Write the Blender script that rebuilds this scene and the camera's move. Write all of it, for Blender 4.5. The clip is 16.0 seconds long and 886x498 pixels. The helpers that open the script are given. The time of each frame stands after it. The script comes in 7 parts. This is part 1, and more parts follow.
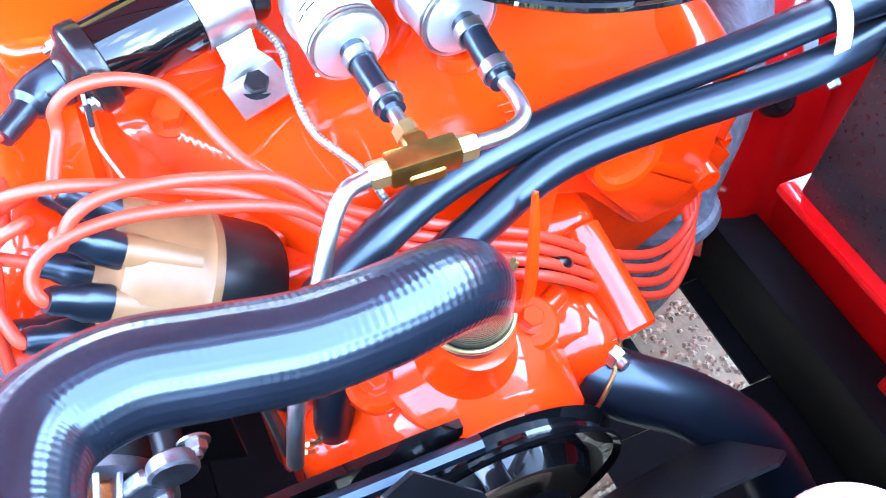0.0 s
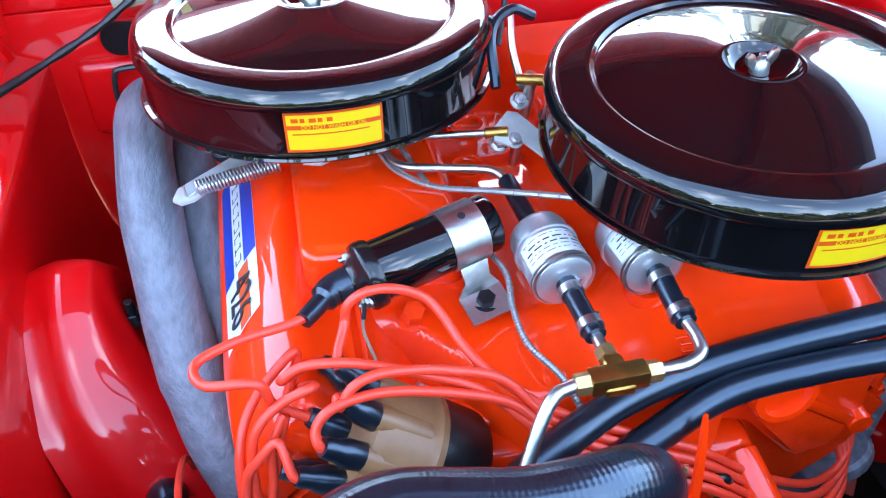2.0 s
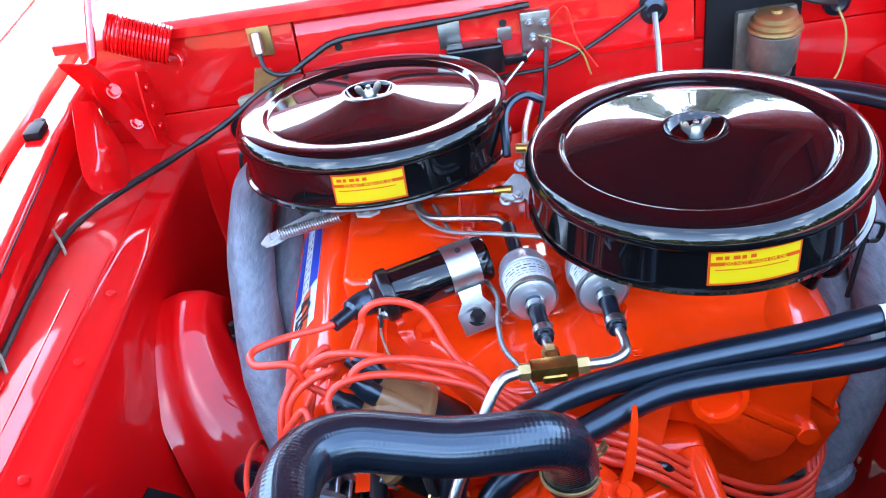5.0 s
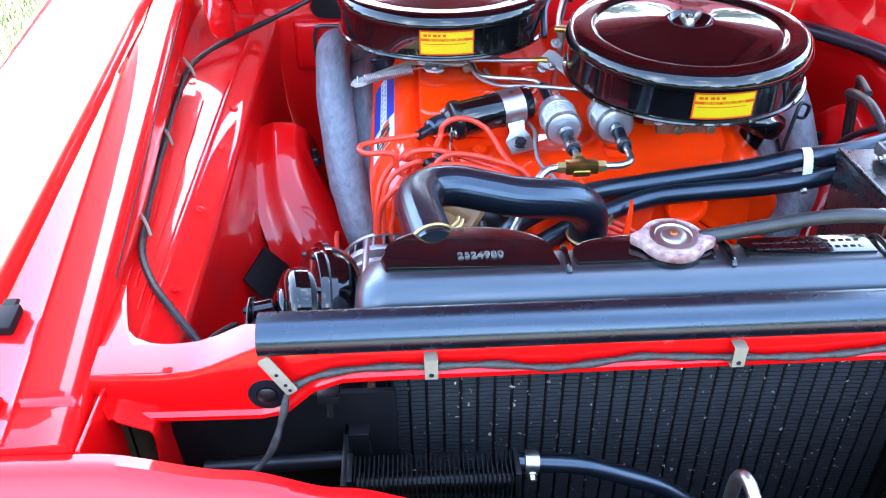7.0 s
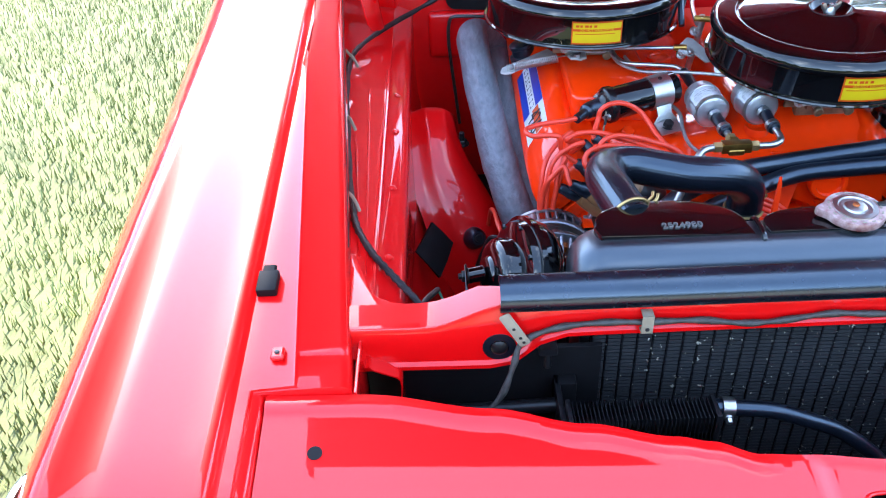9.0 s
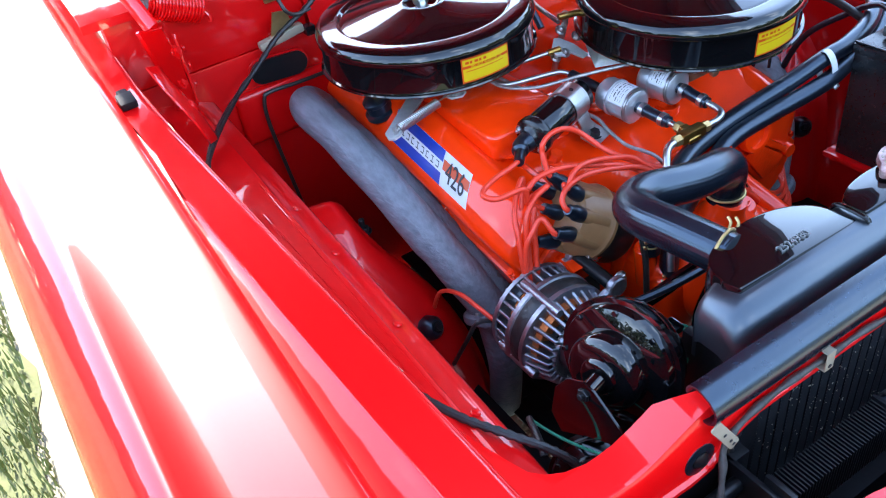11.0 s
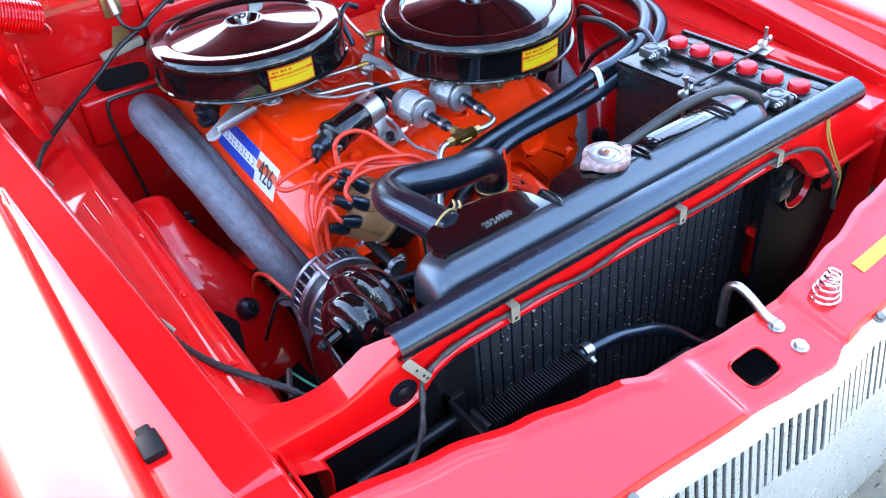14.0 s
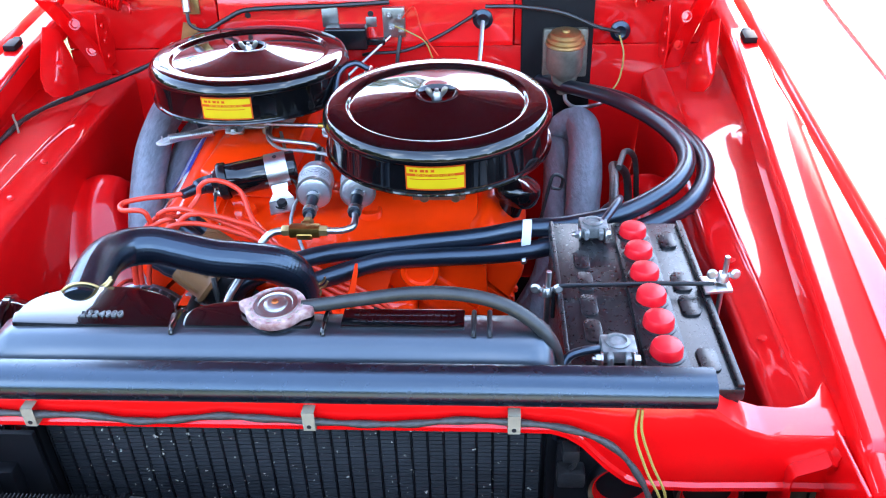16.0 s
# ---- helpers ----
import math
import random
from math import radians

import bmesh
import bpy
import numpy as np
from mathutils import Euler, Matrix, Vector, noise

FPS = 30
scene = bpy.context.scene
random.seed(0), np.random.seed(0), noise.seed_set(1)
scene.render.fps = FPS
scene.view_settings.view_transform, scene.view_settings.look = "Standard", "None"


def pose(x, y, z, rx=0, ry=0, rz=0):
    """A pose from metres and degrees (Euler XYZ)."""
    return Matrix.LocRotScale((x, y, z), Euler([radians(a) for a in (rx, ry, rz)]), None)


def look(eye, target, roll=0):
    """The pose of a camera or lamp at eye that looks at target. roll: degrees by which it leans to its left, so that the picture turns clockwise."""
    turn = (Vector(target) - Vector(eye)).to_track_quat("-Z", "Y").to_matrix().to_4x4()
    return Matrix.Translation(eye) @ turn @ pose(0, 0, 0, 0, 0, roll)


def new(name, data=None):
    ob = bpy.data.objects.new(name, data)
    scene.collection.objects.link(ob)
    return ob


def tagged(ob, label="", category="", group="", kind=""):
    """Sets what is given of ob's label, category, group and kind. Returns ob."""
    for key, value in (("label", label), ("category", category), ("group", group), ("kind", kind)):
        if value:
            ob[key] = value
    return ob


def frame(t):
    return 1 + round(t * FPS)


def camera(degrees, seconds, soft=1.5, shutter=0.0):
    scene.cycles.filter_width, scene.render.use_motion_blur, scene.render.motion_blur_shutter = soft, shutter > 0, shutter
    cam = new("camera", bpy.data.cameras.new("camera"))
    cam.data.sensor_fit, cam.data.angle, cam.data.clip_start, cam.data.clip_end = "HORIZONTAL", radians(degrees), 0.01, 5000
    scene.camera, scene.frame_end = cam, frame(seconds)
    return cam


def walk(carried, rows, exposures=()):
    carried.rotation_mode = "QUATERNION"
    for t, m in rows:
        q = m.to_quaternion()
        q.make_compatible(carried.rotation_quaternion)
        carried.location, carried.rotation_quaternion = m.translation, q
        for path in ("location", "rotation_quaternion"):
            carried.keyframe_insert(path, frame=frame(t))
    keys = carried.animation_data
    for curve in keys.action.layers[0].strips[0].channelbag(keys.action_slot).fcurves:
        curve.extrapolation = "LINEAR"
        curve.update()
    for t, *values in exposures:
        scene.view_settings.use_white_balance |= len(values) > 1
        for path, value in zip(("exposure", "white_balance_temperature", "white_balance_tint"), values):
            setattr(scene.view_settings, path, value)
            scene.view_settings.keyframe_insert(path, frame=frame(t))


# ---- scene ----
cam = camera(57.2, 16.0, 1.1)
PATH = [
    (0, (-0.165, 0.081, 1.14), (0.334, 1.164, -0.466), 1.4),
    (0.5, (-0.208, 0.077, 1.183), (0.193, 1.326, -0.327), -1.2),
    (1, (-0.248, 0.083, 1.216), (0.059, 1.466, -0.196), -1.1),
    (1.5, (-0.263, 0.07, 1.239), (0.004, 1.532, -0.1), -1.4),
    (2, (-0.239, 0.015, 1.248), (0.051, 1.524, -0.032), -1.7),
    (2.5, (-0.162, -0.055, 1.27), (0.002, 1.484, 0.003), -5.3),
    (3, (-0.134, -0.111, 1.288), (-0.042, 1.513, 0.124), -6.1),
    (3.2, (-0.124, -0.127, 1.289), (-0.06, 1.52, 0.156), -6.4),
    (5.3, (-0.096, -0.238, 1.319), (-0.196, 1.453, 0.254), -9.3),
    (5.5, (-0.133, -0.271, 1.33), (-0.234, 1.398, 0.233), -9.0),
    (6, (-0.227, -0.382, 1.32), (-0.28, 1.246, 0.159), -5.0),
    (6.5, (-0.281, -0.477, 1.327), (-0.273, 1.144, 0.155), -2.8),
    (7, (-0.265, -0.584, 1.333), (-0.21, 1.061, 0.197), -1.0),
    (7.5, (-0.232, -0.693, 1.334), (-0.294, 0.981, 0.241), -1.7),
    (8, (-0.275, -0.769, 1.365), (-0.45, 0.903, 0.281), -2.4),
    (8.2, (-0.323, -0.787, 1.383), (-0.518, 0.881, 0.297), -3.6),
    (10.3, (-0.692, -0.368, 1.407), (-0.247, 1.08, 0.101), -3.8),
    (10.5, (-0.745, -0.342, 1.421), (-0.236, 1.112, 0.146), -6.2),
    (11, (-0.81, -0.315, 1.425), (-0.099, 1.085, 0.186), -9.4),
    (11.5, (-0.803, -0.314, 1.441), (0.085, 0.972, 0.194), -5.4),
    (12, (-0.816, -0.295, 1.453), (0.001, 1.051, 0.219), -2.7),
    (12.5, (-0.82, -0.296, 1.458), (-0.102, 1.105, 0.223), -3.8),
    (13, (-0.822, -0.295, 1.472), (-0.072, 1.098, 0.249), -6.0),
    (13.5, (-0.822, -0.368, 1.48), (0.058, 0.966, 0.277), -7.5),
    (14, (-0.712, -0.585, 1.464), (0.135, 0.759, 0.249), -6.2),
    (14.5, (-0.565, -0.768, 1.438), (0.164, 0.691, 0.28), -4.7),
    (15, (-0.289, -0.774, 1.423), (0.33, 0.752, 0.289), -7.1),
    (15.5, (-0.043, -0.7, 1.4), (0.357, 0.896, 0.263), -5.2),
    (16, (0.223, -0.618, 1.387), (0.105, 1.075, 0.33), -1.9),
]
walk(cam, [(t, look(e, g, r)) for t, e, g, r in PATH],
     [(0, 5.80, 6650, 10), (0.5, 5.15, 6650, 10), (1.0, 4.40, 6650, 10), (1.5, 4.20, 6650, 10), (5.5, 4.10, 6650, 10), (6.5, 4.26, 6650, 10), (7, 4.12, 6650, 10), (8, 3.77, 6650, 10), (10.5, 3.37, 6650, 10), (11.5, 3.62, 6650, 10), (12, 3.87, 6650, 10), (12.5, 3.67, 6650, 10), (13, 3.67, 6650, 10), (15, 3.77, 6650, 10), (15.5, 3.67, 6650, 10), (16, 3.92, 6650, 10)])

# ---- world and sun ----
SUN_EL, SUN_AZ = radians(46), radians(1)
world = bpy.data.worlds.new("sky")
scene.world = world
world.use_nodes = True
wn, wl = world.node_tree.nodes, world.node_tree.links
wn.clear()
sky = wn.new("ShaderNodeTexSky")
sky.sky_type, sky.sun_disc = "NISHITA", False
sky.dust_density, sky.air_density = 0.55, 1.0
sky.sun_elevation, sky.sun_rotation = SUN_EL, SUN_AZ
wco = wn.new("ShaderNodeTexCoord")
cloud = wn.new("ShaderNodeTexNoise")
cloud.inputs["Scale"].default_value, cloud.inputs["Detail"].default_value = 2.6, 7
cramp = wn.new("ShaderNodeValToRGB")
cramp.color_ramp.elements[0].position, cramp.color_ramp.elements[1].position = 0.57, 0.86
cramp.color_ramp.elements[1].color = (0.8, 0.8, 0.8, 1)
wmix = wn.new("ShaderNodeMix")
wmix.data_type = "RGBA"
wmix.inputs["B"].default_value = (9.0, 10.6, 12.6, 1)
wbg = wn.new("ShaderNodeBackground")
wbg.inputs["Strength"].default_value = 0.15
wout = wn.new("ShaderNodeOutputWorld")
wl.new(wco.outputs["Generated"], cloud.inputs["Vector"])
wl.new(cloud.outputs["Fac"], cramp.inputs["Fac"])
wl.new(cramp.outputs["Color"], wmix.inputs["Factor"])
wl.new(sky.outputs["Color"], wmix.inputs["A"])
wl.new(wmix.outputs["Result"], wbg.inputs["Color"])
wl.new(wbg.outputs["Background"], wout.inputs["Surface"])
sun = new("sun", bpy.data.lights.new("sun", "SUN"))
sun.data.energy, sun.data.angle, sun.data.color = 2.6, radians(3), (1.0, 0.96, 0.90)
sun.matrix_world = look((math.sin(SUN_AZ) * math.cos(SUN_EL) * 9, math.cos(SUN_AZ) * math.cos(SUN_EL) * 9, math.sin(SUN_EL) * 9), (0, 0, 0))
scene.view_settings.exposure = 0.0


# ---- materials ----
def mat(name, base, rough=0.5, metal=0.0, coat=0.0, vary=0.12, scale=9.0, bump=0.0, bump_scale=120.0, rough_vary=0.1, coat_rough=0.04, island=False, stretch=(1, 1, 1), dark=None, spec=0.5):
    m = bpy.data.materials.new(name)
    m.use_nodes = True
    n, l = m.node_tree.nodes, m.node_tree.links
    b = n["Principled BSDF"]
    b.inputs["Metallic"].default_value = metal
    b.inputs["Coat Weight"].default_value = coat
    b.inputs["Coat Roughness"].default_value = coat_rough
    b.inputs["Specular IOR Level"].default_value = spec
    co = n.new("ShaderNodeTexCoord")
    mp = n.new("ShaderNodeMapping")
    mp.inputs["Scale"].default_value = stretch
    l.new(co.outputs["Object"], mp.inputs["Vector"])
    big = n.new("ShaderNodeTexNoise")
    big.inputs["Scale"].default_value, big.inputs["Detail"].default_value = scale, 5
    fine = n.new("ShaderNodeTexNoise")
    fine.inputs["Scale"].default_value, fine.inputs["Detail"].default_value = bump_scale, 4
    l.new(mp.outputs["Vector"], big.inputs["Vector"])
    l.new(mp.outputs["Vector"], fine.inputs["Vector"])
    add = n.new("ShaderNodeMath")
    add.operation = "MULTIPLY_ADD"
    add.inputs[1].default_value = 0.4
    l.new(fine.outputs["Fac"], add.inputs[0])
    l.new(big.outputs["Fac"], add.inputs[2])
    mr = n.new("ShaderNodeMapRange")
    mr.inputs["From Min"].default_value, mr.inputs["From Max"].default_value = 0.45, 0.95
    l.new(add.outputs["Value"], mr.inputs["Value"])
    mx = n.new("ShaderNodeMix")
    mx.data_type = "RGBA"
    low = dark or tuple(c * (1 - vary) for c in base)
    mx.inputs["A"].default_value = (*low, 1)
    mx.inputs["B"].default_value = (*(min(1, c * (1 + vary)) for c in base), 1)
    l.new(mr.outputs["Result"], mx.inputs["Factor"])
    src = mx.outputs["Result"]
    if island:
        oi = n.new("ShaderNodeObjectInfo")
        hs = n.new("ShaderNodeHueSaturation")
        r2 = n.new("ShaderNodeMapRange")
        r2.inputs["To Min"].default_value, r2.inputs["To Max"].default_value = 0.75, 1.25
        l.new(oi.outputs["Random"], r2.inputs["Value"])
        l.new(r2.outputs["Result"], hs.inputs["Value"])
        l.new(src, hs.inputs["Color"])
        src = hs.outputs["Color"]
    l.new(src, b.inputs["Base Color"])
    rr = n.new("ShaderNodeMapRange")
    rr.inputs["To Min"].default_value, rr.inputs["To Max"].default_value = max(0.0, rough - rough_vary * rough), min(1, rough + rough_vary * rough)
    l.new(fine.outputs["Fac"], rr.inputs["Value"])
    l.new(rr.outputs["Result"], b.inputs["Roughness"])
    if bump:
        bp = n.new("ShaderNodeBump")
        bp.inputs["Strength"].default_value, bp.inputs["Distance"].default_value = bump, 0.002
        l.new(fine.outputs["Fac"], bp.inputs["Height"])
        l.new(bp.outputs["Normal"], b.inputs["Normal"])
    return m


RED = mat("red_paint", (0.74, 0.0016, 0.0026), 0.45, spec=0.15, coat=1.0, vary=0.06, scale=4, bump=0.012, bump_scale=350, coat_rough=0.02)
RED_IN = mat("red_paint_inner", (0.64, 0.0018, 0.0028), 0.45, spec=0.15, coat=0.9, vary=0.1, scale=6, bump=0.03, bump_scale=45, coat_rough=0.04)
# body red darkened: the shade under the hood is put into this colour
HOODRED_SHADED = mat("red_paint_hood_shaded", (0.14, 0.0005, 0.0015), 0.45, spec=0.1, coat=0.1, vary=0.08, scale=5, bump=0.05, coat_rough=0.1)
ORANGE = mat("orange_engine_enamel", (0.95, 0.036, 0.001), 0.45, spec=0.1, coat=1.0, vary=0.08, scale=14, bump=0.06, bump_scale=55, coat_rough=0.025)
CAST = mat("orange_rough_casting", (0.90, 0.035, 0.001), 0.45, spec=0.2, coat=0.8, vary=0.12, scale=25, bump=0.3, bump_scale=200, coat_rough=0.12)
BLACK = mat("gloss_black_enamel", (0.0025, 0.0025, 0.003), 0.15, spec=0.1, coat=1.0, vary=0.3, scale=20, bump=0.008, bump_scale=300, coat_rough=0.015)
TANKBLACK = mat("black_tank_paint", (0.006, 0.0065, 0.008), 0.38, spec=1.0, coat=0.7, vary=0.4, scale=18, bump=0.03, bump_scale=180, coat_rough=0.22)
SATIN = mat("satin_black_paint", (0.007, 0.007, 0.008), 0.34, spec=0.35, vary=0.4, scale=16, bump=0.05, bump_scale=220)
FLATBLACK = mat("flat_black_steel", (0.004, 0.004, 0.005), 0.6, spec=0.2, vary=0.4, scale=18, bump=0.1)
RUBBER = mat("black_rubber", (0.005, 0.0068, 0.011), 0.29, spec=0.9, vary=0.3, scale=30, bump=0.03, bump_scale=200)
SEAL = mat("grey_black_rubber_seal", (0.004, 0.0058, 0.010), 0.26, spec=1.0, vary=0.5, scale=24, bump=0.02, bump_scale=90, rough_vary=0.2)
PLASTIC = mat("black_plastic", (0.006, 0.006, 0.007), 0.22, vary=0.3, scale=25, bump=0.06, bump_scale=300)
BATT = mat("battery_case_plastic", (0.011, 0.011, 0.012), 0.28, vary=0.4, scale=18, bump=0.03, bump_scale=180)
REDCAP = mat("red_plastic", (0.62, 0.003, 0.010), 0.35, vary=0.1, bump=0.05)
TAN = mat("tan_bakelite", (0.24, 0.115, 0.045), 0.38, vary=0.12, scale=30, bump=0.05)
WIRE = mat("red_silicone_wire", (0.74, 0.040, 0.015), 0.42, vary=0.1, scale=40, bump=0.06, bump_scale=300)
STEEL = mat("zinc_plated_steel", (0.48, 0.475, 0.46), 0.34, metal=1.0, vary=0.15, scale=40, bump=0.12, bump_scale=250)
ALU = mat("cast_aluminium", (0.36, 0.36, 0.39), 0.42, metal=1.0, vary=0.25, scale=30, bump=0.35, bump_scale=240)
BRIGHT = mat("bright_anodised_aluminium", (0.86, 0.86, 0.85), 0.28, metal=0.85, vary=0.05, scale=12, bump=0.03)
CHROME = mat("chrome", (0.75, 0.75, 0.77), 0.08, metal=1.0, vary=0.06, scale=30)
BRASS = mat("brass", (0.38, 0.22, 0.055), 0.34, metal=1.0, vary=0.2, scale=60, bump=0.1)
GOLD = mat("gold_cadmium_plate", (0.50, 0.34, 0.14), 0.36, metal=0.9, vary=0.15, scale=40)
ZINC = mat("dull_zinc_plate", (0.46, 0.46, 0.44), 0.5, metal=0.35, vary=0.12, scale=60, bump=0.1, bump_scale=200)
CANISTER = mat("silver_painted_canister", (0.48, 0.48, 0.50), 0.36, metal=0.8, vary=0.06, scale=40, bump=0.05)
SHEATH = mat("dull_steel_sheath", (0.36, 0.35, 0.335), 0.42, metal=0.8, vary=0.2, scale=80)
COPPER = mat("copper_winding", (0.40, 0.11, 0.03), 0.4, metal=0.8, vary=0.3, scale=200, bump=0.4, bump_scale=500)
IRON = mat("grey_painted_cast_iron", (0.15, 0.158, 0.178), 0.46, vary=0.25, scale=60, bump=1.0, bump_scale=130, stretch=(1.6, 0.35, 1.6), dark=(0.098, 0.105, 0.122))
BRONZE = mat("dull_bronze_casting", (0.24, 0.185, 0.115), 0.42, metal=0.7, vary=0.35, scale=50, bump=0.25)
PEWTER = mat("weathered_pot_metal", (0.19, 0.175, 0.14), 0.45, metal=0.6, vary=0.3, scale=40, bump=0.2)
LEAD = mat("grey_lead_terminal", (0.22, 0.225, 0.22), 0.48, metal=0.7, vary=0.35, scale=90, bump=0.4)
FADED = mat("faded_red_cap_paint", (0.46, 0.33, 0.31), 0.45, metal=0.3, vary=0.3, scale=60, bump=0.15, dark=(0.19, 0.04, 0.036))
CREAM = mat("cream_plastic", (0.28, 0.24, 0.17), 0.5, vary=0.15, scale=40)
YELLOW = mat("yellow_label_paper", (0.62, 0.43, 0.006), 0.4, vary=0.05)
ORLINE = mat("orange_label_ink", (0.55, 0.06, 0.004), 0.4, vary=0.05)
WHITE = mat("white_label_film", (0.58, 0.58, 0.58), 0.35, coat=0.3, vary=0.04)
BLUE = mat("blue_label_ink", (0.008, 0.035, 0.28), 0.35, coat=0.3, vary=0.06)
INK = mat("black_ink", (0.012, 0.012, 0.014), 0.45, vary=0.2)
GREEN = mat("green_wire_insulation", (0.03, 0.22, 0.13), 0.4, vary=0.1)
YWIRE = mat("yellow_wire_insulation", (0.36, 0.27, 0.06), 0.4, vary=0.1)
GREYHOSE = mat("grey_rubber_hose", (0.020, 0.020, 0.019), 0.38, vary=0.4, scale=50, bump=0.1, bump_scale=300)
HARNESS = mat("dusty_harness_tape", (0.040, 0.037, 0.033), 0.5, vary=0.5, scale=120, bump=0.6, bump_scale=260)
CORE = mat("dusty_black_core", (0.006, 0.007, 0.0085), 0.6, spec=0.25, vary=0.5, scale=30, bump=0.2, bump_scale=300)
TAPE = mat("black_cloth_tape", (0.014, 0.013, 0.013), 0.42, vary=0.4, scale=60, bump=0.5, bump_scale=160)
CONCRETE = mat("washed_aggregate_concrete", (0.23, 0.20, 0.135), 0.85, vary=0.35, scale=2.2, bump=1.0, bump_scale=55)
GRASS_SOIL = mat("lawn_soil", (0.09, 0.10, 0.035), 0.9, vary=0.4, scale=3, bump=1.0, bump_scale=60)
BLADE = mat("grass_blade", (0.15, 0.185, 0.06), 0.6, vary=0.4, scale=1.6, bump_scale=30)


def woven(name, base, rough, freq, strength):
    """Rubber with a fine woven relief."""
    m = mat(name, base, rough, spec=0.9, vary=0.3, scale=24)
    n, l = m.node_tree.nodes, m.node_tree.links
    co = n["Texture Coordinate"] if "Texture Coordinate" in n else n.new("ShaderNodeTexCoord")
    sp = n.new("ShaderNodeSeparateXYZ")
    l.new(co.outputs["UV"], sp.inputs["Vector"])
    waves = []
    for axis, k in (("X", 2 * math.pi * freq), ("Y", 2 * math.pi * 2.9)):
        ml = n.new("ShaderNodeMath")
        ml.operation = "MULTIPLY"
        ml.inputs[1].default_value = k
        l.new(sp.outputs[axis], ml.inputs[0])
        sn = n.new("ShaderNodeMath")
        sn.operation = "SINE"
        l.new(ml.outputs["Value"], sn.inputs[0])
        waves.append(sn)
    ck = n.new("ShaderNodeMath")
    ck.operation = "ADD"
    l.new(waves[0].outputs["Value"], ck.inputs[0])
    l.new(waves[1].outputs["Value"], ck.inputs[1])
    bp = n.new("ShaderNodeBump")
    bp.inputs["Strength"].default_value, bp.inputs["Distance"].default_value = strength, 0.001
    l.new(ck.outputs["Value"], bp.inputs["Height"])
    l.new(bp.outputs["Normal"], n["Principled BSDF"].inputs["Normal"])
    return m


WOVEN = woven("woven_rubber_hose", (0.005, 0.0068, 0.011), 0.26, 32.0, 0.08)
# blue of the mirrored sky is put into the specular tint
for m in (SEAL, TANKBLACK, RUBBER, WOVEN):
    m.node_tree.nodes["Principled BSDF"].inputs["Specular Tint"].default_value = (0.66, 0.83, 1.0, 1)


# ---- building helpers ----
AT = {}


def thing(name, base, label, category, group="", kind=""):
    ob = new(name)
    ob.location = base
    ob.empty_display_size = 0.05
    AT[ob.name] = Matrix.Translation(base)
    return tagged(ob, label, category, group, kind)


def part(name, bm, material, parent, label="", smooth=38):
    me = bpy.data.meshes.new(name)
    bm.normal_update()
    bm.to_mesh(me)
    bm.free()
    me.materials.append(material)
    if smooth:
        me.polygons.foreach_set("use_smooth", [True] * len(me.polygons))
        me.set_sharp_from_angle(angle=radians(smooth))
    ob = new(name, me)
    if parent:
        ob.parent = parent
        ob.matrix_parent_inverse = AT.get(parent.name, Matrix()).inverted()
    if label:
        tagged(ob, label)
    return ob


def twin(name, ob, m, parent):
    """Another part on the same mesh."""
    o = new(name, ob.data)
    o.parent = parent
    o.matrix_parent_inverse = AT.get(parent.name, Matrix()).inverted()
    o.matrix_basis = m
    return o


def alone(name, bm, material, label, category, group="", kind="", smooth=38):
    ob = part(name, bm, material, None, "", smooth)
    return tagged(ob, label, category, group, kind)


def box(lo, hi, bevel=0.0, seg=2, bm=None, m=None):
    bm2 = bmesh.new()
    bmesh.ops.create_cube(bm2, size=1)
    c, d = (Vector(lo) + Vector(hi)) / 2, Vector(hi) - Vector(lo)
    for v in bm2.verts:
        v.co = Vector((v.co.x * d.x, v.co.y * d.y, v.co.z * d.z)) + c
    if bevel:
        bmesh.ops.bevel(bm2, geom=list(bm2.edges), offset=bevel, segments=seg, profile=0.6, affect="EDGES")
    if m is not None:
        bm2.transform(m)
    return merge(bm, bm2)


def merge(bm, other):
    if bm is None:
        return other
    me = bpy.data.meshes.new("tmp")
    other.to_mesh(me)
    other.free()
    bm.from_mesh(me)
    bpy.data.meshes.remove(me)
    return bm


def axis_frame(d):
    z = Vector(d).normalized()
    ref = Vector((0, 1, 0)) if abs(z.y) < 0.85 else Vector((0, 0, 1))
    x = ref.cross(z).normalized()
    return Matrix((x, z.cross(x), z)).transposed().to_4x4()


def lathe(profile, place=(0, 0, 0), axis=(0, 0, 1), seg=32, bm=None):
    """Profile of (radius, height) turned round an axis through place."""
    b = bmesh.new()
    rings = []
    for r, h in profile:
        if r < 1e-6:
            rings.append([b.verts.new((0, 0, h))])
        else:
            rings.append([b.verts.new((r * math.cos(a), r * math.sin(a), h)) for a in (2 * math.pi * k / seg for k in range(seg))])
    for p, q in zip(rings, rings[1:]):
        if len(p) == 1 and len(q) == 1:
            continue
        for k in range(seg):
            j = (k + 1) % seg
            if len(p) == 1:
                b.faces.new((p[0], q[j], q[k])[::-1])
            elif len(q) == 1:
                b.faces.new((p[k], p[j], q[0]))
            else:
                b.faces.new((p[k], p[j], q[j], q[k]))
    b.transform(Matrix.Translation(place) @ axis_frame(axis))
    bmesh.ops.recalc_face_normals(b, faces=list(b.faces))
    return merge(bm, b)


def rod(a, b, r, seg=16, bm=None, cap=0.15):
    a, b = Vector(a), Vector(b)
    n = (b - a).length
    c = r * cap
    return lathe([(0, 0), (r - c, 0), (r, c), (r, n - c), (r - c, n), (0, n)], a, b - a, seg, bm)


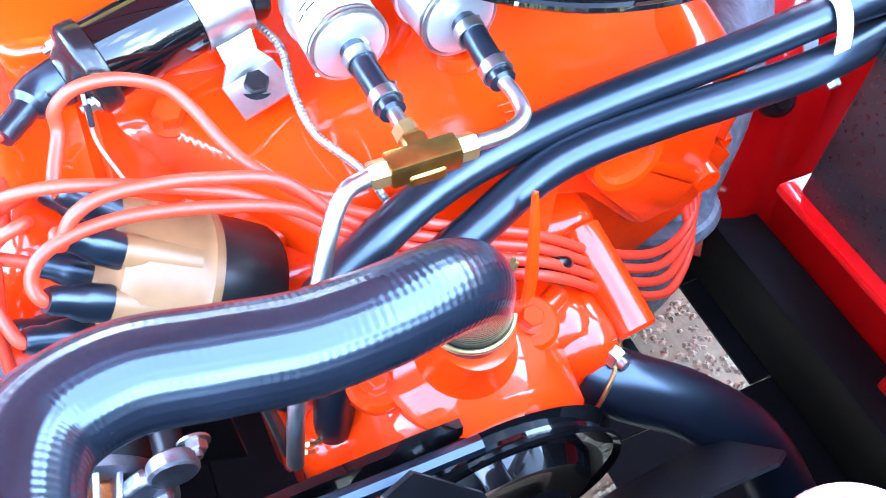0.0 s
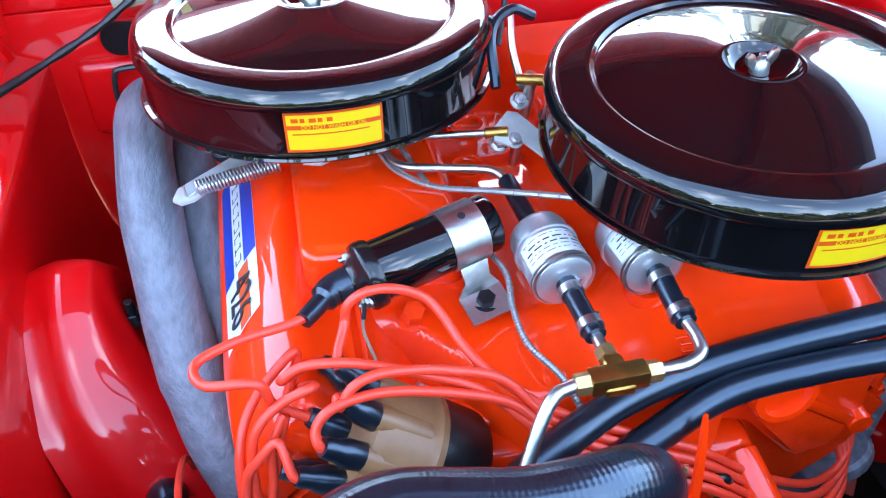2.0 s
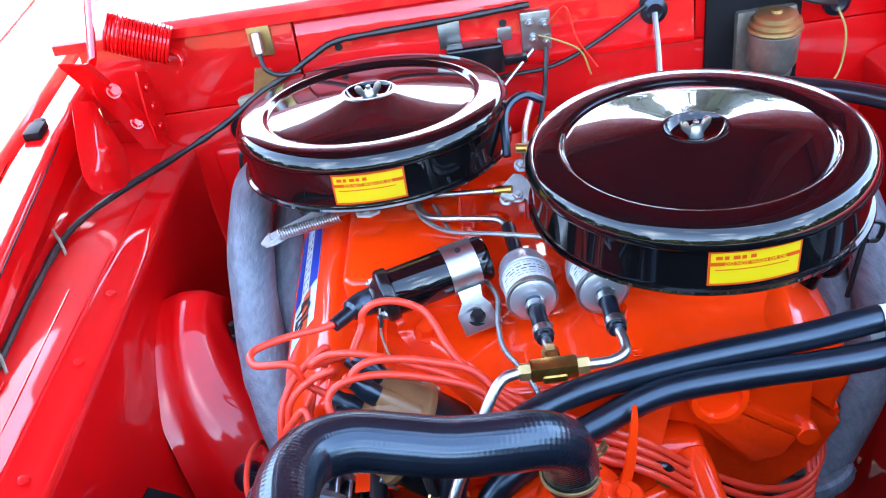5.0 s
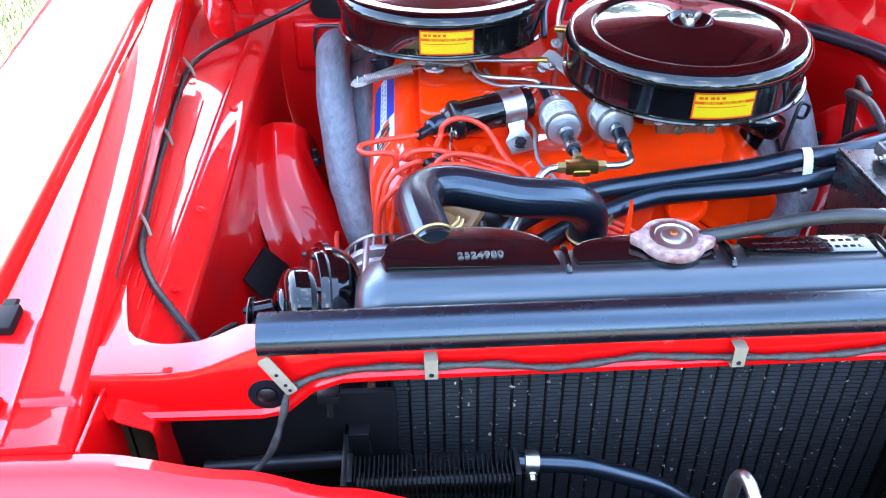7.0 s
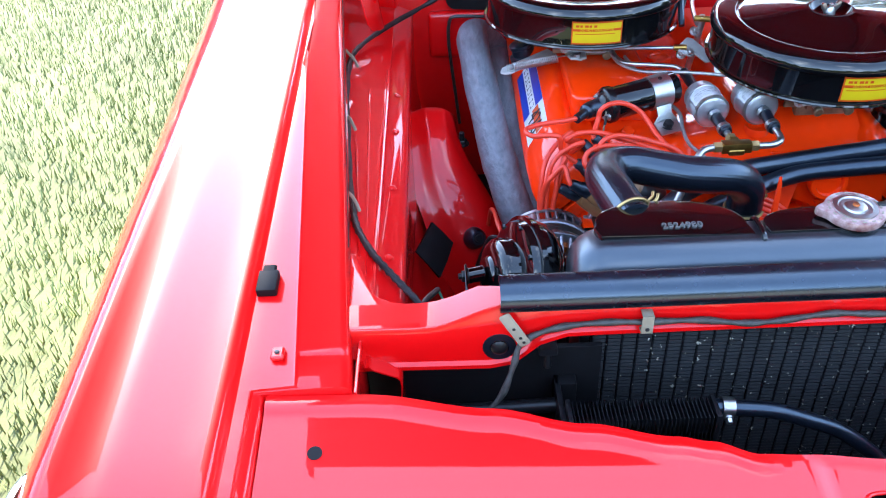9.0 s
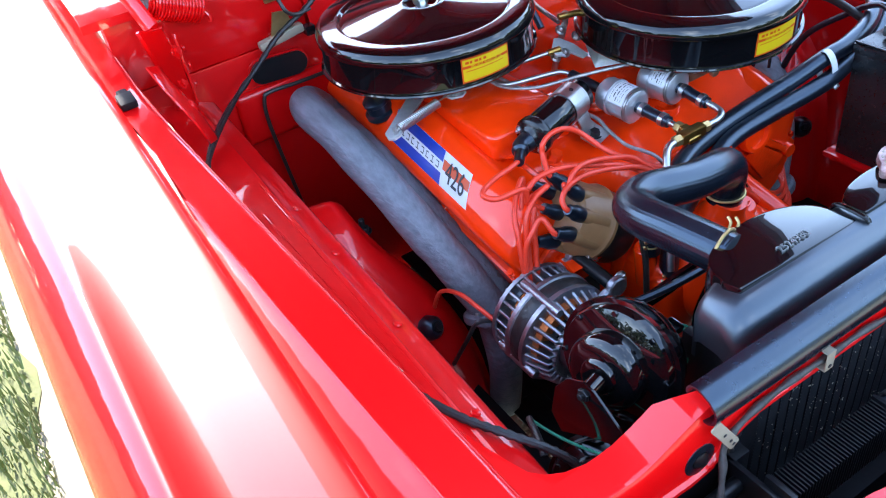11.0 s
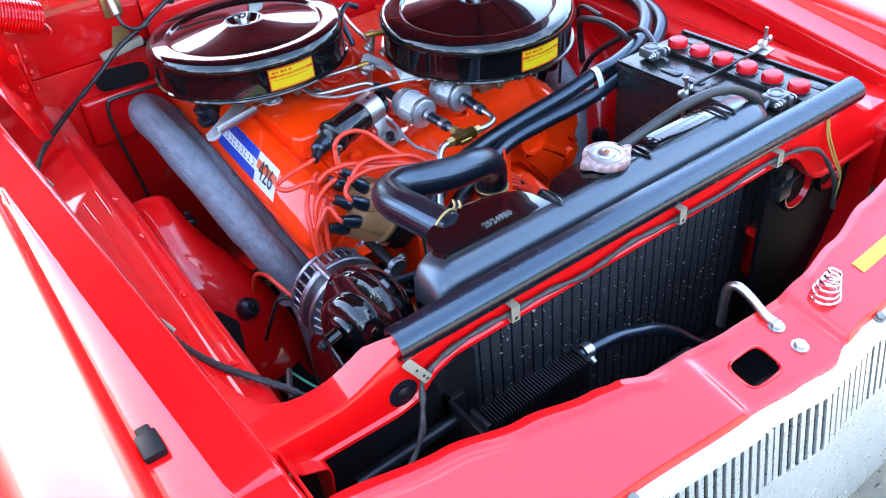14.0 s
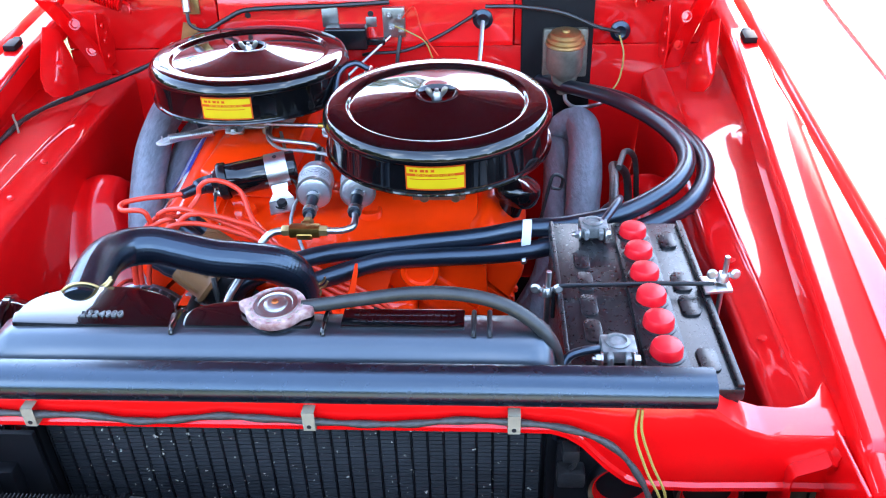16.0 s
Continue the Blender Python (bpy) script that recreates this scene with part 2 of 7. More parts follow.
def spline(pts, per=8):
    p = [Vector(q) for q in pts]
    p = [2 * p[0] - p[1]] + p + [2 * p[-1] - p[-2]]
    out = []
    for i in range(1, len(p) - 2):
        a, b, c, d = p[i - 1:i + 3]
        for k in range(per):
            t = k / per
            out.append(0.5 * (2 * b + (c - a) * t + (2 * a - 5 * b + 4 * c - d) * t * t + (3 * b - a - 3 * c + d) * t ** 3))
    return out + [p[-2]]


def tube(pts, r, per=8, seg=12, bm=None, hollow=0.0, curve=True, ripple=None, flat=1.0):
    """A hose or wire along a smooth line; r is a number or a function of 0..1."""
    line = spline(pts, per) if curve else [Vector(q) for q in pts]
    b = bmesh.new()
    uv = b.loops.layers.uv.new("UVMap")
    up = None
    rings, n = [], len(line)
    run = 0.0
    runs = []
    for i, q in enumerate(line):
        run += (q - line[i - 1]).length if i else 0
        runs.append(run)
        d = (line[min(i + 1, n - 1)] - line[max(i - 1, 0)]).normalized()
        if up is None:
            up = d.orthogonal().normalized()
        up = (up - d * up.dot(d)).normalized()
        side = d.cross(up)
        rad = r(i / (n - 1)) if callable(r) else r
        if ripple:
            rad *= 1 + ripple[0] * math.sin(run * ripple[1])
        rings.append([b.verts.new(q + rad * (math.cos(a) * up + flat * math.sin(a) * side)) for a in (2 * math.pi * k / seg for k in range(seg))])
    for i, (p, q) in enumerate(zip(rings, rings[1:])):
        for k in range(seg):
            j = (k + 1) % seg
            f = b.faces.new((p[k], p[j], q[j], q[k]))
            for lp, (u, v) in zip(f.loops, ((k, i), (k + 1, i), (k + 1, i + 1), (k, i + 1))):
                lp[uv].uv = (u / seg, runs[v] / 0.012)
    for ring, inward in ((rings[0], 1), (rings[-1], -1)):
        f = b.faces.new(ring if inward < 0 else ring[::-1])
    return merge(bm, b)


def coil_line(a, b, r, turns, per=14, taper=1.0):
    a, b = Vector(a), Vector(b)
    m = Matrix.Translation(a) @ axis_frame(b - a)
    n = (b - a).length
    return [m @ Vector((r * (1 + (taper - 1) * k / (turns * per)) * math.cos(2 * math.pi * k / per), r * (1 + (taper - 1) * k / (turns * per)) * math.sin(2 * math.pi * k / per), n * k / (turns * per))) for k in range(int(turns * per) + 1)]


def slab(outline, depth, m=None, bevel=0.0, bm=None, holes=()):
    """A plate: outline in its own x, y, from z = 0 down to -depth."""
    b = bmesh.new()
    f = b.faces.new([b.verts.new((x, y, 0)) for x, y in outline])
    f.normal_update()
    if f.normal.z < 0:
        f.normal_flip()
    ext = bmesh.ops.extrude_face_region(b, geom=[f])
    bmesh.ops.translate(b, verts=[v for v in ext["geom"] if isinstance(v, bmesh.types.BMVert)], vec=(0, 0, -depth))
    f.normal_flip()
    bmesh.ops.recalc_face_normals(b, faces=list(b.faces))
    if bevel:
        bmesh.ops.bevel(b, geom=[e for e in b.edges if len(e.link_faces) == 2 and e.calc_face_angle(0) > 0.6], offset=bevel, segments=2, profile=0.6, affect="EDGES")
    if m is not None:
        b.transform(m)
    return merge(bm, b)


def rounded(w, h, r, k=5, cx=0.0, cy=0.0):
    out = []
    for sx, sy, a0 in ((1, 1, 0), (-1, 1, 90), (-1, -1, 180), (1, -1, 270)):
        for i in range(k + 1):
            a = radians(a0 + 90 * i / k)
            out.append((cx + sx * (w / 2 - r) + r * math.cos(a), cy + sy * (h / 2 - r) + r * math.sin(a)))
    return out


def sheet(rows, thick=0.0, bm=None):
    """A surface through rows of points, with a thickness along its normal."""
    b = bmesh.new()
    vs = [[b.verts.new(p) for p in row] for row in rows]
    for p, q in zip(vs, vs[1:]):
        for k in range(len(p) - 1):
            b.faces.new((p[k], p[k + 1], q[k + 1], q[k]))
    if thick:
        b.normal_update()
        bmesh.ops.solidify(b, geom=list(b.faces), thickness=thick)
        bmesh.ops.recalc_face_normals(b, faces=list(b.faces))
    return merge(bm, b)


def hexnut(place, axis, r, h, bm=None, washer=True, stud=0.0):
    b = lathe([(0, 0), (r, 0), (r, h * 0.85), (r * 0.88, h), (0, h)], place, axis, 6)
    if washer:
        b = lathe([(0, -0.0012), (r * 1.35, -0.0012), (r * 1.35, 0.0008), (0, 0.0008)], place, axis, 20, b)
    if stud:
        p = Vector(place)
        b = rod(p, p + Vector(axis).normalized() * (h + stud), r * 0.5, 10, b)
    return merge(bm, b)


def lettering(text, size, m, depth=0.0004, bend=None):
    cu = bpy.data.curves.new("text", "FONT")
    cu.body, cu.size, cu.align_x, cu.align_y, cu.extrude = text, size, "CENTER", "CENTER", depth
    ob = bpy.data.objects.new("text", cu)
    me = bpy.data.meshes.new_from_object(ob)
    b = bmesh.new()
    b.from_mesh(me)
    bpy.data.objects.remove(ob)
    bpy.data.meshes.remove(me)
    if bend:
        bend_mesh(b, bend)
    b.transform(m)
    return b


def bend_mesh(b, r):
    """Wraps x, y, z onto an upright cylinder of radius r whose axis is z' = y; the front faces -y."""
    for v in b.verts:
        a = v.co.x / r
        v.co = Vector(((r + v.co.z) * math.sin(a), -(r + v.co.z) * math.cos(a), v.co.y))


def grid_plate(w, h, nx, ny, t):
    b = bmesh.new()
    bmesh.ops.create_grid(b, x_segments=nx, y_segments=ny, size=0.5)
    for v in b.verts:
        v.co = Vector((v.co.x * w, v.co.y * h, t))
    return b


# ---- the car's body ----
def zf(y):
    """Height of the hood flange along the car."""
    return 0.802 + 0.135 * y


def xs(y):
    """Inner edge of the fender flange."""
    return 0.585 + 0.082 * min(max(y, -0.1), 0.85)


car = thing("car_body", (0, 0.4, 0.0), "bright red glossy sixties car body with its hood raised", "car")
STATIONS = [-0.34, -0.30, -0.25, -0.2, -0.15, -0.12, -0.084, -0.080, -0.05, -0.039, -0.036, -0.033, -0.02, 0.03, 0.1, 0.17, 0.25, 0.32, 0.4, 0.48, 0.55, 0.7, 0.85, 1.0, 1.15, 1.35]


def fender_rows(s):
    """Section by section: hood flange, crown, shallow valley, outer ridge and side."""
    rows = []
    for y in STATIONS:
        z = zf(y) - max(0.0, (-0.18 - y) / 0.16) ** 2 * 0.03
        back = y > -0.082
        a = max(xs(y), 0.5745) if back else 0.668
        seam = 0.0025 if abs(y + 0.036) < 0.001 else 0.0
        k = min(1.1, max(0.0, (0.95 - y) / 1.0))
        r = k ** 1.1
        prof = [(a, z - (0.045 if y > 0.0 or not back else 0.13)), (a, z - 0.012), (a + 0.002, z - 0.006), (a + 0.006, z - 0.002 - seam), (a + 0.012, z - seam),
                (a + 0.055 if back else 0.680, z + 0.001 - seam), (a + 0.059 if back else 0.682, z + 0.004), (a + 0.064 if back else 0.684, z + 0.0015), (0.696, z + 0.002), (0.699, z + 0.010), (0.703, z + 0.0165),
                (0.707, z + 0.0195), (0.713, z + 0.0204), (0.74, z + 0.0190), (0.765, z + 0.0172), (0.787, z + 0.0156), (0.800, z + 0.0150), (0.810, z + 0.0150 + 0.0014 * r), (0.820, z + 0.0150 + 0.0054 * r), (0.829, z + 0.0150 + 0.0108 * r),
                (0.837, z + 0.0150 + 0.0168 * r), (0.8435, z + 0.0148 + 0.0222 * r), (0.8465, z + 0.0144 + 0.0236 * r), (0.851, z + 0.0134 + 0.0236 * r), (0.858, z + 0.0110 + 0.0222 * r), (0.866, z + 0.0075 + 0.019 * r),
                (0.876, z + 0.0010 + 0.013 * r), (0.888, z - 0.0080 + 0.006 * r), (0.900, z - 0.0240 + 0.003 * r), (0.909, z - 0.042), (0.918, z - 0.08),
                (0.93, z - 0.18), (0.935, z - 0.3), (0.925, 0.42), (0.90, 0.27)]
        rows.append([(s * x, y, h) for x, h in prof])
    return rows


for s in (-1, 1):
    rows = fender_rows(s)
    b = sheet(rows if s > 0 else [r[::-1] for r in rows], 0.003)
    fender = part("fender", b, RED, car)
    # hood bumpers of black rubber on the flange
    for y in (0.066, 0.85):
        m = Matrix.Translation((s * 0.684, y, zf(y) + 0.001)) @ Euler((math.atan(0.135), 0, 0)).to_matrix().to_4x4()
        b = box((-0.012, -0.017, 0), (0.012, 0.017, 0.012), 0.003, 2, m=m)
        box((-0.008, 0.012, 0.006), (0.008, 0.026, 0.012), 0.002, 1, b, m)
        part("bumper_block", b, FLATBLACK, fender, "black rubber hood bumper")
    part("flange_clip", box((-0.007, -0.009, 0), (0.007, 0.009, 0.007), 0.002, 1, m=Matrix.Translation((s * 0.660, -0.038, zf(-0.038) + 0.001))), RED, fender)
    part("clip_screw", lathe([(0, 0), (0.003, 0), (0.0025, 0.002), (0, 0.002)], (s * 0.660, -0.039, zf(-0.039) + 0.008), (0, 0, 1), 12), INK, fender)
    b = box((min(s * 0.574, s * 0.578), -0.080, 0.60), (max(s * 0.574, s * 0.578), 0.006, 0.782), 0.001, 1)
    box((min(s * 0.574, s * 0.578), -0.150, 0.60), (max(s * 0.574, s * 0.578), -0.081, 0.755), 0.001, 1, b)
    part("fender_gusset", b, RED, fender)
    # front end of the fender
    b = slab([(s * x, h) for x, _, h in [(abs(p[0]), 0, p[2]) for p in rows[0]]], 0.004, Matrix.Translation((0, -0.339, 0)) @ Euler((radians(90), 0, 0)).to_matrix().to_4x4())
    part("fender_front", b, RED, fender)

# small bright ornament on the outer crease of one fender
b = bmesh.new()
bmesh.ops.create_uvsphere(b, u_segments=20, v_segments=12, radius=1)
for v in b.verts:
    v.co = Vector((v.co.x * 0.014, v.co.y * 0.045, v.co.z * 0.024))
b.transform(Matrix.Translation((-0.880, -0.205, zf(-0.2) - 0.004)))
part("fender_ornament", b, CHROME, car, "chrome fender ornament")

# inner fender aprons
for s in (-1, 1):
    rows = []
    for y in (-0.02, 0.05, 0.15, 0.3, 0.45, 0.6, 0.75, 0.9, 1.0):
        z, a, k = zf(y), xs(y), 0.035 * (y - 0.4)
        w, e = min(0.774 + 0.058 * y, z - 0.024), 0.737 + 0.06 * y
        prof = [(a + 0.002, z - 0.004), (a + 0.008, z - 0.010), (a + 0.014, w + 0.006), (a + 0.006, w + 0.001), (a - 0.010, w - 0.003), (0.571, (w + e) / 2 + 0.004), (0.567, (w + e) / 2 + 0.005), (0.563, (w + e) / 2), (0.545, e + 0.010), (0.536, e + 0.006), (0.532, e + 0.001), (0.531, e - 0.008),
                (0.534, 0.69), (0.531, 0.62), (0.522, 0.56), (0.500, 0.50), (0.47, 0.45), (0.45, 0.40), (0.45, 0.30)]
        rows.append([(s * x, y, h) for x, h in prof])
    apron = part("inner_fender", sheet(rows if s < 0 else [r[::-1] for r in rows], 0.002), RED_IN, car)
    # rounded tower over the suspension arm: its front face runs between a valley at the apron and a ridge that falls inward
    valley = [(0.526, 0.742, 0.600), (0.525, 0.737, 0.665), (0.524, 0.722, 0.704), (0.522, 0.698, 0.717), (0.517, 0.640, 0.692), (0.508, 0.585, 0.635), (0.487, 0.545, 0.570), (0.465, 0.515, 0.500), (0.440, 0.490, 0.420), (0.420, 0.470, 0.330)]
    ridge = [(0.448, 0.742, 0.600), (0.454, 0.736, 0.660), (0.462, 0.722, 0.698), (0.467, 0.698, 0.714), (0.460, 0.664, 0.690), (0.438, 0.636, 0.646), (0.407, 0.602, 0.602), (0.378, 0.566, 0.545), (0.352, 0.534, 0.450), (0.340, 0.520, 0.340)]
    swell = [(0.2, 0.9, 0.3), (0.1, 0.9, 0.5), (0, 0.6, 0.8), (0, 0.0, 1), (-0.1, -0.5, 0.85), (-0.15, -0.7, 0.7), (-0.2, -0.8, 0.55), (-0.2, -0.9, 0.4), (-0.2, -0.95, 0.3), (-0.2, -1, 0.2)]
    rows = []
    for v, r, n in zip(valley, ridge, swell):
        v, r, n = Vector(v), Vector(r), Vector(n).normalized()
        c = 0.013 if v.y < 0.69 else 0.006
        rows.append([v + Vector((0.030, -0.004, 0.002)), v + Vector((0.012, -0.002, -0.003)), v, v.lerp(r, 0.22) + n * c * 0.75, v.lerp(r, 0.5) + n * c, v.lerp(r, 0.8) + n * c * 0.8, r, r + Vector((-0.012, 0.006, -0.016)), r + Vector((-0.016, 0.018, -0.050)), r + Vector((-0.018, 0.030, -0.110))])
    rows = [spline(r, 4) for r in rows]
    rows = [list(c) for c in zip(*[spline(col, 4) for col in zip(*rows)])]
    rows = [[(s * p.x, p.y, p.z) for p in r] for r in rows]
    part("suspension_tower", sheet(rows if s > 0 else [r[::-1] for r in rows]), RED_IN, apron, smooth=85)
    b = lathe([(0, 0), (0.019, 0), (0.021, 0.006), (0.018, 0.02), (0.012, 0.026), (0, 0.026)], (s * 0.430, 0.534, 0.540), (-s * 0.35, -0.8, 0.5), 20)
    part("bump_stop", b, RUBBER, apron, "black rubber bump stop")
    b = hexnut((s * 0.421, 0.5135, 0.553), (-s * 0.35, -0.8, 0.5), 0.007, 0.006)
    part("bolt", b, SATIN, apron)
    b = hexnut((s * 0.442, 0.676, 0.658), (0, 0, 1), 0.010, 0.009, stud=0.015)
    part("shock_nut", b, SATIN, apron)
    # black rubber flap over the arm opening
    b = sheet([[(s * 0.527, 0.389, 0.620), (s * 0.508, 0.383, 0.597), (s * 0.490, 0.380, 0.571)], [(s * 0.512, 0.412, 0.633), (s * 0.495, 0.414, 0.607), (s * 0.477, 0.418, 0.577)], [(s * 0.499, 0.433, 0.646), (s * 0.483, 0.446, 0.617), (s * 0.466, 0.457, 0.586)]], 0.004)
    part("rubber_flap", b, FLATBLACK, apron, "matt black rubber splash flap")
    # frame rail
    b = box((min(s * 0.37, s * 0.43), -0.02, 0.30), (max(s * 0.37, s * 0.43), 1.0, 0.40), 0.008)
    part("frame_rail", b, FLATBLACK, car)
    # black splash shields under the bay
    for x0, x1, y0, y1 in (((-0.25, -0.14, 0.03, 1.0), (-0.46, -0.25, 0.03, 0.36), (-0.46, -0.37, 0.361, 0.50), (-0.318, -0.25, 0.361, 0.50), (-0.46, -0.30, 0.501, 1.0), (-0.30, -0.25, 0.501, 0.86)) if s < 0 else ((0.14, 0.295, 0.03, 0.33), (0.295, 0.50, 0.03, 0.33), (0.345, 0.50, 0.331, 0.48), (0.14, 0.25, 0.331, 0.48), (0.14, 0.50, 0.481, 1.0))):
        part("splash_shield", box((x0, y0, 0.296), (x1, y1, 0.30), 0.001, 1), FLATBLACK, car)
    if s < 0:
        part("seam_gap", tube([(s * (xs(y) + 0.0012), y, zf(y) - 0.0105) for y in (0.14, 0.3, 0.45, 0.6, 0.75, 0.84)], 0.0016, seg=6), INK, apron, "dark seam under the fender flange")
    for k, (y0, y1) in (((0.0, (0.16, 0.46)), (0.5, (0.13, 0.62)), (1.0, (0.13, 0.70))) if s < 0 else ((1.0, (0.13, 0.70)),)):
        pts = []
        for y in (y0, (2 * y0 + y1) / 3, (y0 + 2 * y1) / 3, y1):
            w, e = min(0.774 + 0.058 * y, zf(y) - 0.024), 0.737 + 0.06 * y
            pts.append((s * (xs(y) - 0.010 + (0.573 - xs(y) + 0.010) * k), y, w - 0.0025 + ((w + e) / 2 + 0.004 - w + 0.003) * k))
        part("apron_rib", tube(pts, 0.0016, seg=6), RED_IN, apron)
    # rivets and pressed marks on the flange
    for y in (0.16, 0.32, 0.48, 0.60):
        b = lathe([(0, 0), (0.006, 0), (0.005, 0.0022), (0, 0.003)], (s * 0.552, y + 0.02, 0.753 + 0.06 * y), (-s * 0.4, 0, 1), 12)
        part("spot_weld", b, RED_IN, apron)

# radiator support panel
LOW = [(-0.60, 0.738), (-0.43, 0.735), (-0.405, 0.740), (-0.375, 0.768), (-0.345, 0.779), (-0.30, 0.780), (0.22, 0.781), (0.285, 0.780), (0.302, 0.774), (0.318, 0.762), (0.345, 0.730), (0.368, 0.709), (0.39, 0.701), (0.44, 0.699), (0.53, 0.702), (0.60, 0.702)]
TOP = [(-0.60, 0.795), (-0.51, 0.7945), (-0.49, 0.7965), (-0.47, 0.803), (-0.445, 0.8145), (-0.425, 0.823), (-0.40, 0.832), (-0.38, 0.834), (0.40, 0.834), (0.425, 0.828), (0.445, 0.813), (0.465, 0.797), (0.485, 0.784), (0.505, 0.777), (0.53, 0.775), (0.60, 0.775)]


def along(line, x, smooth=False):
    for (a, p), (c, q) in zip(line, line[1:]):
        if a <= x <= c:
            t = (x - a) / (c - a)
            if smooth:
                t = t * t * (3 - 2 * t)
            return p + (q - p) * t
    return line[-1][1]


X = sorted({round(x, 3) for x, _ in LOW + TOP} | {round(-0.6 + 0.02 * i, 3) for i in range(61)} | {round(0.30 + 0.01 * i, 3) for i in range(24)} | {round(-0.52 + 0.01 * i, 3) for i in range(24)})
rows = []
for x in X:
    lo, hi = along(LOW, x), along(TOP, x)
    back = 0.020 + 0.021 * min(1.0, max(0.0, (abs(x) - 0.405) / 0.035))
    rows.append([(x, 0.022, lo + 0.002), (x, 0.004, lo), (x, -0.004, lo + 0.003), (x, -0.004, lo + 0.006), (x, 0.0, lo + 0.010), (x, 0.0, hi - 0.006), (x, 0.003, hi - 0.001), (x, 0.009, hi), (x, back, hi + 0.002)])
support = part("radiator_support", sheet(rows, 0.002), RED, car)
for s in (-1, 1):
    b = box((min(s * 0.296, s * 0.58), 0.026, 0.40), (max(s * 0.296, s * 0.58), 0.034, 0.735), 0.002)
    box((min(s * 0.576, s * 0.70), 0.024, 0.36), (max(s * 0.576, s * 0.70), 0.034, 0.79 if s < 0 else 0.766), 0.002, 1, b)
    part("side_baffle", b, FLATBLACK, car, "black side baffle panel")
FLANGE = {-1: (0.7965, [(0.596, 0.002), (0.540, 0.002), (0.508, 0.002), (0.506, 0.041), (0.518, 0.042), (0.541, 0.047), (0.557, 0.056), (0.567, 0.068), (0.576, 0.095), (0.590, 0.145), (0.604, 0.148), (0.592, 0.08)]),
          1: (0.7775, [(0.596, 0.002), (0.545, 0.002), (0.512, 0.002), (0.516, 0.041), (0.534, 0.042), (0.556, 0.048), (0.572, 0.061), (0.588, 0.085), (0.606, 0.13), (0.616, 0.168), (0.628, 0.168), (0.606, 0.07)])}
for s in (-1, 1):
    z, line = FLANGE[s]
    b = slab([(s * x, y) for x, y in line], 0.003, Matrix.Translation((0, 0, z)), 0.0008)
    part("corner_flange", b, RED, support, "folded red corner flange")
b = lathe([(0.019, 0), (0.019, 0.003), (0.011, 0.004), (0.009, 0.002), (0, 0.002)], (-0.42, 0.0, 0.766), (0, -1, 0), 24)
part("grommet", b, RUBBER, support, "black rubber plug")
b = lathe([(0, 0), (0.010, 0), (0.010, 0.002), (0.004, 0.006), (0, 0.006)], (-0.42, -0.003, 0.766), (0, -1, 0), 16)
part("grommet_core", b, SATIN, support)
for x in (-0.195, 0.02, 0.30):
    b = lathe([(0, 0), (0.006, 0), (0.006, 0.0012), (0, 0.0012)], (x, -0.0005, 0.817), (0, -1, 0), 14)
    part("panel_hole", b, INK, support)
b = box((-0.60, 0.0, 0.32), (0.60, 0.05, 0.40), 0.01)
part("lower_crossmember", b, FLATBLACK, car)
part("front_pan", box((-0.62, -0.215, 0.355), (0.62, 0.0, 0.361), 0.002, 1), FLATBLACK, car, "black steel pan behind the grille")

# header panel over the grille
BACK = [(-0.67, -0.084), (-0.56, -0.081), (-0.435, -0.097), (-0.34, -0.115), (-0.25, -0.131), (-0.217, -0.137), (-0.171, -0.152), (-0.125, -0.154), (-0.046, -0.161), (0.043, -0.164), (0.10, -0.158), (0.192, -0.143), (0.297, -0.122), (0.40, -0.111), (0.56, -0.083), (0.67, -0.082)]
FRONT = [(-0.67, -0.246), (-0.62, -0.238), (-0.5, -0.233), (-0.39, -0.238), (-0.30, -0.240), (-0.11, -0.249), (-0.035, -0.256), (0.028, -0.262), (0.066, -0.251), (0.118, -0.246), (0.2, -0.244), (0.29, -0.239), (0.38, -0.233), (0.55, -0.220), (0.67, -0.214)]


def zh(x, y):
    return 0.736 + 0.2 * (y + 0.2) + 0.06 * x * x


def front_edge(x):
    return along(FRONT, x, True)


HOLE = (-0.055, -0.213, 0.030, 0.022)
rows = []
NX = [-0.667 + 1.334 * i / 232 for i in range(233)]
for x in NX:
    yb, yf = along(BACK, x, True), front_edge(x)
    row = [(x, yb + 0.004, zh(x, yb) - 0.030), (x, yb + 0.002, zh(x, yb) - 0.004)]
    for k in range(25):
        y = yb + (yf - yb) * k / 24
        z = zh(x, y)
        bead = math.exp(-((y - yb + 0.012) / 0.006) ** 2) * 0.0035
        if -0.17 < x < 0.12:
            bead *= max(0.0, 1 - min(x + 0.17, 0.12 - x) / 0.02)
        z += bead
        dip = min(1, max(0, (x + 0.125) / 0.018)) * min(1, max(0, (0.075 - x) / 0.018))
        z -= 0.006 * dip * min(1, max(0, (yb - y) / 0.006))
        row.append((x, y, z))
    row += [(x, yf - 0.004, zh(x, yf) - 0.006), (x, yf - 0.005, zh(x, yf) - 0.016)]
    rows.append(row)
b = sheet(rows)
gone = [f for f in b.faces if ((f.calc_center_median().x - HOLE[0]) / HOLE[2]) ** 4 + ((f.calc_center_median().y - HOLE[1]) / HOLE[3]) ** 4 < 1 and f.calc_center_median().z > 0.70]
bmesh.ops.delete(b, geom=gone, context="FACES")
bmesh.ops.solidify(b, geom=list(b.faces), thickness=0.002)
header = part("header_panel", b, RED, car)
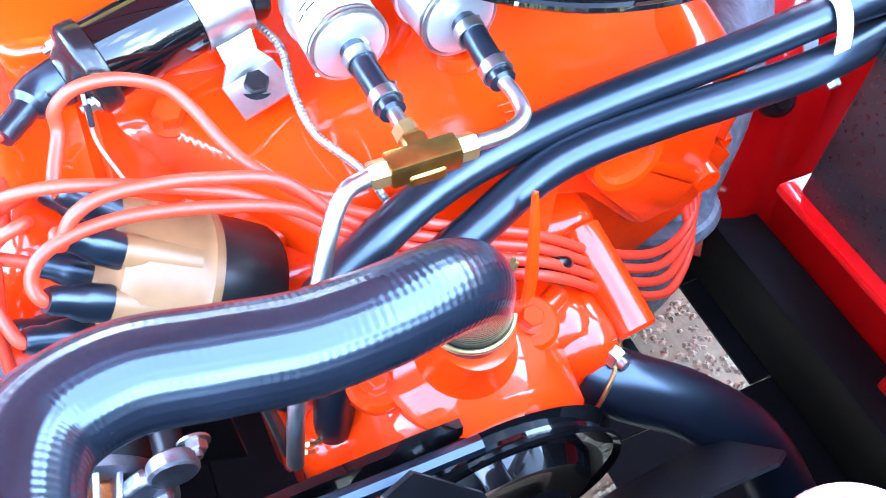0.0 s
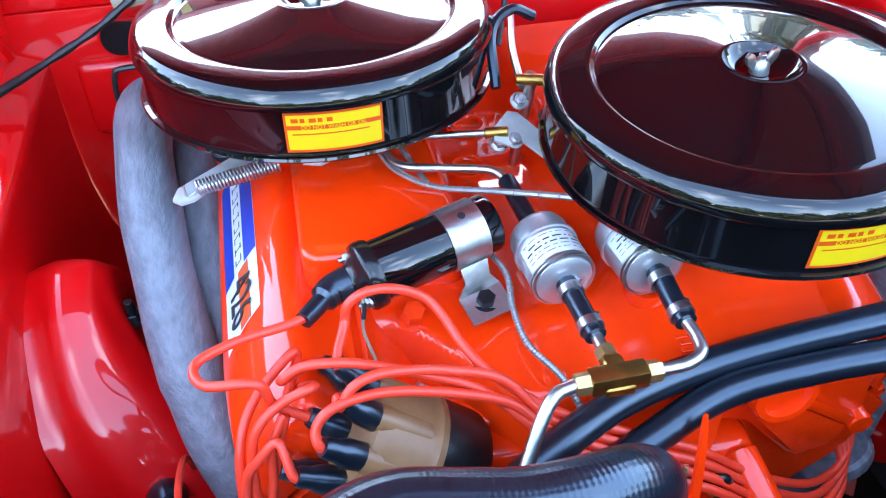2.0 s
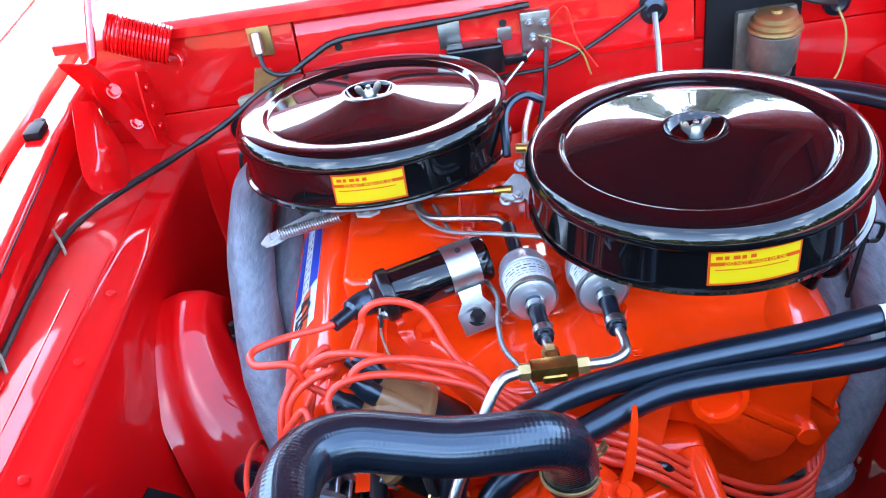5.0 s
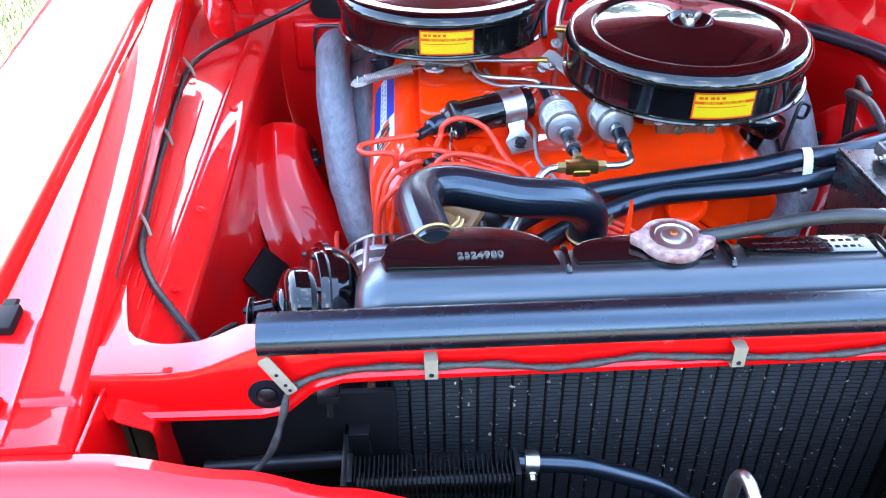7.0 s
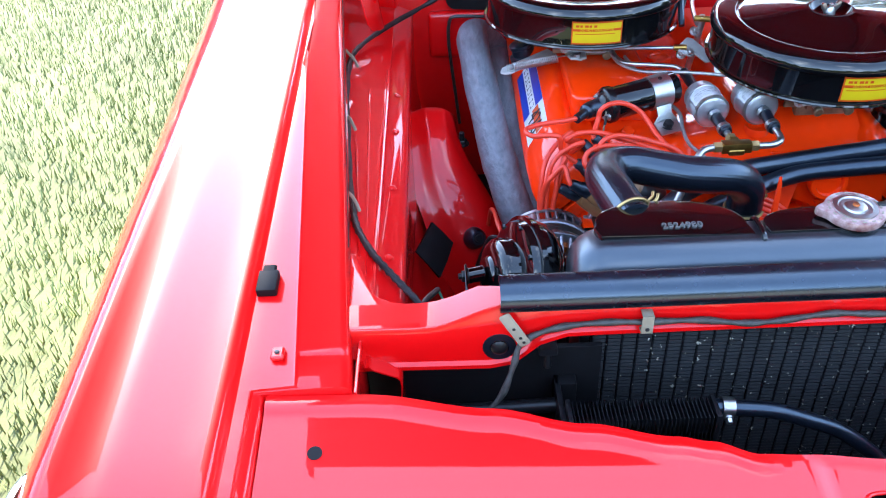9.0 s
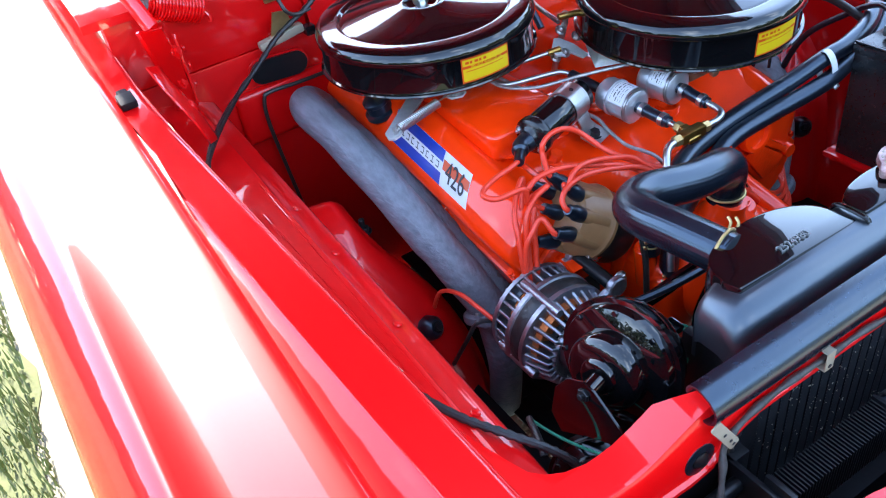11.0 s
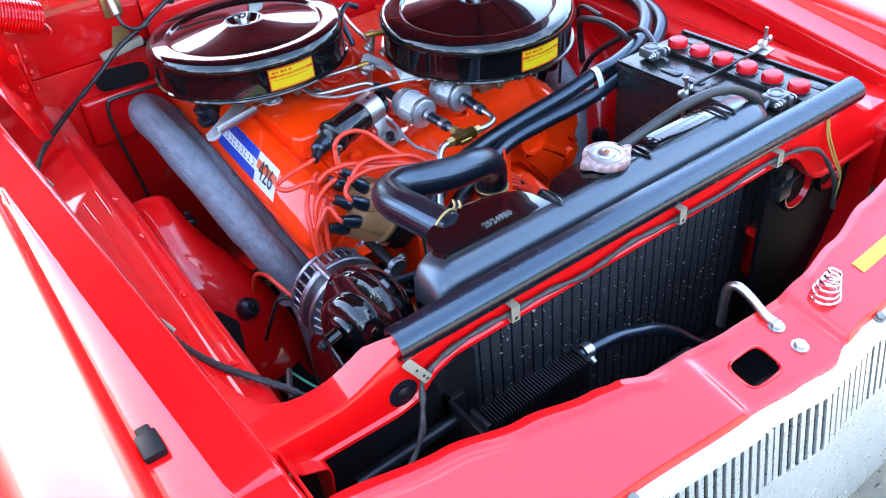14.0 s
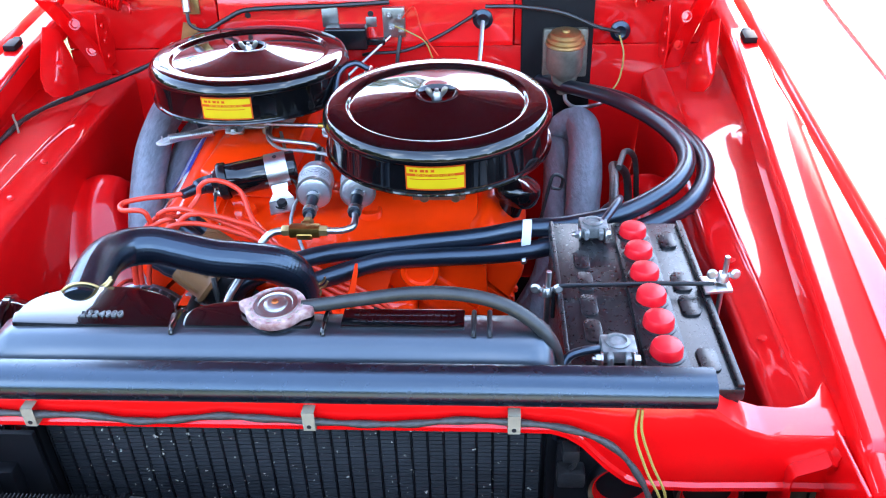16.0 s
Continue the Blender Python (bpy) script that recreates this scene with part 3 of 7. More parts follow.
line = [(HOLE[0] + HOLE[2] * math.copysign(abs(math.cos(a)) ** 0.5, math.cos(a)), HOLE[1] + HOLE[3] * math.copysign(abs(math.sin(a)) ** 0.5, math.sin(a))) for a in (2 * math.pi * k / 40 for k in range(41))]
part("latch_hole_lip", tube([(x, y, zh(x, y) - 0.0065) for x, y in line], 0.0022, per=1, seg=8, curve=False), RED, header)
part("panel_hole", lathe([(0, 0), (0.0075, 0), (0.0075, 0.0006), (0, 0.0006)], (-0.612, -0.148, zh(-0.612, -0.148) + 0.0002), (0, -0.2, 1), 20), FLATBLACK, header)
for x, y in ((0.016, -0.189), (0.015, -0.225)):
    part("bolt", hexnut((x, y, zh(x, y) - 0.005), (0, -0.1, 1), 0.008, 0.006), STEEL, header)
# stop hook of bent wire rod and the hood spring
b = tube([(0.016, -0.186, 0.7375), (0.015, -0.172, 0.741), (0.013, -0.150, 0.756), (0.011, -0.131, 0.764), (0.009, -0.119, 0.756), (0.008, -0.116, 0.735), (0.008, -0.116, 0.69)], 0.0062, seg=12)
part("stop_hook", b, STEEL, header, "zinc-plated bent rod hook")
b = tube(coil_line((0.104, -0.196, zh(0.104, -0.196) - 0.004), (0.104, -0.201, 0.782), 0.020, 5.5, taper=0.35), 0.0018, per=1, seg=8, curve=False)
part("hood_spring", b, CHROME, header, "conical bright steel coil spring")
# yellow sticker strip
b = bmesh.new()
vs = []
for i in range(9):
    x = 0.180 + 0.219 * i / 8
    yc = -0.1935 + 0.010 * i / 8
    vs.append((b.verts.new((x, yc - 0.0095, zh(x, yc - 0.0095) + 0.0012)), b.verts.new((x, yc + 0.0095, zh(x, yc + 0.0095) + 0.0012))))
for p, q in zip(vs, vs[1:]):
    b.faces.new((p[0], q[0], q[1], p[1]))
part("sticker_strip", b, YELLOW, header, "plain yellow sticker strip")

# stamped bright grille with upright slots
grille = thing("front_grille", (0, -0.27, 0.3), "bright stamped aluminium front grille with upright slots", "grille")
AT[grille.name] = Matrix.Translation((0, -0.27, 0.3))


def gy(x):
    return front_edge(x) - 0.022 if abs(x) > 0.1 else front_edge(0.12) - 0.022 - 0.012 * (0.1 - abs(x)) / 0.1


def slot_top(x):
    return 0.694 + 0.06 * min(abs(x), 0.5)


Z0, ZB = 0.612, 0.33
GX = [-0.66 + 1.32 * i / 66 for i in range(67)]
rows = []
for x in GX:
    yf = front_edge(x)
    zt = zh(x, yf)
    rows.append([(x, yf + 0.010, zt - 0.014), (x, yf - 0.003, zt - 0.010), (x, gy(x) + 0.008, zt - 0.014), (x, gy(x) + 0.002, zt - 0.018), (x, gy(x) - 0.001, slot_top(x) + 0.008), (x, gy(x) - 0.003, slot_top(x))])
part("upper_band", sheet(rows, 0.002), BRIGHT, grille)
rows = [[(x, gy(x) - 0.016, Z0), (x, gy(x) - 0.024, Z0 - 0.06), (x, gy(x) - 0.034, 0.42), (x, gy(x) - 0.02, 0.37), (x, gy(x) + 0.01, ZB)] for x in GX]
part("lower_band", sheet(rows, 0.002), BRIGHT, grille)
for x in (-0.625, -0.546, -0.30, 0.141, 0.352, 0.50):
    part("screw", hexnut((x, front_edge(x) - 0.008, zh(x, front_edge(x)) - 0.010), (0, -0.35, 1), 0.0062, 0.004), PEWTER, grille)
xg = -0.648
while xg < 0.645:
    w = 0.0086
    x = xg + w / 2
    b = sheet([[(xg, gy(x) - 0.003, slot_top(x)), (xg, gy(x) - 0.0095, (slot_top(x) + Z0) / 2), (xg, gy(x) - 0.016, Z0)], [(xg + w, gy(x) - 0.003, slot_top(x)), (xg + w, gy(x) - 0.0095, (slot_top(x) + Z0) / 2), (xg + w, gy(x) - 0.016, Z0)]], 0.004)
    part("grille_bar", b, BRIGHT, grille, smooth=0)
    xg += 0.0143
b = box((-0.655, -0.225, 0.33), (0.655, -0.218, 0.705), 0.002)
part("backing_panel", b, FLATBLACK, grille, "black panel behind the slots")

# firewall and cowl
b = box((-0.66, 1.022, 0.25), (0.66, 1.034, 0.985), 0.004)
box((-0.66, 1.005, 0.25), (0.66, 1.021, 0.862), 0.004, 2, b)
box((0.268, 1.005, 0.863), (0.66, 1.021, 0.985), 0.004, 2, b)
box((-0.66, 1.005, 0.863), (-0.333, 1.021, 0.985), 0.004, 2, b)
firewall = part("firewall", b, RED_IN, car)
rows = [[(x, 1.006, 0.862), (x, 0.9975, 0.866), (x, 0.996, 0.871), (x, 0.9975, 0.876), (x, 1.003, 0.908), (x, 1.010, 0.945), (x, 1.017, 0.983), (x, 1.020, 0.986)] for x in (-0.33, -0.2, 0.0, 0.14, 0.265)]
part("firewall_upper", sheet(rows, 0.002), RED, firewall, "leaning upper firewall panel")
b = box((-0.50, 0.985, 0.70), (-0.30, 1.008, 0.80), 0.012, 3)
part("firewall_step", b, RED_IN, firewall)
rows = [[(-0.93, y, 0.55), (-0.90, y, 0.25), (0.90, y, 0.25), (0.93, y, 0.55)] for y in (1.03, 2.2, 3.4)]
part("floor_pan", sheet(rows, 0.004), FLATBLACK, car, "black underbody floor pan")
rows = [[(x, 0.998, 0.980), (x, 1.0, 0.992), (x, 1.02, 1.000), (x, 1.15, 1.012), (x, 1.36, 1.02)] for x in (-0.69, -0.4, 0, 0.4, 0.69)]
part("cowl_panel", sheet(rows, 0.003), RED, car)
for x in (-0.27, -0.02, 0.19):
    part("panel_hole", lathe([(0, 0), (0.006, 0), (0.006, 0.001), (0, 0.001)], (x, 1.0045, 0.93), (0, -1, 0), 14), INK, firewall)
b = slab(rounded(0.105, 0.042, 0.02), 0.006, Matrix.Translation((-0.408, 0.984, 0.826)) @ Euler((radians(90), radians(4), 0)).to_matrix().to_4x4())
part("oval_plug", b, SATIN, firewall, "oval black rubber plug")
b = slab(rounded(0.112, 0.05, 0.024), 0.004, Matrix.Translation((-0.408, 0.988, 0.826)) @ Euler((radians(90), radians(4), 0)).to_matrix().to_4x4())
part("plug_rim", b, RED_IN, firewall)

# hood, raised on its hinges, in a red darkened to stand for shade
H0, H1 = Vector((0, 1.160, 1.135)), Vector((0, 0.22, 2.003))
hv = (H1 - H0).normalized()
hn = Vector((0, -hv.z, hv.y)) * -1
if hn.y > 0:
    hn = -hn
rows = []
for j in range(9):
    u = j / 8
    rows.append([tuple(H0 + hv * (1.30 * u) + Vector((0.690 * k / 6, 0, 0)) - hn * 0.025 * (1 - abs(k / 6) ** 3)) for k in range(-6, 7)])
hood = part("hood", sheet(rows, 0.003), HOODRED_SHADED, car, "raised red hood")
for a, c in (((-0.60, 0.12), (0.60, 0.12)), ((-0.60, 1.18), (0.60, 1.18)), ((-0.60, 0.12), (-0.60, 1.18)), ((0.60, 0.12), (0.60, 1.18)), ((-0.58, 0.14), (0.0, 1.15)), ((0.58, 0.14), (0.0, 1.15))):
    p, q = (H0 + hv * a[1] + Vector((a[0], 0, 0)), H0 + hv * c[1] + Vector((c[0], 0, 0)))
    part("hood_brace", tube([p + hn * 0.004, (p + q) / 2 - hn * 0.006, q + hn * 0.004], 0.022, seg=8, flat=1.0), HOODRED_SHADED, hood)

# folded side lips, out of view, added to cut sky from the reflections
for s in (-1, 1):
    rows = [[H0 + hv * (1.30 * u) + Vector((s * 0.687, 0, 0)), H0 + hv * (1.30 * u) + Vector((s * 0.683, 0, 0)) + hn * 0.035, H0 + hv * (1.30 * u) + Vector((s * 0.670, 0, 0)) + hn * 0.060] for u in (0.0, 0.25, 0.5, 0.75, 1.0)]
    part("hood_flange", sheet(rows, 0.002), HOODRED_SHADED, hood)

# hinges with springs
for s in (-1, 1):
    strap = [(0.616, 0.885, 1.000), (0.608, 0.905, 0.968), (0.600, 0.925, 0.935), (0.590, 0.962, 0.872), (0.583, 0.985, 0.822)]
    rows = [[(s * (x + 0.016), y - 0.006, z + 0.002), (s * (x + 0.013), y - 0.012, z + 0.004), (s * (x - 0.016), y - 0.008, z - 0.002), (s * (x - 0.019), y + 0.004, z - 0.006)] for x, y, z in strap]
    hinge = part("hood_hinge", sheet(rows, 0.003), RED, car, "red painted hood hinge")
    part("hinge_arm", tube([(s * 0.603, 0.915, 0.985), (s * 0.61, 0.96, 1.015), (s * 0.625, 1.05, 1.07), (s * 0.63, 1.15, 1.12)], 0.014, seg=8, flat=0.4), RED, hinge)
    part("hinge_spring", tube(coil_line((s * 0.594, 0.975, 1.012), (s * 0.512, 0.985, 0.974), 0.0265, 17, 20), 0.0026, per=1, seg=6, curve=False), RED, hinge)
    part("spring_core", tube([(s * 0.588, 0.9755, 1.009), (s * 0.514, 0.985, 0.975)], 0.0245, seg=24, curve=False), RED_IN, hinge)
    part("spring_bore", lathe([(0, 0), (0.020, 0), (0.020, 0.0016), (0, 0.0016)], (s * 0.5885, 0.9755, 1.0093), (s * 0.9, -0.1, 0.42), 24), INK, hinge)
    part("spring_hook", tube([(s * 0.512, 0.985, 0.966), (s * 0.505, 0.983, 0.962), (s * 0.500, 0.980, 0.952), (s * 0.502, 0.978, 0.944)], 0.0035, seg=8), RED, hinge)
    part("hinge_plate", slab([(0, 0), (0.038, 0.006), (0.052, 0.05), (0.036, 0.105), (0.008, 0.115), (-0.004, 0.05)], 0.004, Matrix.Translation((s * 0.566, 0.955, 0.835)) @ Euler((0, 0, radians(90 + 8 * s))).to_matrix().to_4x4() @ Euler((radians(90), 0, 0)).to_matrix().to_4x4(), 0.001), RED, hinge)
    for dz in (0.012, 0.045, 0.075):
        part("hinge_rivet", lathe([(0, 0), (0.006, 0), (0.005, 0.003), (0, 0.004)], (s * 0.560, 0.968, 0.848 + dz), (-s, -0.15, 0), 14), RED, hinge)
    for y, z in ((0.905, 0.945), (0.945, 0.88)):
        part("hinge_bolt", hexnut((s * 0.583, y, z), (-s * 0.7, -0.6, 0.3), 0.008, 0.006), RED, hinge)
    # flared gusset at the rear end of the flange
    rows = []
    for x, y, z, w in ((0.628, 0.895, 0.940, 0.010), (0.622, 0.878, 0.918, 0.020), (0.612, 0.855, 0.895, 0.034), (0.603, 0.835, 0.872, 0.044), (0.598, 0.825, 0.850, 0.040), (0.594, 0.822, 0.835, 0.026)):
        rows.append([(s * (x + 0.010), y - w * 1.1, z + 0.006), (s * (x - 0.004), y - w * 0.5, z), (s * (x - 0.010), y + w * 0.3, z - 0.004), (s * (x - 0.008), y + w * 1.2, z - 0.008)])
    part("gusset", sheet(rows, 0.003), RED, hinge)
    for y, z in ((0.842, 0.885), (0.835, 0.855)):
        part("gusset_bead", lathe([(0.010, 0), (0.006, 0.003), (0, 0.004)], (s * 0.598, y, z), (-s * 0.8, -0.4, 0.4), 16), RED, hinge)

# ---- ground ----
b = bmesh.new()
bmesh.ops.create_grid(b, x_segments=40, y_segments=40, size=1)
for v in b.verts:
    v.co = Vector((math.copysign(abs(v.co.x) ** 3, v.co.x) * 900, math.copysign(abs(v.co.y) ** 3, v.co.y) * 900, 0))
alone("ground", b, CONCRETE, "tan washed-aggregate concrete pad under the car", "ground", kind="structure")
b = bmesh.new()
rows = [[(-1.12 + 0.03 * math.sin(y * 5.1) + 0.02 * math.sin(y * 13), y, 0.004), (-1.25, y, 0.02), (-3, y, 0.03), (-12, y, 0.03), (-500, y, 0.03)] for y in [-400, -60, -10] + [-4 + 0.1 * k for k in range(140)] + [12, 60, 400]]
alone("lawn", sheet(rows), GRASS_SOIL, "short dry green lawn beside the car", "lawn", kind="structure")
# far trees round the yard, mirrored in the paint
rng = np.random.default_rng(11)
verts, faces = [], []
for i in range(84):
    a, dist, tall = 6.2832 * (i + 0.6 * rng.random()) / 84, 27 + 7 * rng.random(), 6.0 + 3.5 * rng.random()
    cx, cy, wide = dist * math.cos(a), dist * math.sin(a), 2.0 + 1.2 * rng.random()
    k = len(verts)
    verts += [(cx + 0.22 * math.cos(1.0472 * q), cy + 0.22 * math.sin(1.0472 * q), 0) for q in range(6)] + [(cx + 0.08 * math.cos(1.0472 * q), cy + 0.08 * math.sin(1.0472 * q), 0.7 * tall) for q in range(6)]
    faces += [(k + q, k + (q + 1) % 6, k + 6 + (q + 1) % 6, k + 6 + q) for q in range(6)]
    for g in range(9):
        u = rng.random()
        r0 = wide * (0.35 + 0.75 * math.sin(2.8 * u + 0.2)) * 0.6
        gx, gy_, gz = cx + rng.normal() * r0 * 0.7, cy + rng.normal() * r0 * 0.7, tall * (0.10 + 0.84 * u)
        for leaf in range(46):
            p = Vector((gx, gy_, gz)) + Vector(rng.normal(size=3)) * wide * 0.30
            e, f = Vector(rng.normal(size=3)) * 0.40, Vector(rng.normal(size=3)) * 0.40
            k = len(verts)
            verts += [tuple(p - e), tuple(p + f), tuple(p + e), tuple(p - f)]
            faces.append((k, k + 1, k + 2, k + 3))
me = bpy.data.meshes.new("tree_line")
me.from_pydata(verts, [], faces)
me.materials.append(mat("far_foliage", (0.055, 0.075, 0.025), 0.7, vary=0.4, scale=0.6, bump_scale=4))
tagged(new("tree_line", me), "ragged line of dark green trees far round the yard", "trees", kind="stuff")
rng = np.random.default_rng(3)
verts, faces = [], []
for i in range(42000):
    x = -1.1 - 2.6 * rng.random() ** 1.3
    y = -1.2 + 6.2 * rng.random()
    h, w = 0.02 + 0.035 * rng.random(), 0.0022 + 0.002 * rng.random()
    a, lean = rng.random() * 6.283, 0.5 * rng.random()
    ca, sa = math.cos(a), math.sin(a)
    k = len(verts)
    verts += [(x - w * ca, y - w * sa, 0.015), (x + w * ca, y + w * sa, 0.015), (x - sa * lean * h, y + ca * lean * h, 0.02 + h)]
    faces.append((k, k + 1, k + 2))
me = bpy.data.meshes.new("grass")
me.from_pydata(verts, [], faces)
me.materials.append(BLADE)
tagged(new("grass", me), "short sunlit grass blades, partly dry", "grass", kind="stuff")
verts, faces = [], []
for i in range(22000):
    if i < 15000:
        x, y = -0.65 + 1.4 * rng.random(), -0.1 + 1.6 * rng.random()
    else:
        x, y = -0.9 + 2.6 * rng.random(), -1.0 + 2.2 * rng.random()
    r, hh = 0.003 + 0.007 * rng.random(), 0.002 + 0.004 * rng.random()
    k, a0 = len(verts), rng.random() * 6
    verts += [(x + r * math.cos(a0 + q * 1.2566), y + r * (0.6 + 0.4 * rng.random()) * math.sin(a0 + q * 1.2566), 0.0) for q in range(5)] + [(x, y, hh)]
    faces += [(k + q, k + (q + 1) % 5, k + 5) for q in range(5)]
me = bpy.data.meshes.new("pebbles")
me.from_pydata(verts, [], faces)
me.materials.append(mat("pebble", (0.24, 0.20, 0.14), 0.7, vary=0.6, scale=90))
tagged(new("pebbles", me), "exposed aggregate pebbles set in the concrete", "pebbles", kind="stuff")


# ---- engine ----
EX = -0.03  # the engine's middle line
engine = thing("engine", (EX, 0.6, 0.25), "orange painted vee-eight engine with a low cross-ram intake", "engine")


def step(a, b, x):
    t = min(1.0, max(0.0, (x - a) / (b - a)))
    return t * t * (3 - 2 * t)


def manifold_height(x, y):
    z = 0.752 + 0.02 * (y - 0.5)
    lip = 0.392 + 0.118 * step(-0.08, -0.20, x)
    z -= (0.075 - 0.052 * step(0.05, 0.13, x)) * (1 - step(lip - 0.015, lip + 0.030, y))
    z -= 0.012 * (1 - step(lip + 0.03, lip + 0.12, y))
    # the plenum beside the left cover and the one under the right cleaner
    p = step(-0.260, -0.252, x) * (1 - step(-0.125, -0.095, x)) * step(0.552 - 0.10 * (x + 0.235), 0.563 - 0.10 * (x + 0.235), y)
    z += 0.008 * p
    q = step(-0.02, 0.03, x) * step(0.47, 0.55, y) * (1 - step(0.20, 0.206, x))
    z += 0.030 * q
    # shallow runner ridges
    z += 0.006 * math.exp(-((y - 0.50 - 0.35 * (x + 0.02)) / 0.03) ** 2) * step(-0.19, -0.1, x) * (1 - step(0.05, 0.12, x))
    z -= 0.02 * math.exp(-((x + 0.235) ** 2 / 0.0009 + (y - 0.52) ** 2 / 0.001))
    edge = min(1, max(0, (x + 0.272) / 0.012)) * min(1, max(0, (0.214 - x) / 0.012))
    return z - 0.05 * (1 - edge)


NXm, NYm = 110, 120
rows = []
for j in range(NYm + 1):
    row = []
    for i in range(NXm + 1):
        x = -0.272 + 0.486 * i / NXm
        y0 = 0.375 + 0.031 * step(0.045, 0.085, x)
        y = y0 + (0.975 - y0) * j / NYm
        row.append((x, y, manifold_height(x, y)))
    rows.append(row)
b = sheet(rows)
box((-0.20, 0.43, 0.58), (0.12, 0.96, 0.70), 0.01, 2, b)
manifold = part("intake_manifold", b, ORANGE, engine, smooth=60)
pts = []
for cx, cy, a0 in ((-0.241, 0.573, 180), (-0.132, 0.558, 270), (-0.132, 0.92, 0), (-0.241, 0.92, 90)):
    pts += [(cx + 0.018 * math.cos(radians(a0 + 15 * k)), cy + 0.018 * math.sin(radians(a0 + 15 * k))) for k in range(7)]
part("plenum_cover", slab(pts, 0.042, Matrix.Translation((0, 0, 0.801)), 0.006), ORANGE, manifold, smooth=60)
for x, y, r in ((-0.238, 0.528, 0.019), (-0.028, 0.595, 0.026), (0.032, 0.495, 0.019), (-0.075, 0.72, 0.022), (-0.055, 0.80, 0.024)):
    z = manifold_height(x, y)
    b = lathe([(r, -0.006), (r, 0.003), (r * 0.94, 0.0055), (r * 0.72, 0.0055), (r * 0.66, 0.002), (r * 0.60, 0.001), (0, 0.001)], (x, y, z), (0, -0.04, 1), 32)
    part("core_plug_boss", b, ORANGE, manifold)
b = lathe([(0.021, -0.012), (0.020, 0.002), (0.0185, 0.0045), (0.0155, 0.0045), (0.014, 0.0015), (0.0125, 0.0006), (0, 0.0006)], (-0.230, 0.5585, 0.777), (-0.38, -0.88, 0.28), 32)
part("plenum_plug", b, ORANGE, manifold)
part("hex_plug", hexnut((-0.170, 0.526, manifold_height(-0.170, 0.526) + 0.001), (0.1, -0.35, 1), 0.011, 0.014), CAST, manifold)
for k in range(6):
    b = box((0.043 + 0.002 * (k % 2), 0.432 + 0.008 * k, 0), (0.055, 0.436 + 0.008 * k, 0.0012), 0.0004, 1, m=Matrix.Translation((0, 0, manifold_height(0.05, 0.45))))
    part("cast_mark", b, ORANGE, manifold)


def bank(s):
    """Point of a bank: u inward and up along the cover's face, n out of it."""
    du, dn = Vector((-s * 0.73, 0, 0.683)), Vector((s * 0.683, 0, 0.73))

    def at(u, n, y):
        return Vector((EX + s * 0.282, y, 0.753 + 0.13 * (y - 0.6))) + du * u + dn * n
    return at


def crown(u):
    """Rise of the cover's rounded face over its flat."""
    return 0.002 - 3.6 * (u + 0.004) ** 2


COVER = [(-0.066, -0.065), (-0.066, -0.058), (-0.060, -0.054), (-0.056, -0.050), (-0.0505, -0.018), (-0.0475, -0.0085), (-0.043, -0.0040)] + [(-0.037 + 0.074 * k / 12, crown(-0.037 + 0.074 * k / 12)) for k in range(13)] + [(0.043, -0.0068), (0.0475, -0.0115), (0.0505, -0.0200), (0.056, -0.050), (0.066, -0.056), (0.066, -0.065)]
for s in (-1, 1):
    at = bank(s)
    rows = []
    y0, y1 = (0.435, 0.965)
    for y, k in ((y0 - 0.012, 0.0), (y0 - 0.011, 0.25), (y0 - 0.004, 0.8), (y0 + 0.001, 0.93), (y0 + 0.012, 1.0), (0.47, 1.0), (0.49, 1.0), (0.51, 1.0), (0.53, 1.0), (0.55, 1.0), (0.70, 1.0), (0.85, 1.0), (y1 - 0.01, 1), (y1, 0.95), (y1 + 0.006, 0.3), (y1 + 0.01, 0.0)):
        fall = 0.9 * max(0.0, 0.55 - y) ** 2
        rows.append([at(u * (0.97 + 0.03 * k), -0.06 + (n + 0.06 - (fall if n > -0.03 else 0)) * k if n > -0.053 else n, y) for u, n in COVER])
    b = sheet(rows if s < 0 else [r[::-1] for r in rows])
    cover = part("valve_cover", b, ORANGE, engine, "orange ribbed-edge valve cover", smooth=50)
    for y in (0.445, 0.62, 0.80, 0.955):
        part("cover_bolt", hexnut(at(-0.061, -0.055, y), at(0, 1, 0) - at(0, 0, 0), 0.006, 0.005), ORANGE, cover)
    # head and block side below the cover
    sec = [(-0.072, -0.065), (0.072, -0.065), (0.075, -0.14), (0.05, -0.20), (-0.085, -0.20), (-0.095, -0.13)]
    rows = []
    for y, k in ((0.418, 0.96), (0.424, 1.0), (0.95, 1.0), (0.955, 0.97)):
        pts = [at(u * k, n, y) for u, n in sec]
        rows.append(pts + [pts[0]])
    b = sheet(rows if s < 0 else [r[::-1] for r in rows])
    for y in (0.418, 0.955):
        b.faces.new([b.verts.new(at(u * 0.96, n, y)) for u, n in sec])
    bmesh.ops.recalc_face_normals(b, faces=list(b.faces))
    part("cylinder_head", b, CAST, engine, smooth=30)

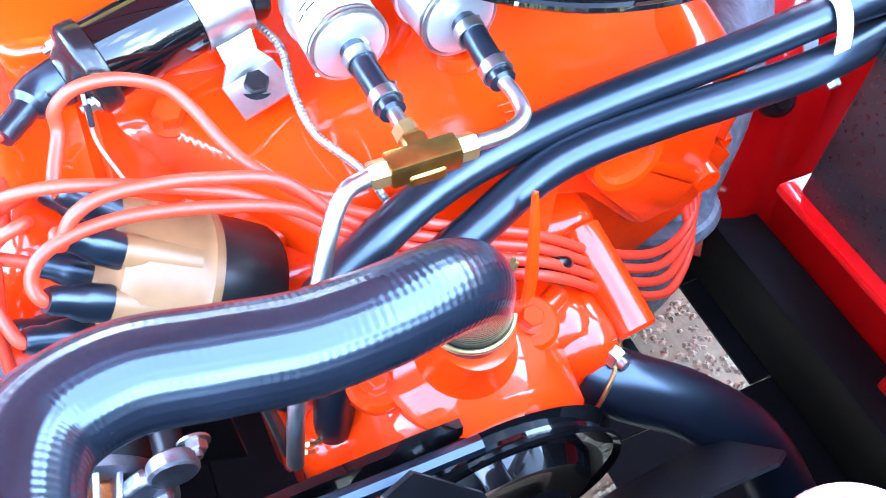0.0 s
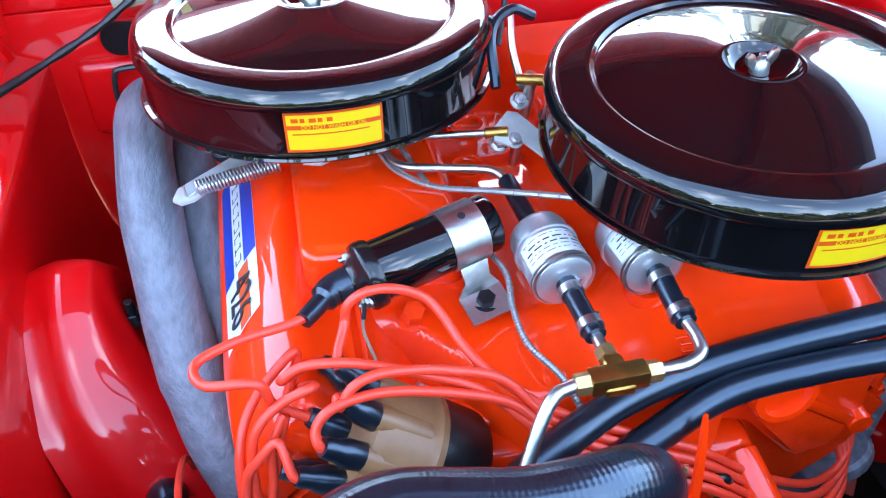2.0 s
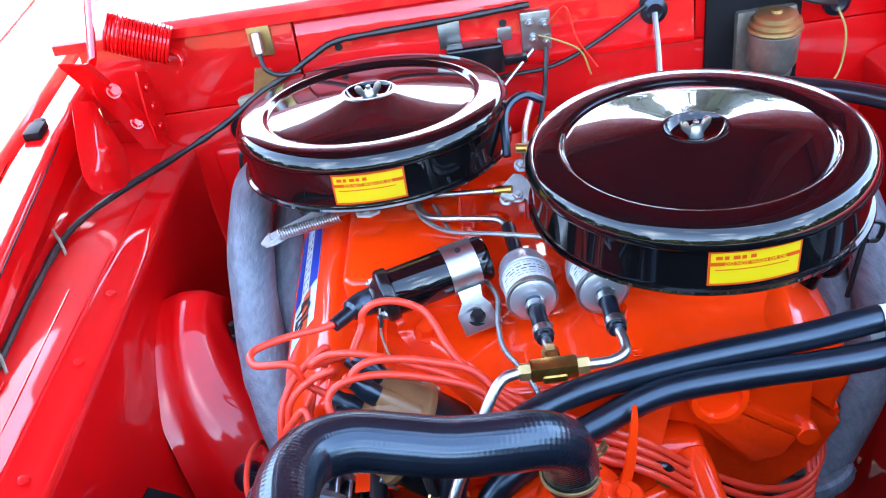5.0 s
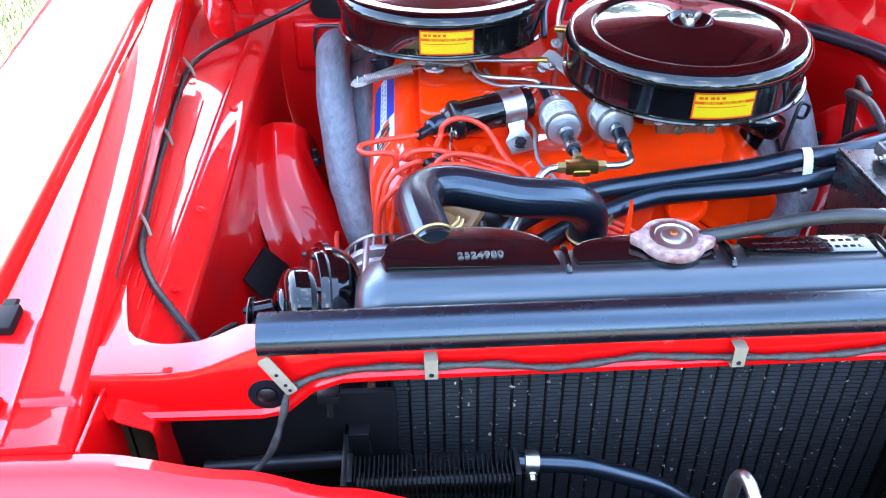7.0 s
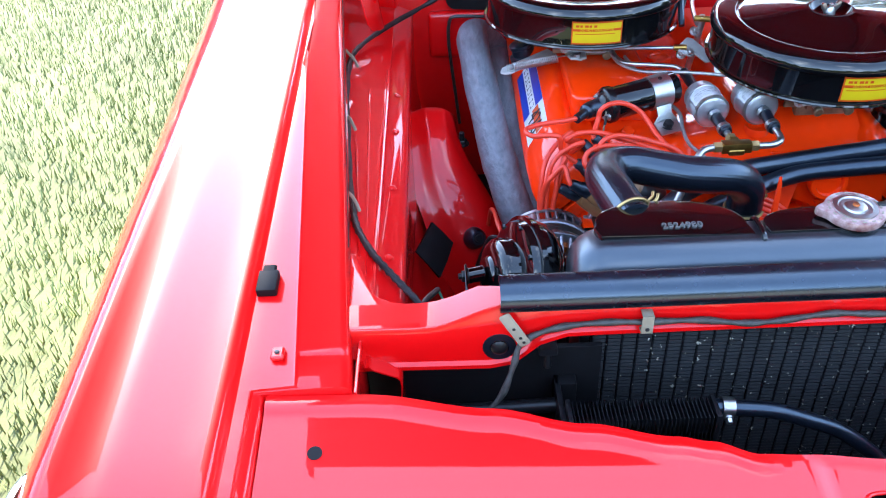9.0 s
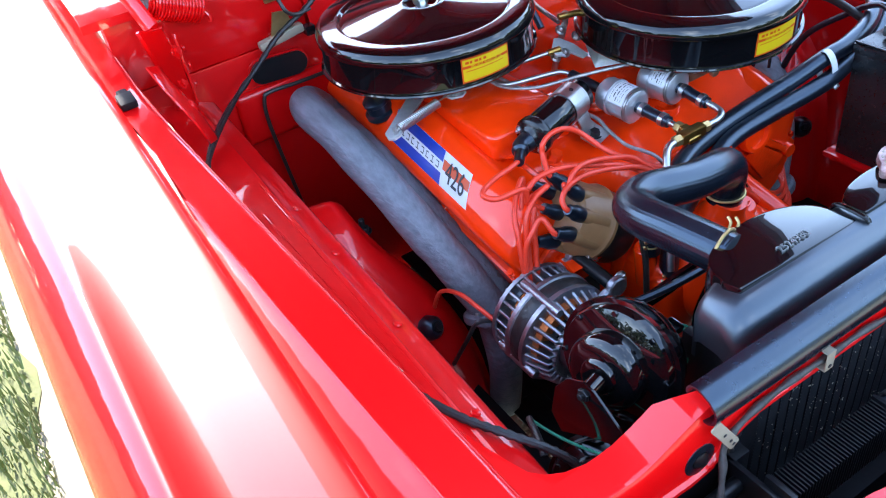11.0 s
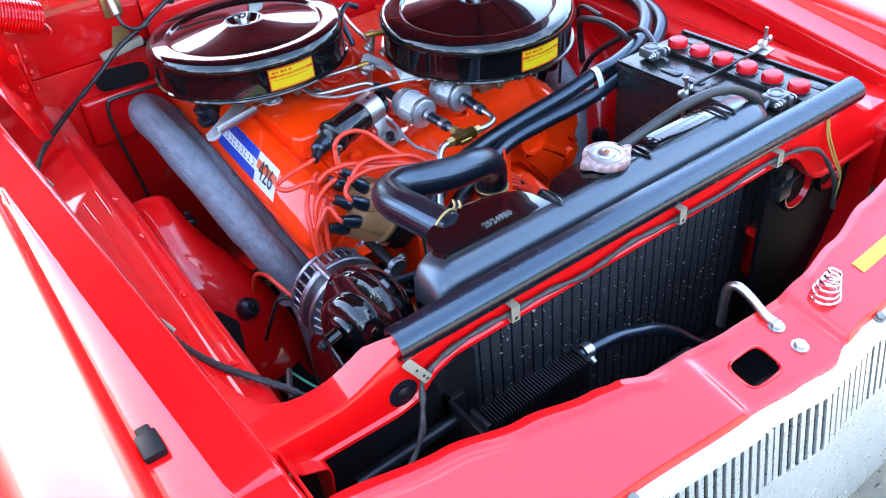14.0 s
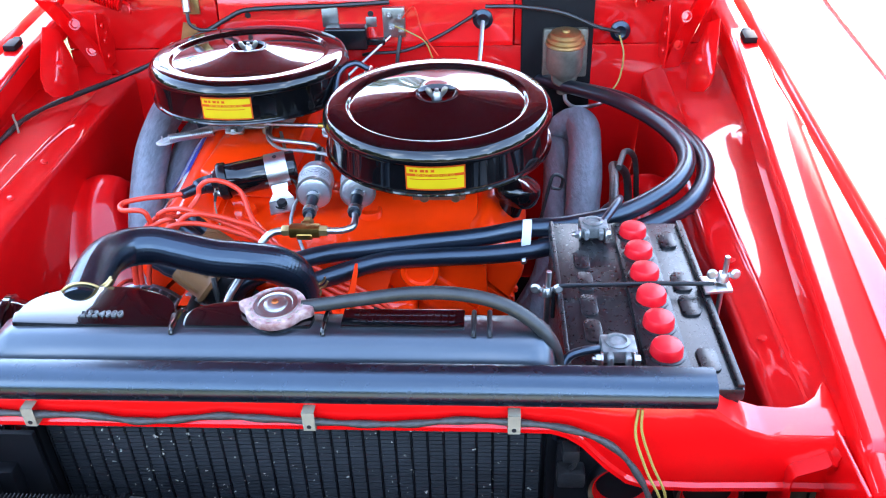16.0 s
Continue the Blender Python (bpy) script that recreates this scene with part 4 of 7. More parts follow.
# filler breather with elbow on the rear of one cover, and the cap on the other
at = bank(-1)
pb = at(-0.004, 0.0, 0.80)
b = lathe([(0.028, -0.004), (0.028, 0.003), (0.022, 0.005), (0.021, 0.018), (0.023, 0.020), (0.023, 0.026), (0.016, 0.030), (0, 0.030)], pb, (-0.3, 0, 1), 28)
part("breather", b, RUBBER, engine, "black rubber breather grommet")
part("breather_fitting", rod(pb + Vector((-0.006, 0, 0.026)), pb + Vector((-0.012, -0.012, 0.055)), 0.006, 8), BRASS, engine, "brass elbow fitting")
at = bank(1)
pb = at(0.0, 0.0, 0.535)
b = lathe([(0.02, -0.004), (0.02, 0.02), (0.034, 0.022), (0.037, 0.028), (0.037, 0.045), (0.033, 0.052), (0.01, 0.056), (0, 0.056)], pb, (0.35, 0, 1), 32)
part("oil_cap", b, BLACK, engine, "gloss black oil breather cap")

# stickers on the left cover
at = bank(-1)


def decal(u0, u1, y0, y1, lift, material, name, parent, label=""):
    """A piece of film on the crowned face, cut on the slant."""
    n, w = max(2, int((y1 - y0) / 0.02)), 6
    us = [u0 + (u1 - u0) * i / w for i in range(w + 1)]
    rows = [[at(u, lift + crown(u), y0 + (y1 - y0) * k / n + SKEW * u) for u in us] for k in range(n + 1)]
    return part(name, sheet(rows), material, parent, label)


SKEW = 0.5
stripe = decal(-0.029, 0.018, 0.545, 0.756, 0.0006, WHITE, "cover_decal", engine, "white decal with blue stripes and the number 426")
decal(-0.0288, -0.0130, 0.616, 0.755, 0.0011, BLUE, "blue_band", stripe)
decal(0.0020, 0.0178, 0.616, 0.755, 0.0011, BLUE, "blue_band", stripe)
decal(-0.007, 0.007, 0.546, 0.614, 0.0011, ORLINE, "orange_band", stripe)
for k in range(9):
    yy = 0.624 + 0.0142 * k
    decal(-0.0100, -0.0086, yy, yy + 0.008, 0.0011, INK, "letter_bar", stripe)
    decal(-0.0024, -0.0010, yy + 0.001, yy + 0.008, 0.0011, INK, "letter_bar", stripe)
    decal(-0.0100, -0.0010, yy + 0.003 * (k % 3), yy + 0.003 * (k % 3) + 0.0016, 0.0011, INK, "letter_bar", stripe)
du = (at(0.004, crown(0.004), SKEW * 0.024) - at(-0.020, crown(-0.020), 0)) / 0.024
dy = (at(0, 0, 1) - at(0, 0, 0)).normalized()
dn = du.cross(dy).normalized()
if dn.z < 0:
    dn = -dn
M = Matrix.Identity(4)
for i in range(3):
    M[i][0], M[i][1], M[i][2], M[i][3] = -dy[i], du[i], dn[i], at(-0.006, 0.0017 + crown(-0.006), 0.577)[i]
part("number_426", lettering("426", 0.042, M @ Matrix.Diagonal((0.80, 1.0, 1, 1)), 0.0003), INK, stripe)

# block, timing cover, water pump and thermostat housing
b = box((EX - 0.15, 0.43, 0.30), (EX + 0.15, 0.95, 0.62), 0.02)
part("engine_block", b, CAST, engine)
b = box((EX - 0.14, 0.385, 0.36), (EX + 0.14, 0.44, 0.66), 0.02, 3)
box((EX - 0.20, 0.40, 0.55), (EX + 0.10, 0.44, 0.69), 0.015, 3, b)
part("timing_cover", b, ORANGE, engine)
b = lathe([(0, 0), (0.030, 0), (0.030, 0.012), (0.028, 0.015), (0.022, 0.015), (0.020, 0.009), (0, 0.009)], (0.117, 0.399, 0.719), (0.0, -1, 0.12), 40)
part("core_plug", b, ORANGE, engine)
up = Euler((radians(90), 0, 0)).to_matrix().to_4x4()
b = slab([(0.05, 0.742), (0.203, 0.738), (0.216, 0.712), (0.219, 0.650), (0.196, 0.612), (0.158, 0.606), (0.10, 0.672), (0.05, 0.690)], 0.030, Matrix.Translation((0, 0.403, 0)) @ up, 0.004)
part("head_face", b, ORANGE, engine)
b = box((-0.050, -0.008, -0.006), (0.046, 0.012, 0.006), 0.004, 2, m=Matrix.Translation((0.180, 0.402, 0.669)) @ Euler((0, radians(36), 0)).to_matrix().to_4x4())
lathe([(0, -0.004), (0.011, -0.004), (0.012, 0.0), (0.012, 0.010), (0, 0.010)], (0.214, 0.396, 0.646), (0, 1, 0), 20, b)
part("head_rib", b, ORANGE, engine)
b = slab([(0.136, 0.692), (0.205, 0.642), (0.192, 0.618), (0.160, 0.612), (0.106, 0.680)], 0.020, Matrix.Translation((0, 0.396, 0)) @ up, 0.004)
part("head_end", b, CAST, engine)

PW = (-0.045, 0.305, 0.60)
b = lathe([(0, -0.05), (0.065, -0.05), (0.082, -0.035), (0.088, 0.0), (0.088, 0.04), (0.075, 0.06), (0, 0.06)], PW, (0, 1, 0), 40)
pump = part("water_pump", b, ORANGE, engine, smooth=50)
part("pump_bridge", box((-0.155, 0.302, 0.575), (0.075, 0.40, 0.645), 0.034, 6), ORANGE, pump, smooth=50)
part("pump_leg", box((-0.162, 0.29, 0.45), (-0.09, 0.398, 0.632), 0.034, 6), ORANGE, pump, smooth=50)
part("pump_leg", box((0.02, 0.29, 0.48), (0.087, 0.398, 0.638), 0.032, 6), ORANGE, pump, smooth=50)
part("pump_outlet", rod((0.03, 0.345, 0.60), (0.070, 0.295, 0.588), 0.022, 24), ORANGE, pump)
part("pump_nipple", rod((0.092, 0.392, 0.645), (0.100, 0.306, 0.616), 0.0175, 24), ORANGE, pump)
part("pump_bolt", hexnut((0.071, 0.300, 0.618), (0.3, -1, 0.1), 0.009, 0.012, stud=0.006), STEEL, pump)
part("pump_plug", rod((0.066, 0.305, 0.600), (0.062, 0.276, 0.594), 0.011, 18), ORANGE, pump)
part("pump_rib", tube([(-0.09, 0.318, 0.650), (-0.045, 0.300, 0.652), (0.0, 0.318, 0.650), (0.05, 0.345, 0.645)], 0.009, seg=10), ORANGE, pump)
part("pump_outlet", rod((-0.148, 0.345, 0.60), (-0.155, 0.345, 0.672), 0.016, 20), ORANGE, pump)
b = lathe([(0.052, 0), (0.055, 0.004), (0.055, 0.012), (0.048, 0.016), (0.034, 0.022), (0.028, 0.034), (0.025, 0.055), (0, 0.055)], (-0.045, 0.312, 0.672), (0.05, -0.25, 1), 40)
th = part("thermostat_housing", b, ORANGE, engine)
for dx in (-0.058, 0.050):
    b = lathe([(0.019, 0), (0.02, 0.003), (0.02, 0.012), (0.017, 0.015), (0, 0.015)], (-0.045 + dx, 0.314, 0.672), (0.05, -0.25, 1), 20)
    part("housing_ear", b, ORANGE, th)
    part("housing_bolt", hexnut((-0.045 + dx, 0.311, 0.689), (0.05, -0.25, 1), 0.008, 0.007), ORANGE, th)
b = sheet([[(0.002, 0.318, 0.688), (0.016, 0.326, 0.688)], [(0.010, 0.328, 0.700), (0.022, 0.335, 0.700)], [(0.018, 0.342, 0.718), (0.027, 0.347, 0.718)], [(0.024, 0.354, 0.738), (0.030, 0.357, 0.738)], [(0.027, 0.360, 0.750), (0.030, 0.362, 0.750)]], 0.003)
part("lift_bracket", b, ORANGE, engine, "orange steel wire bracket")
b = lathe([(0.010, 0), (0.010, 0.006), (0.0075, 0.008), (0.0075, 0.012)], (0.057, 0.362, 0.640), (0.1, -0.3, 1), 16)
part("sender_base", b, BRASS, engine)
b = tube([(0.058, 0.358, 0.650), (0.059, 0.355, 0.662), (0.054, 0.352, 0.672), (0.040, 0.352, 0.677), (0.02, 0.355, 0.680)], lambda t: 0.0075 - 0.004 * t, seg=12)
part("sender_boot", b, PLASTIC, engine, "black rubber sender boot")

# belt drive and fan in front
b = lathe([(0, 0), (0.05, 0), (0.070, -0.003), (0.076, 0.010), (0.094, 0.008), (0.098, 0.004), (0.100, 0.006), (0.092, 0.013), (0.092, 0.016), (0.100, 0.023), (0.094, 0.028), (0.05, 0.03), (0, 0.03)], (-0.045, 0.235, 0.575), (0, 1, 0), 48)
part("water_pump_pulley", b, BLACK, engine, "gloss black belt pulley")
fan = part("fan_hub", lathe([(0, -0.02), (0.03, -0.02), (0.035, 0.0), (0.05, 0.01), (0, 0.01)], (-0.045, 0.215, 0.575), (0, 1, 0), 28), BLACK, engine, "black fan hub")
for k in range(4):
    a = radians((8, 130, 188, 310)[k])
    m = Matrix.Translation((-0.045, 0.20, 0.575)) @ Euler((0, -a, 0)).to_matrix().to_4x4() @ Euler((radians(28), 0, 0)).to_matrix().to_4x4()
    b = slab([(0.03, -0.026), (0.09, -0.050), (0.165, -0.060), (0.178, -0.045), (0.182, 0.045), (0.168, 0.060), (0.09, 0.050), (0.03, 0.026)], 0.003, m @ Euler((radians(90), 0, 0)).to_matrix().to_4x4())
    part("fan_blade", b, SATIN, fan)
b = tube([(-0.31, 0.262, 0.69), (-0.20, 0.25, 0.685), (-0.06, 0.248, 0.684)], 0.006, per=6, seg=8, flat=1.2)
tube([(-0.37, 0.262, 0.555), (-0.25, 0.25, 0.49), (-0.06, 0.248, 0.468)], 0.006, per=6, seg=8, bm=b, flat=1.2)
part("drive_belt", b, RUBBER, engine, "black rubber drive belt")
b = sheet([[(-0.25, 0.272, 0.645), (-0.25, 0.272, 0.668)], [(-0.16, 0.268, 0.658), (-0.16, 0.268, 0.684)], [(-0.09, 0.266, 0.666), (-0.09, 0.266, 0.690)], [(-0.066, 0.267, 0.670), (-0.066, 0.267, 0.686)]], 0.006)
part("alternator_brace", b, BLACK, engine, "curved black steel alternator brace")

# exhaust manifolds of grey cast iron
PIPE = [(-0.345, 0.93, 0.70), (-0.375, 0.925, 0.755), (-0.402, 0.905, 0.782), (-0.412, 0.868, 0.787), (-0.408, 0.776, 0.775), (-0.398, 0.68, 0.739), (-0.384, 0.60, 0.69), (-0.368, 0.544, 0.643), (-0.346, 0.505, 0.585), (-0.335, 0.485, 0.545)]
for s in (-1, 1):
    pts = PIPE if s < 0 else [(0.37 if i < 1 else -x - 0.014 - 0.022 * max(0, i - 6), y - 0.03, z - 0.034) for i, (x, y, z) in enumerate(PIPE)]
    ex = thing("exhaust_manifold", pts[-1], "long grey cast-iron exhaust manifold along the engine", "exhaust", "exhaust manifolds")
    part("main_pipe", tube(pts, lambda t: 0.0305 + 0.0008 * math.sin(t * 40) + 0.002 * math.exp(-((t - 0.72) / 0.02) ** 2), seg=28), IRON, ex)
    inner = [(x - s * 0.045, y - 0.01, z - 0.055) for x, y, z in pts[2:]]
    part("inner_runner", tube(inner, 0.030, seg=20), IRON, ex)
    e = Vector(pts[-1])
    part("flange", lathe([(0, 0), (0.048, 0), (0.05, 0.004), (0.05, 0.012), (0.046, 0.016), (0, 0.016)], e + Vector((0, -0.005, -0.004)), (s * -0.25, 0.4, 0.85), 24), IRON, ex)
    part("flange_bolt", hexnut(e + Vector((s * 0.035, -0.012, 0.014)), (s * -0.25, 0.4, 0.85), 0.008, 0.008, stud=0.008), STEEL, ex)
    part("down_pipe", tube([e + Vector((0, 0, 0)), e + Vector((-s * 0.005, -0.01, -0.1)), e + Vector((-s * 0.02, 0.03, -0.25))], 0.028, seg=16), IRON, ex)

# ---- carburettors and air cleaners ----
LID = [(0.0, 0.004), (0.010, 0.004), (0.020, 0.005), (0.0285, 0.011), (0.031, 0.0155), (0.0335, 0.0163), (0.0365, 0.0158), (0.0380, 0.0155), (0.06, 0.01238), (0.10, 0.0068), (0.1300, 0.0031), (0.1320, 0.0027), (0.1350, 0.0018), (0.1370, 0.0030), (0.1387, 0.0056), (0.1408, 0.0066), (0.144, 0.0067),
       (0.154, 0.0066), (0.1655, 0.0064), (0.1695, 0.0050), (0.1738, 0.0006), (0.1768, -0.006), (0.1782, -0.011), (0.1775, -0.014), (0.1755, -0.0148), (0.1735, -0.0145), (0.172, -0.010), (0.0, -0.010)]
BASE = [(0.0, -0.010), (0.172, -0.010), (0.1725, -0.0145), (0.1725, -0.056), (0.1735, -0.0585), (0.1775, -0.0592), (0.1785, -0.0615), (0.1772, -0.0635), (0.172, -0.0645), (0.13, -0.0675), (0.06, -0.070), (0.0, -0.070)]


def air_cleaner(place, tilt, sticker):
    p = Vector(place)
    up = Vector(tilt).normalized()
    ac = thing("air_cleaner", p - up * 0.07, "round gloss black air cleaner with a yellow label", "air cleaner", "twin air cleaners")
    base = part("housing", lathe(BASE, p, up, 96), BLACK, ac)
    part("lid", lathe(LID, p, up, 96), BLACK, ac)
    m = Matrix.Translation(p) @ axis_frame(up)
    # bright recess with a wing nut
    b = lathe([(0, 0.0055), (0.012, 0.0055), (0.022, 0.0066), (0.0295, 0.0132), (0.0320, 0.0170), (0.0335, 0.0170), (0.0335, 0.0163)], p, up, 48)
    part("nut_recess", b, BLACK, ac, "black dish round the wing nut")
    b = rod(p + up * 0.005, p + up * 0.023, 0.0032, 10)
    lathe([(0, 0), (0.0085, 0), (0.0075, 0.008), (0.005, 0.012), (0, 0.012)], p + up * 0.006, up, 16, b)
    for k in (-1, 1):
        w = slab([(0.003, 0.0), (0.008, 0.001), (0.016, 0.010), (0.0175, 0.016), (0.014, 0.019), (0.0095, 0.017), (0.006, 0.010), (0.003, 0.006)], 0.004,
                 Matrix.Translation(p + up * 0.007) @ Euler((0, 0, radians(sticker[1]))).to_matrix().to_4x4() @ Matrix.Diagonal((k, 1, 1, 1)) @ Euler((radians(90), 0, 0)).to_matrix().to_4x4() @ Matrix.Translation((0, 0, 0.002)), 0.0012)
        bmesh.ops.recalc_face_normals(w, faces=list(w.faces))
        merge(b, w)
    part("wing_nut", b, STEEL, ac)
    # label, bent round the wall
    turn = Matrix.Translation(p) @ axis_frame(up) @ Matrix.Translation((0, 0, -0.0355)) @ Euler((0, 0, radians(sticker[0]))).to_matrix().to_4x4()

    def band(x0, x1, y0, y1, lift, material, name, parent, label=""):
        g = grid_plate(x1 - x0, y1 - y0, 16, 2, lift)
        bmesh.ops.translate(g, verts=g.verts, vec=((x0 + x1) / 2, (y0 + y1) / 2, 0))
        bend_mesh(g, 0.1725)
        g.transform(turn)
        return part(name, g, material, parent, label)

    lab = band(-0.0425, 0.0425, -0.0195, 0.0195, 0.0004, ORLINE, "label", ac, "yellow paper label with orange border")
    band(-0.0402, 0.0402, -0.0168, 0.0168, 0.0008, YELLOW, "label_field", lab)
    band(-0.0402, 0.0402, 0.0030, 0.0072, 0.0012, ORLINE, "label_band", lab)
    b = lettering("DO NOT WASH OR OIL", 0.0052, Matrix.Translation((0, 0.0051, 0.0015)), 0.0001)
    bmesh.ops.subdivide_edges(b, edges=[e for e in b.edges if e.calc_length() > 0.004], cuts=1)
    bend_mesh(b, 0.1725)
    b.transform(turn)
    part("label_writing", b, YELLOW, lab, smooth=0)
    for k, w in enumerate((0.006, 0.004, 0.006, 0.004, 0.005)):
        band(-0.036 + 0.0075 * k, -0.036 + 0.0075 * k + w, 0.0098, 0.0138, 0.0012, ORLINE, "letter_bar", lab)
    for k in range(4):
        band(-0.036, 0.036 - 0.006 * (k % 2), -0.0135 + 0.0038 * k, -0.0123 + 0.0038 * k, 0.0011, ORLINE if k == 3 else YELLOW, "text_line", lab)
    return ac


air_cleaner((-0.213, 0.792, 0.9185), (0.012, 0.012, 1), (0, 10))
air_cleaner((0.139, 0.5645, 0.9155), (0.0, -0.05, 1), (2, 12))

for cx, cy, s in ((-0.205, 0.785, -1), (0.14, 0.565, 1)):
    cz = 0.800 if s < 0 else manifold_height(cx, cy)
    cb = thing("carburetor", (cx, cy, cz), "dull metal four-barrel carburettor under an air cleaner", "carburetor", "carburettors")
    b = box((cx - 0.042, cy - 0.052, cz - 0.012), (cx + 0.042, cy + 0.052, cz + 0.008), 0.003)
    part("base_plate", b, BRONZE, cb)
    b = box((cx - 0.04, cy - 0.05, cz + 0.006), (cx + 0.04, cy + 0.05, cz + 0.05), 0.008, 2)
    lathe([(0.03, 0.045), (0.05, 0.06), (0.055, 0.075), (0, 0.075)], (cx, cy, cz), (0, 0, 1), 24, b)
    part("bowl", b, BRONZE, cb)
    for k in (-0.022, 0.026):
        part("mixture_screw", rod((cx + k, cy - 0.048, cz + 0.014), (cx + k + 0.002, cy - 0.080, cz + 0.010), 0.0035, 10), STEEL, cb)
        part("screw_head", lathe([(0, 0), (0.0075, 0), (0.0078, 0.006), (0.006, 0.008), (0, 0.008)], (cx + k + 0.002, cy - 0.078, cz + 0.010), (0.05, -1, -0.1), 16), BRONZE, cb)
    part("screw_bridge", box((cx - 0.032, cy - 0.066, cz + 0.004), (cx + 0.036, cy - 0.050, cz + 0.020), 0.004, 2), BRONZE, cb)
    for k, dz in ((-0.045, 0.020), (0.048, 0.022), (0.004, 0.026)):
        part("linkage_pin", hexnut((cx + k, cy - 0.066, cz + dz), (0.1, -1, 0.15), 0.0065, 0.007, stud=0.006), ZINC, cb)
    part("fast_idle_cam", slab([(-0.012, 0), (-0.004, 0.014), (0.010, 0.016), (0.016, 0.004), (0.006, -0.008)], 0.003, Matrix.Translation((cx + 0.062, cy - 0.062, cz + 0.018)) @ Euler((radians(90), 0, 0)).to_matrix().to_4x4(), 0.0006), ZINC, cb)
    part("idle_rod", tube([(cx + 0.060, cy - 0.066, cz + 0.022), (cx + 0.020, cy - 0.082, cz + 0.016), (cx - 0.050, cy - 0.072, cz + 0.020)], 0.0018, seg=6), ZINC, cb)
    part("stud", rod((cx, cy, cz + 0.07), (cx, cy, 0.92), 0.004, 10), STEEL, cb)
    part("lever", box((cx - 0.066, cy - 0.060, cz + 0.008), (cx - 0.042, cy - 0.054, cz + 0.028), 0.002), BRONZE, cb)

# return spring and lever at the left cleaner
lv = thing("throttle_return_spring", (-0.30, 0.69, 0.80), "zinc throttle lever with a stretched coil spring", "spring")
b = slab([(-0.370, 0.672), (-0.362, 0.664), (-0.350, 0.668), (-0.318, 0.700), (-0.262, 0.745), (-0.275, 0.772), (-0.312, 0.738), (-0.366, 0.690)], 0.004, Matrix.Translation((0, 0, 0.813)) @ Euler((radians(-1), radians(0), 0)).to_matrix().to_4x4(), 0.001)
part("lever", b, ZINC, lv)
part("coil", tube(coil_line((-0.347, 0.678, 0.806), (-0.268, 0.688, 0.815), 0.0068, 24, 10), 0.0015, per=1, seg=6, curve=False), STEEL, lv)
part("hook", tube([(-0.358, 0.676, 0.812), (-0.356, 0.673, 0.802), (-0.347, 0.678, 0.803)], 0.0014, seg=6), STEEL, lv)
part("hook", tube([(-0.268, 0.688, 0.817), (-0.255, 0.690, 0.818), (-0.243, 0.694, 0.818)], 0.0014, seg=6), STEEL, lv)
b = slab([(-0.250, 0.700), (-0.245, 0.682), (-0.228, 0.676), (-0.216, 0.684), (-0.215, 0.715), (-0.24, 0.725)], 0.004, Matrix.Translation((0, 0, 0.817)), 0.001)
part("anchor_plate", b, ZINC, lv)
part("screw", hexnut((-0.232, 0.689, 0.817), (0, 0, 1), 0.006, 0.004), STEEL, lv)

# linkage between the carburettors
lk = thing("throttle_linkage", (-0.04, 0.67, 0.80), "zinc-plated throttle linkage between the carburettors", "linkage")
b = slab([(-0.034, -0.012), (-0.02, -0.018), (-0.008, -0.012), (0.012, -0.03), (0.024, -0.026), (0.010, 0.0), (-0.008, 0.018), (-0.018, 0.02), (-0.032, 0.003)], 0.004,
         Matrix.Translation((-0.030, 0.655, 0.838)) @ Euler((radians(30), radians(6), radians(-4))).to_matrix().to_4x4(), 0.001)
part("bell_crank", b, ZINC, lk)
for x, y, z in ((-0.045, 0.648, 0.832), (-0.036, 0.668, 0.862), (-0.058, 0.655, 0.826), (-0.01, 0.66, 0.845)):
    part("nut", hexnut((x, y, z), (0, -0.6, 0.75), 0.0065, 0.006, stud=0.003), STEEL, lk)
part("pull_rod", rod((-0.172, 0.682, 0.832), (-0.058, 0.655, 0.838), 0.0035, 10), STEEL, lk)
part("rod_end", rod((-0.072, 0.658, 0.8375), (-0.050, 0.653, 0.839), 0.0055, 10), BRASS, lk)
part("pivot_post", tube([(-0.03, 0.70, 0.77), (-0.028, 0.685, 0.82), (-0.026, 0.668, 0.875), (-0.028, 0.665, 0.89)], 0.0055, seg=10), STEEL, lk)
part("cross_rod", rod((-0.04, 0.668, 0.885), (0.0, 0.655, 0.885), 0.0055, 10), BRASS, lk)
part("rear_link", tube([(-0.03, 0.68, 0.87), (-0.02, 0.75, 0.875), (0.0, 0.83, 0.88)], 0.004, seg=8), STEEL, lk)
b = sheet([[(-0.005, 0.62, 0.80), (0.035, 0.60, 0.80)], [(-0.012, 0.64, 0.845), (0.02, 0.628, 0.845)]], 0.003)
part("mount_plate", b, STEEL, lk)

# ---- ignition ----
A, B = Vector((-0.212, 0.522, 0.800)), Vector((-0.092, 0.556, 0.812))
d = (B - A).normalized()
coil = thing("ignition_coil", (-0.12, 0.51, 0.765), "gloss black cylindrical ignition coil in an aluminium strap", "ignition coil")
L = (B - A).length
b = lathe([(0, 0.012), (0.0255, 0.012), (0.0265, 0.014), (0.0265, L - 0.004), (0.0245, L), (0, L)], A, d, 40)
part("can", b, BLACK, coil)
b = lathe([(0.029, 0.014), (0.030, 0.011), (0.030, 0.003), (0.028, 0.0), (0.022, -0.002), (0.016, -0.008), (0.0135, -0.012), (0.0125, -0.026), (0, -0.026)], A, d, 40)
part("cap", b, PLASTIC, coil, "black bakelite coil cap")
end = A - d * 0.026
bt = Vector((-0.262, 0.487, 0.796))
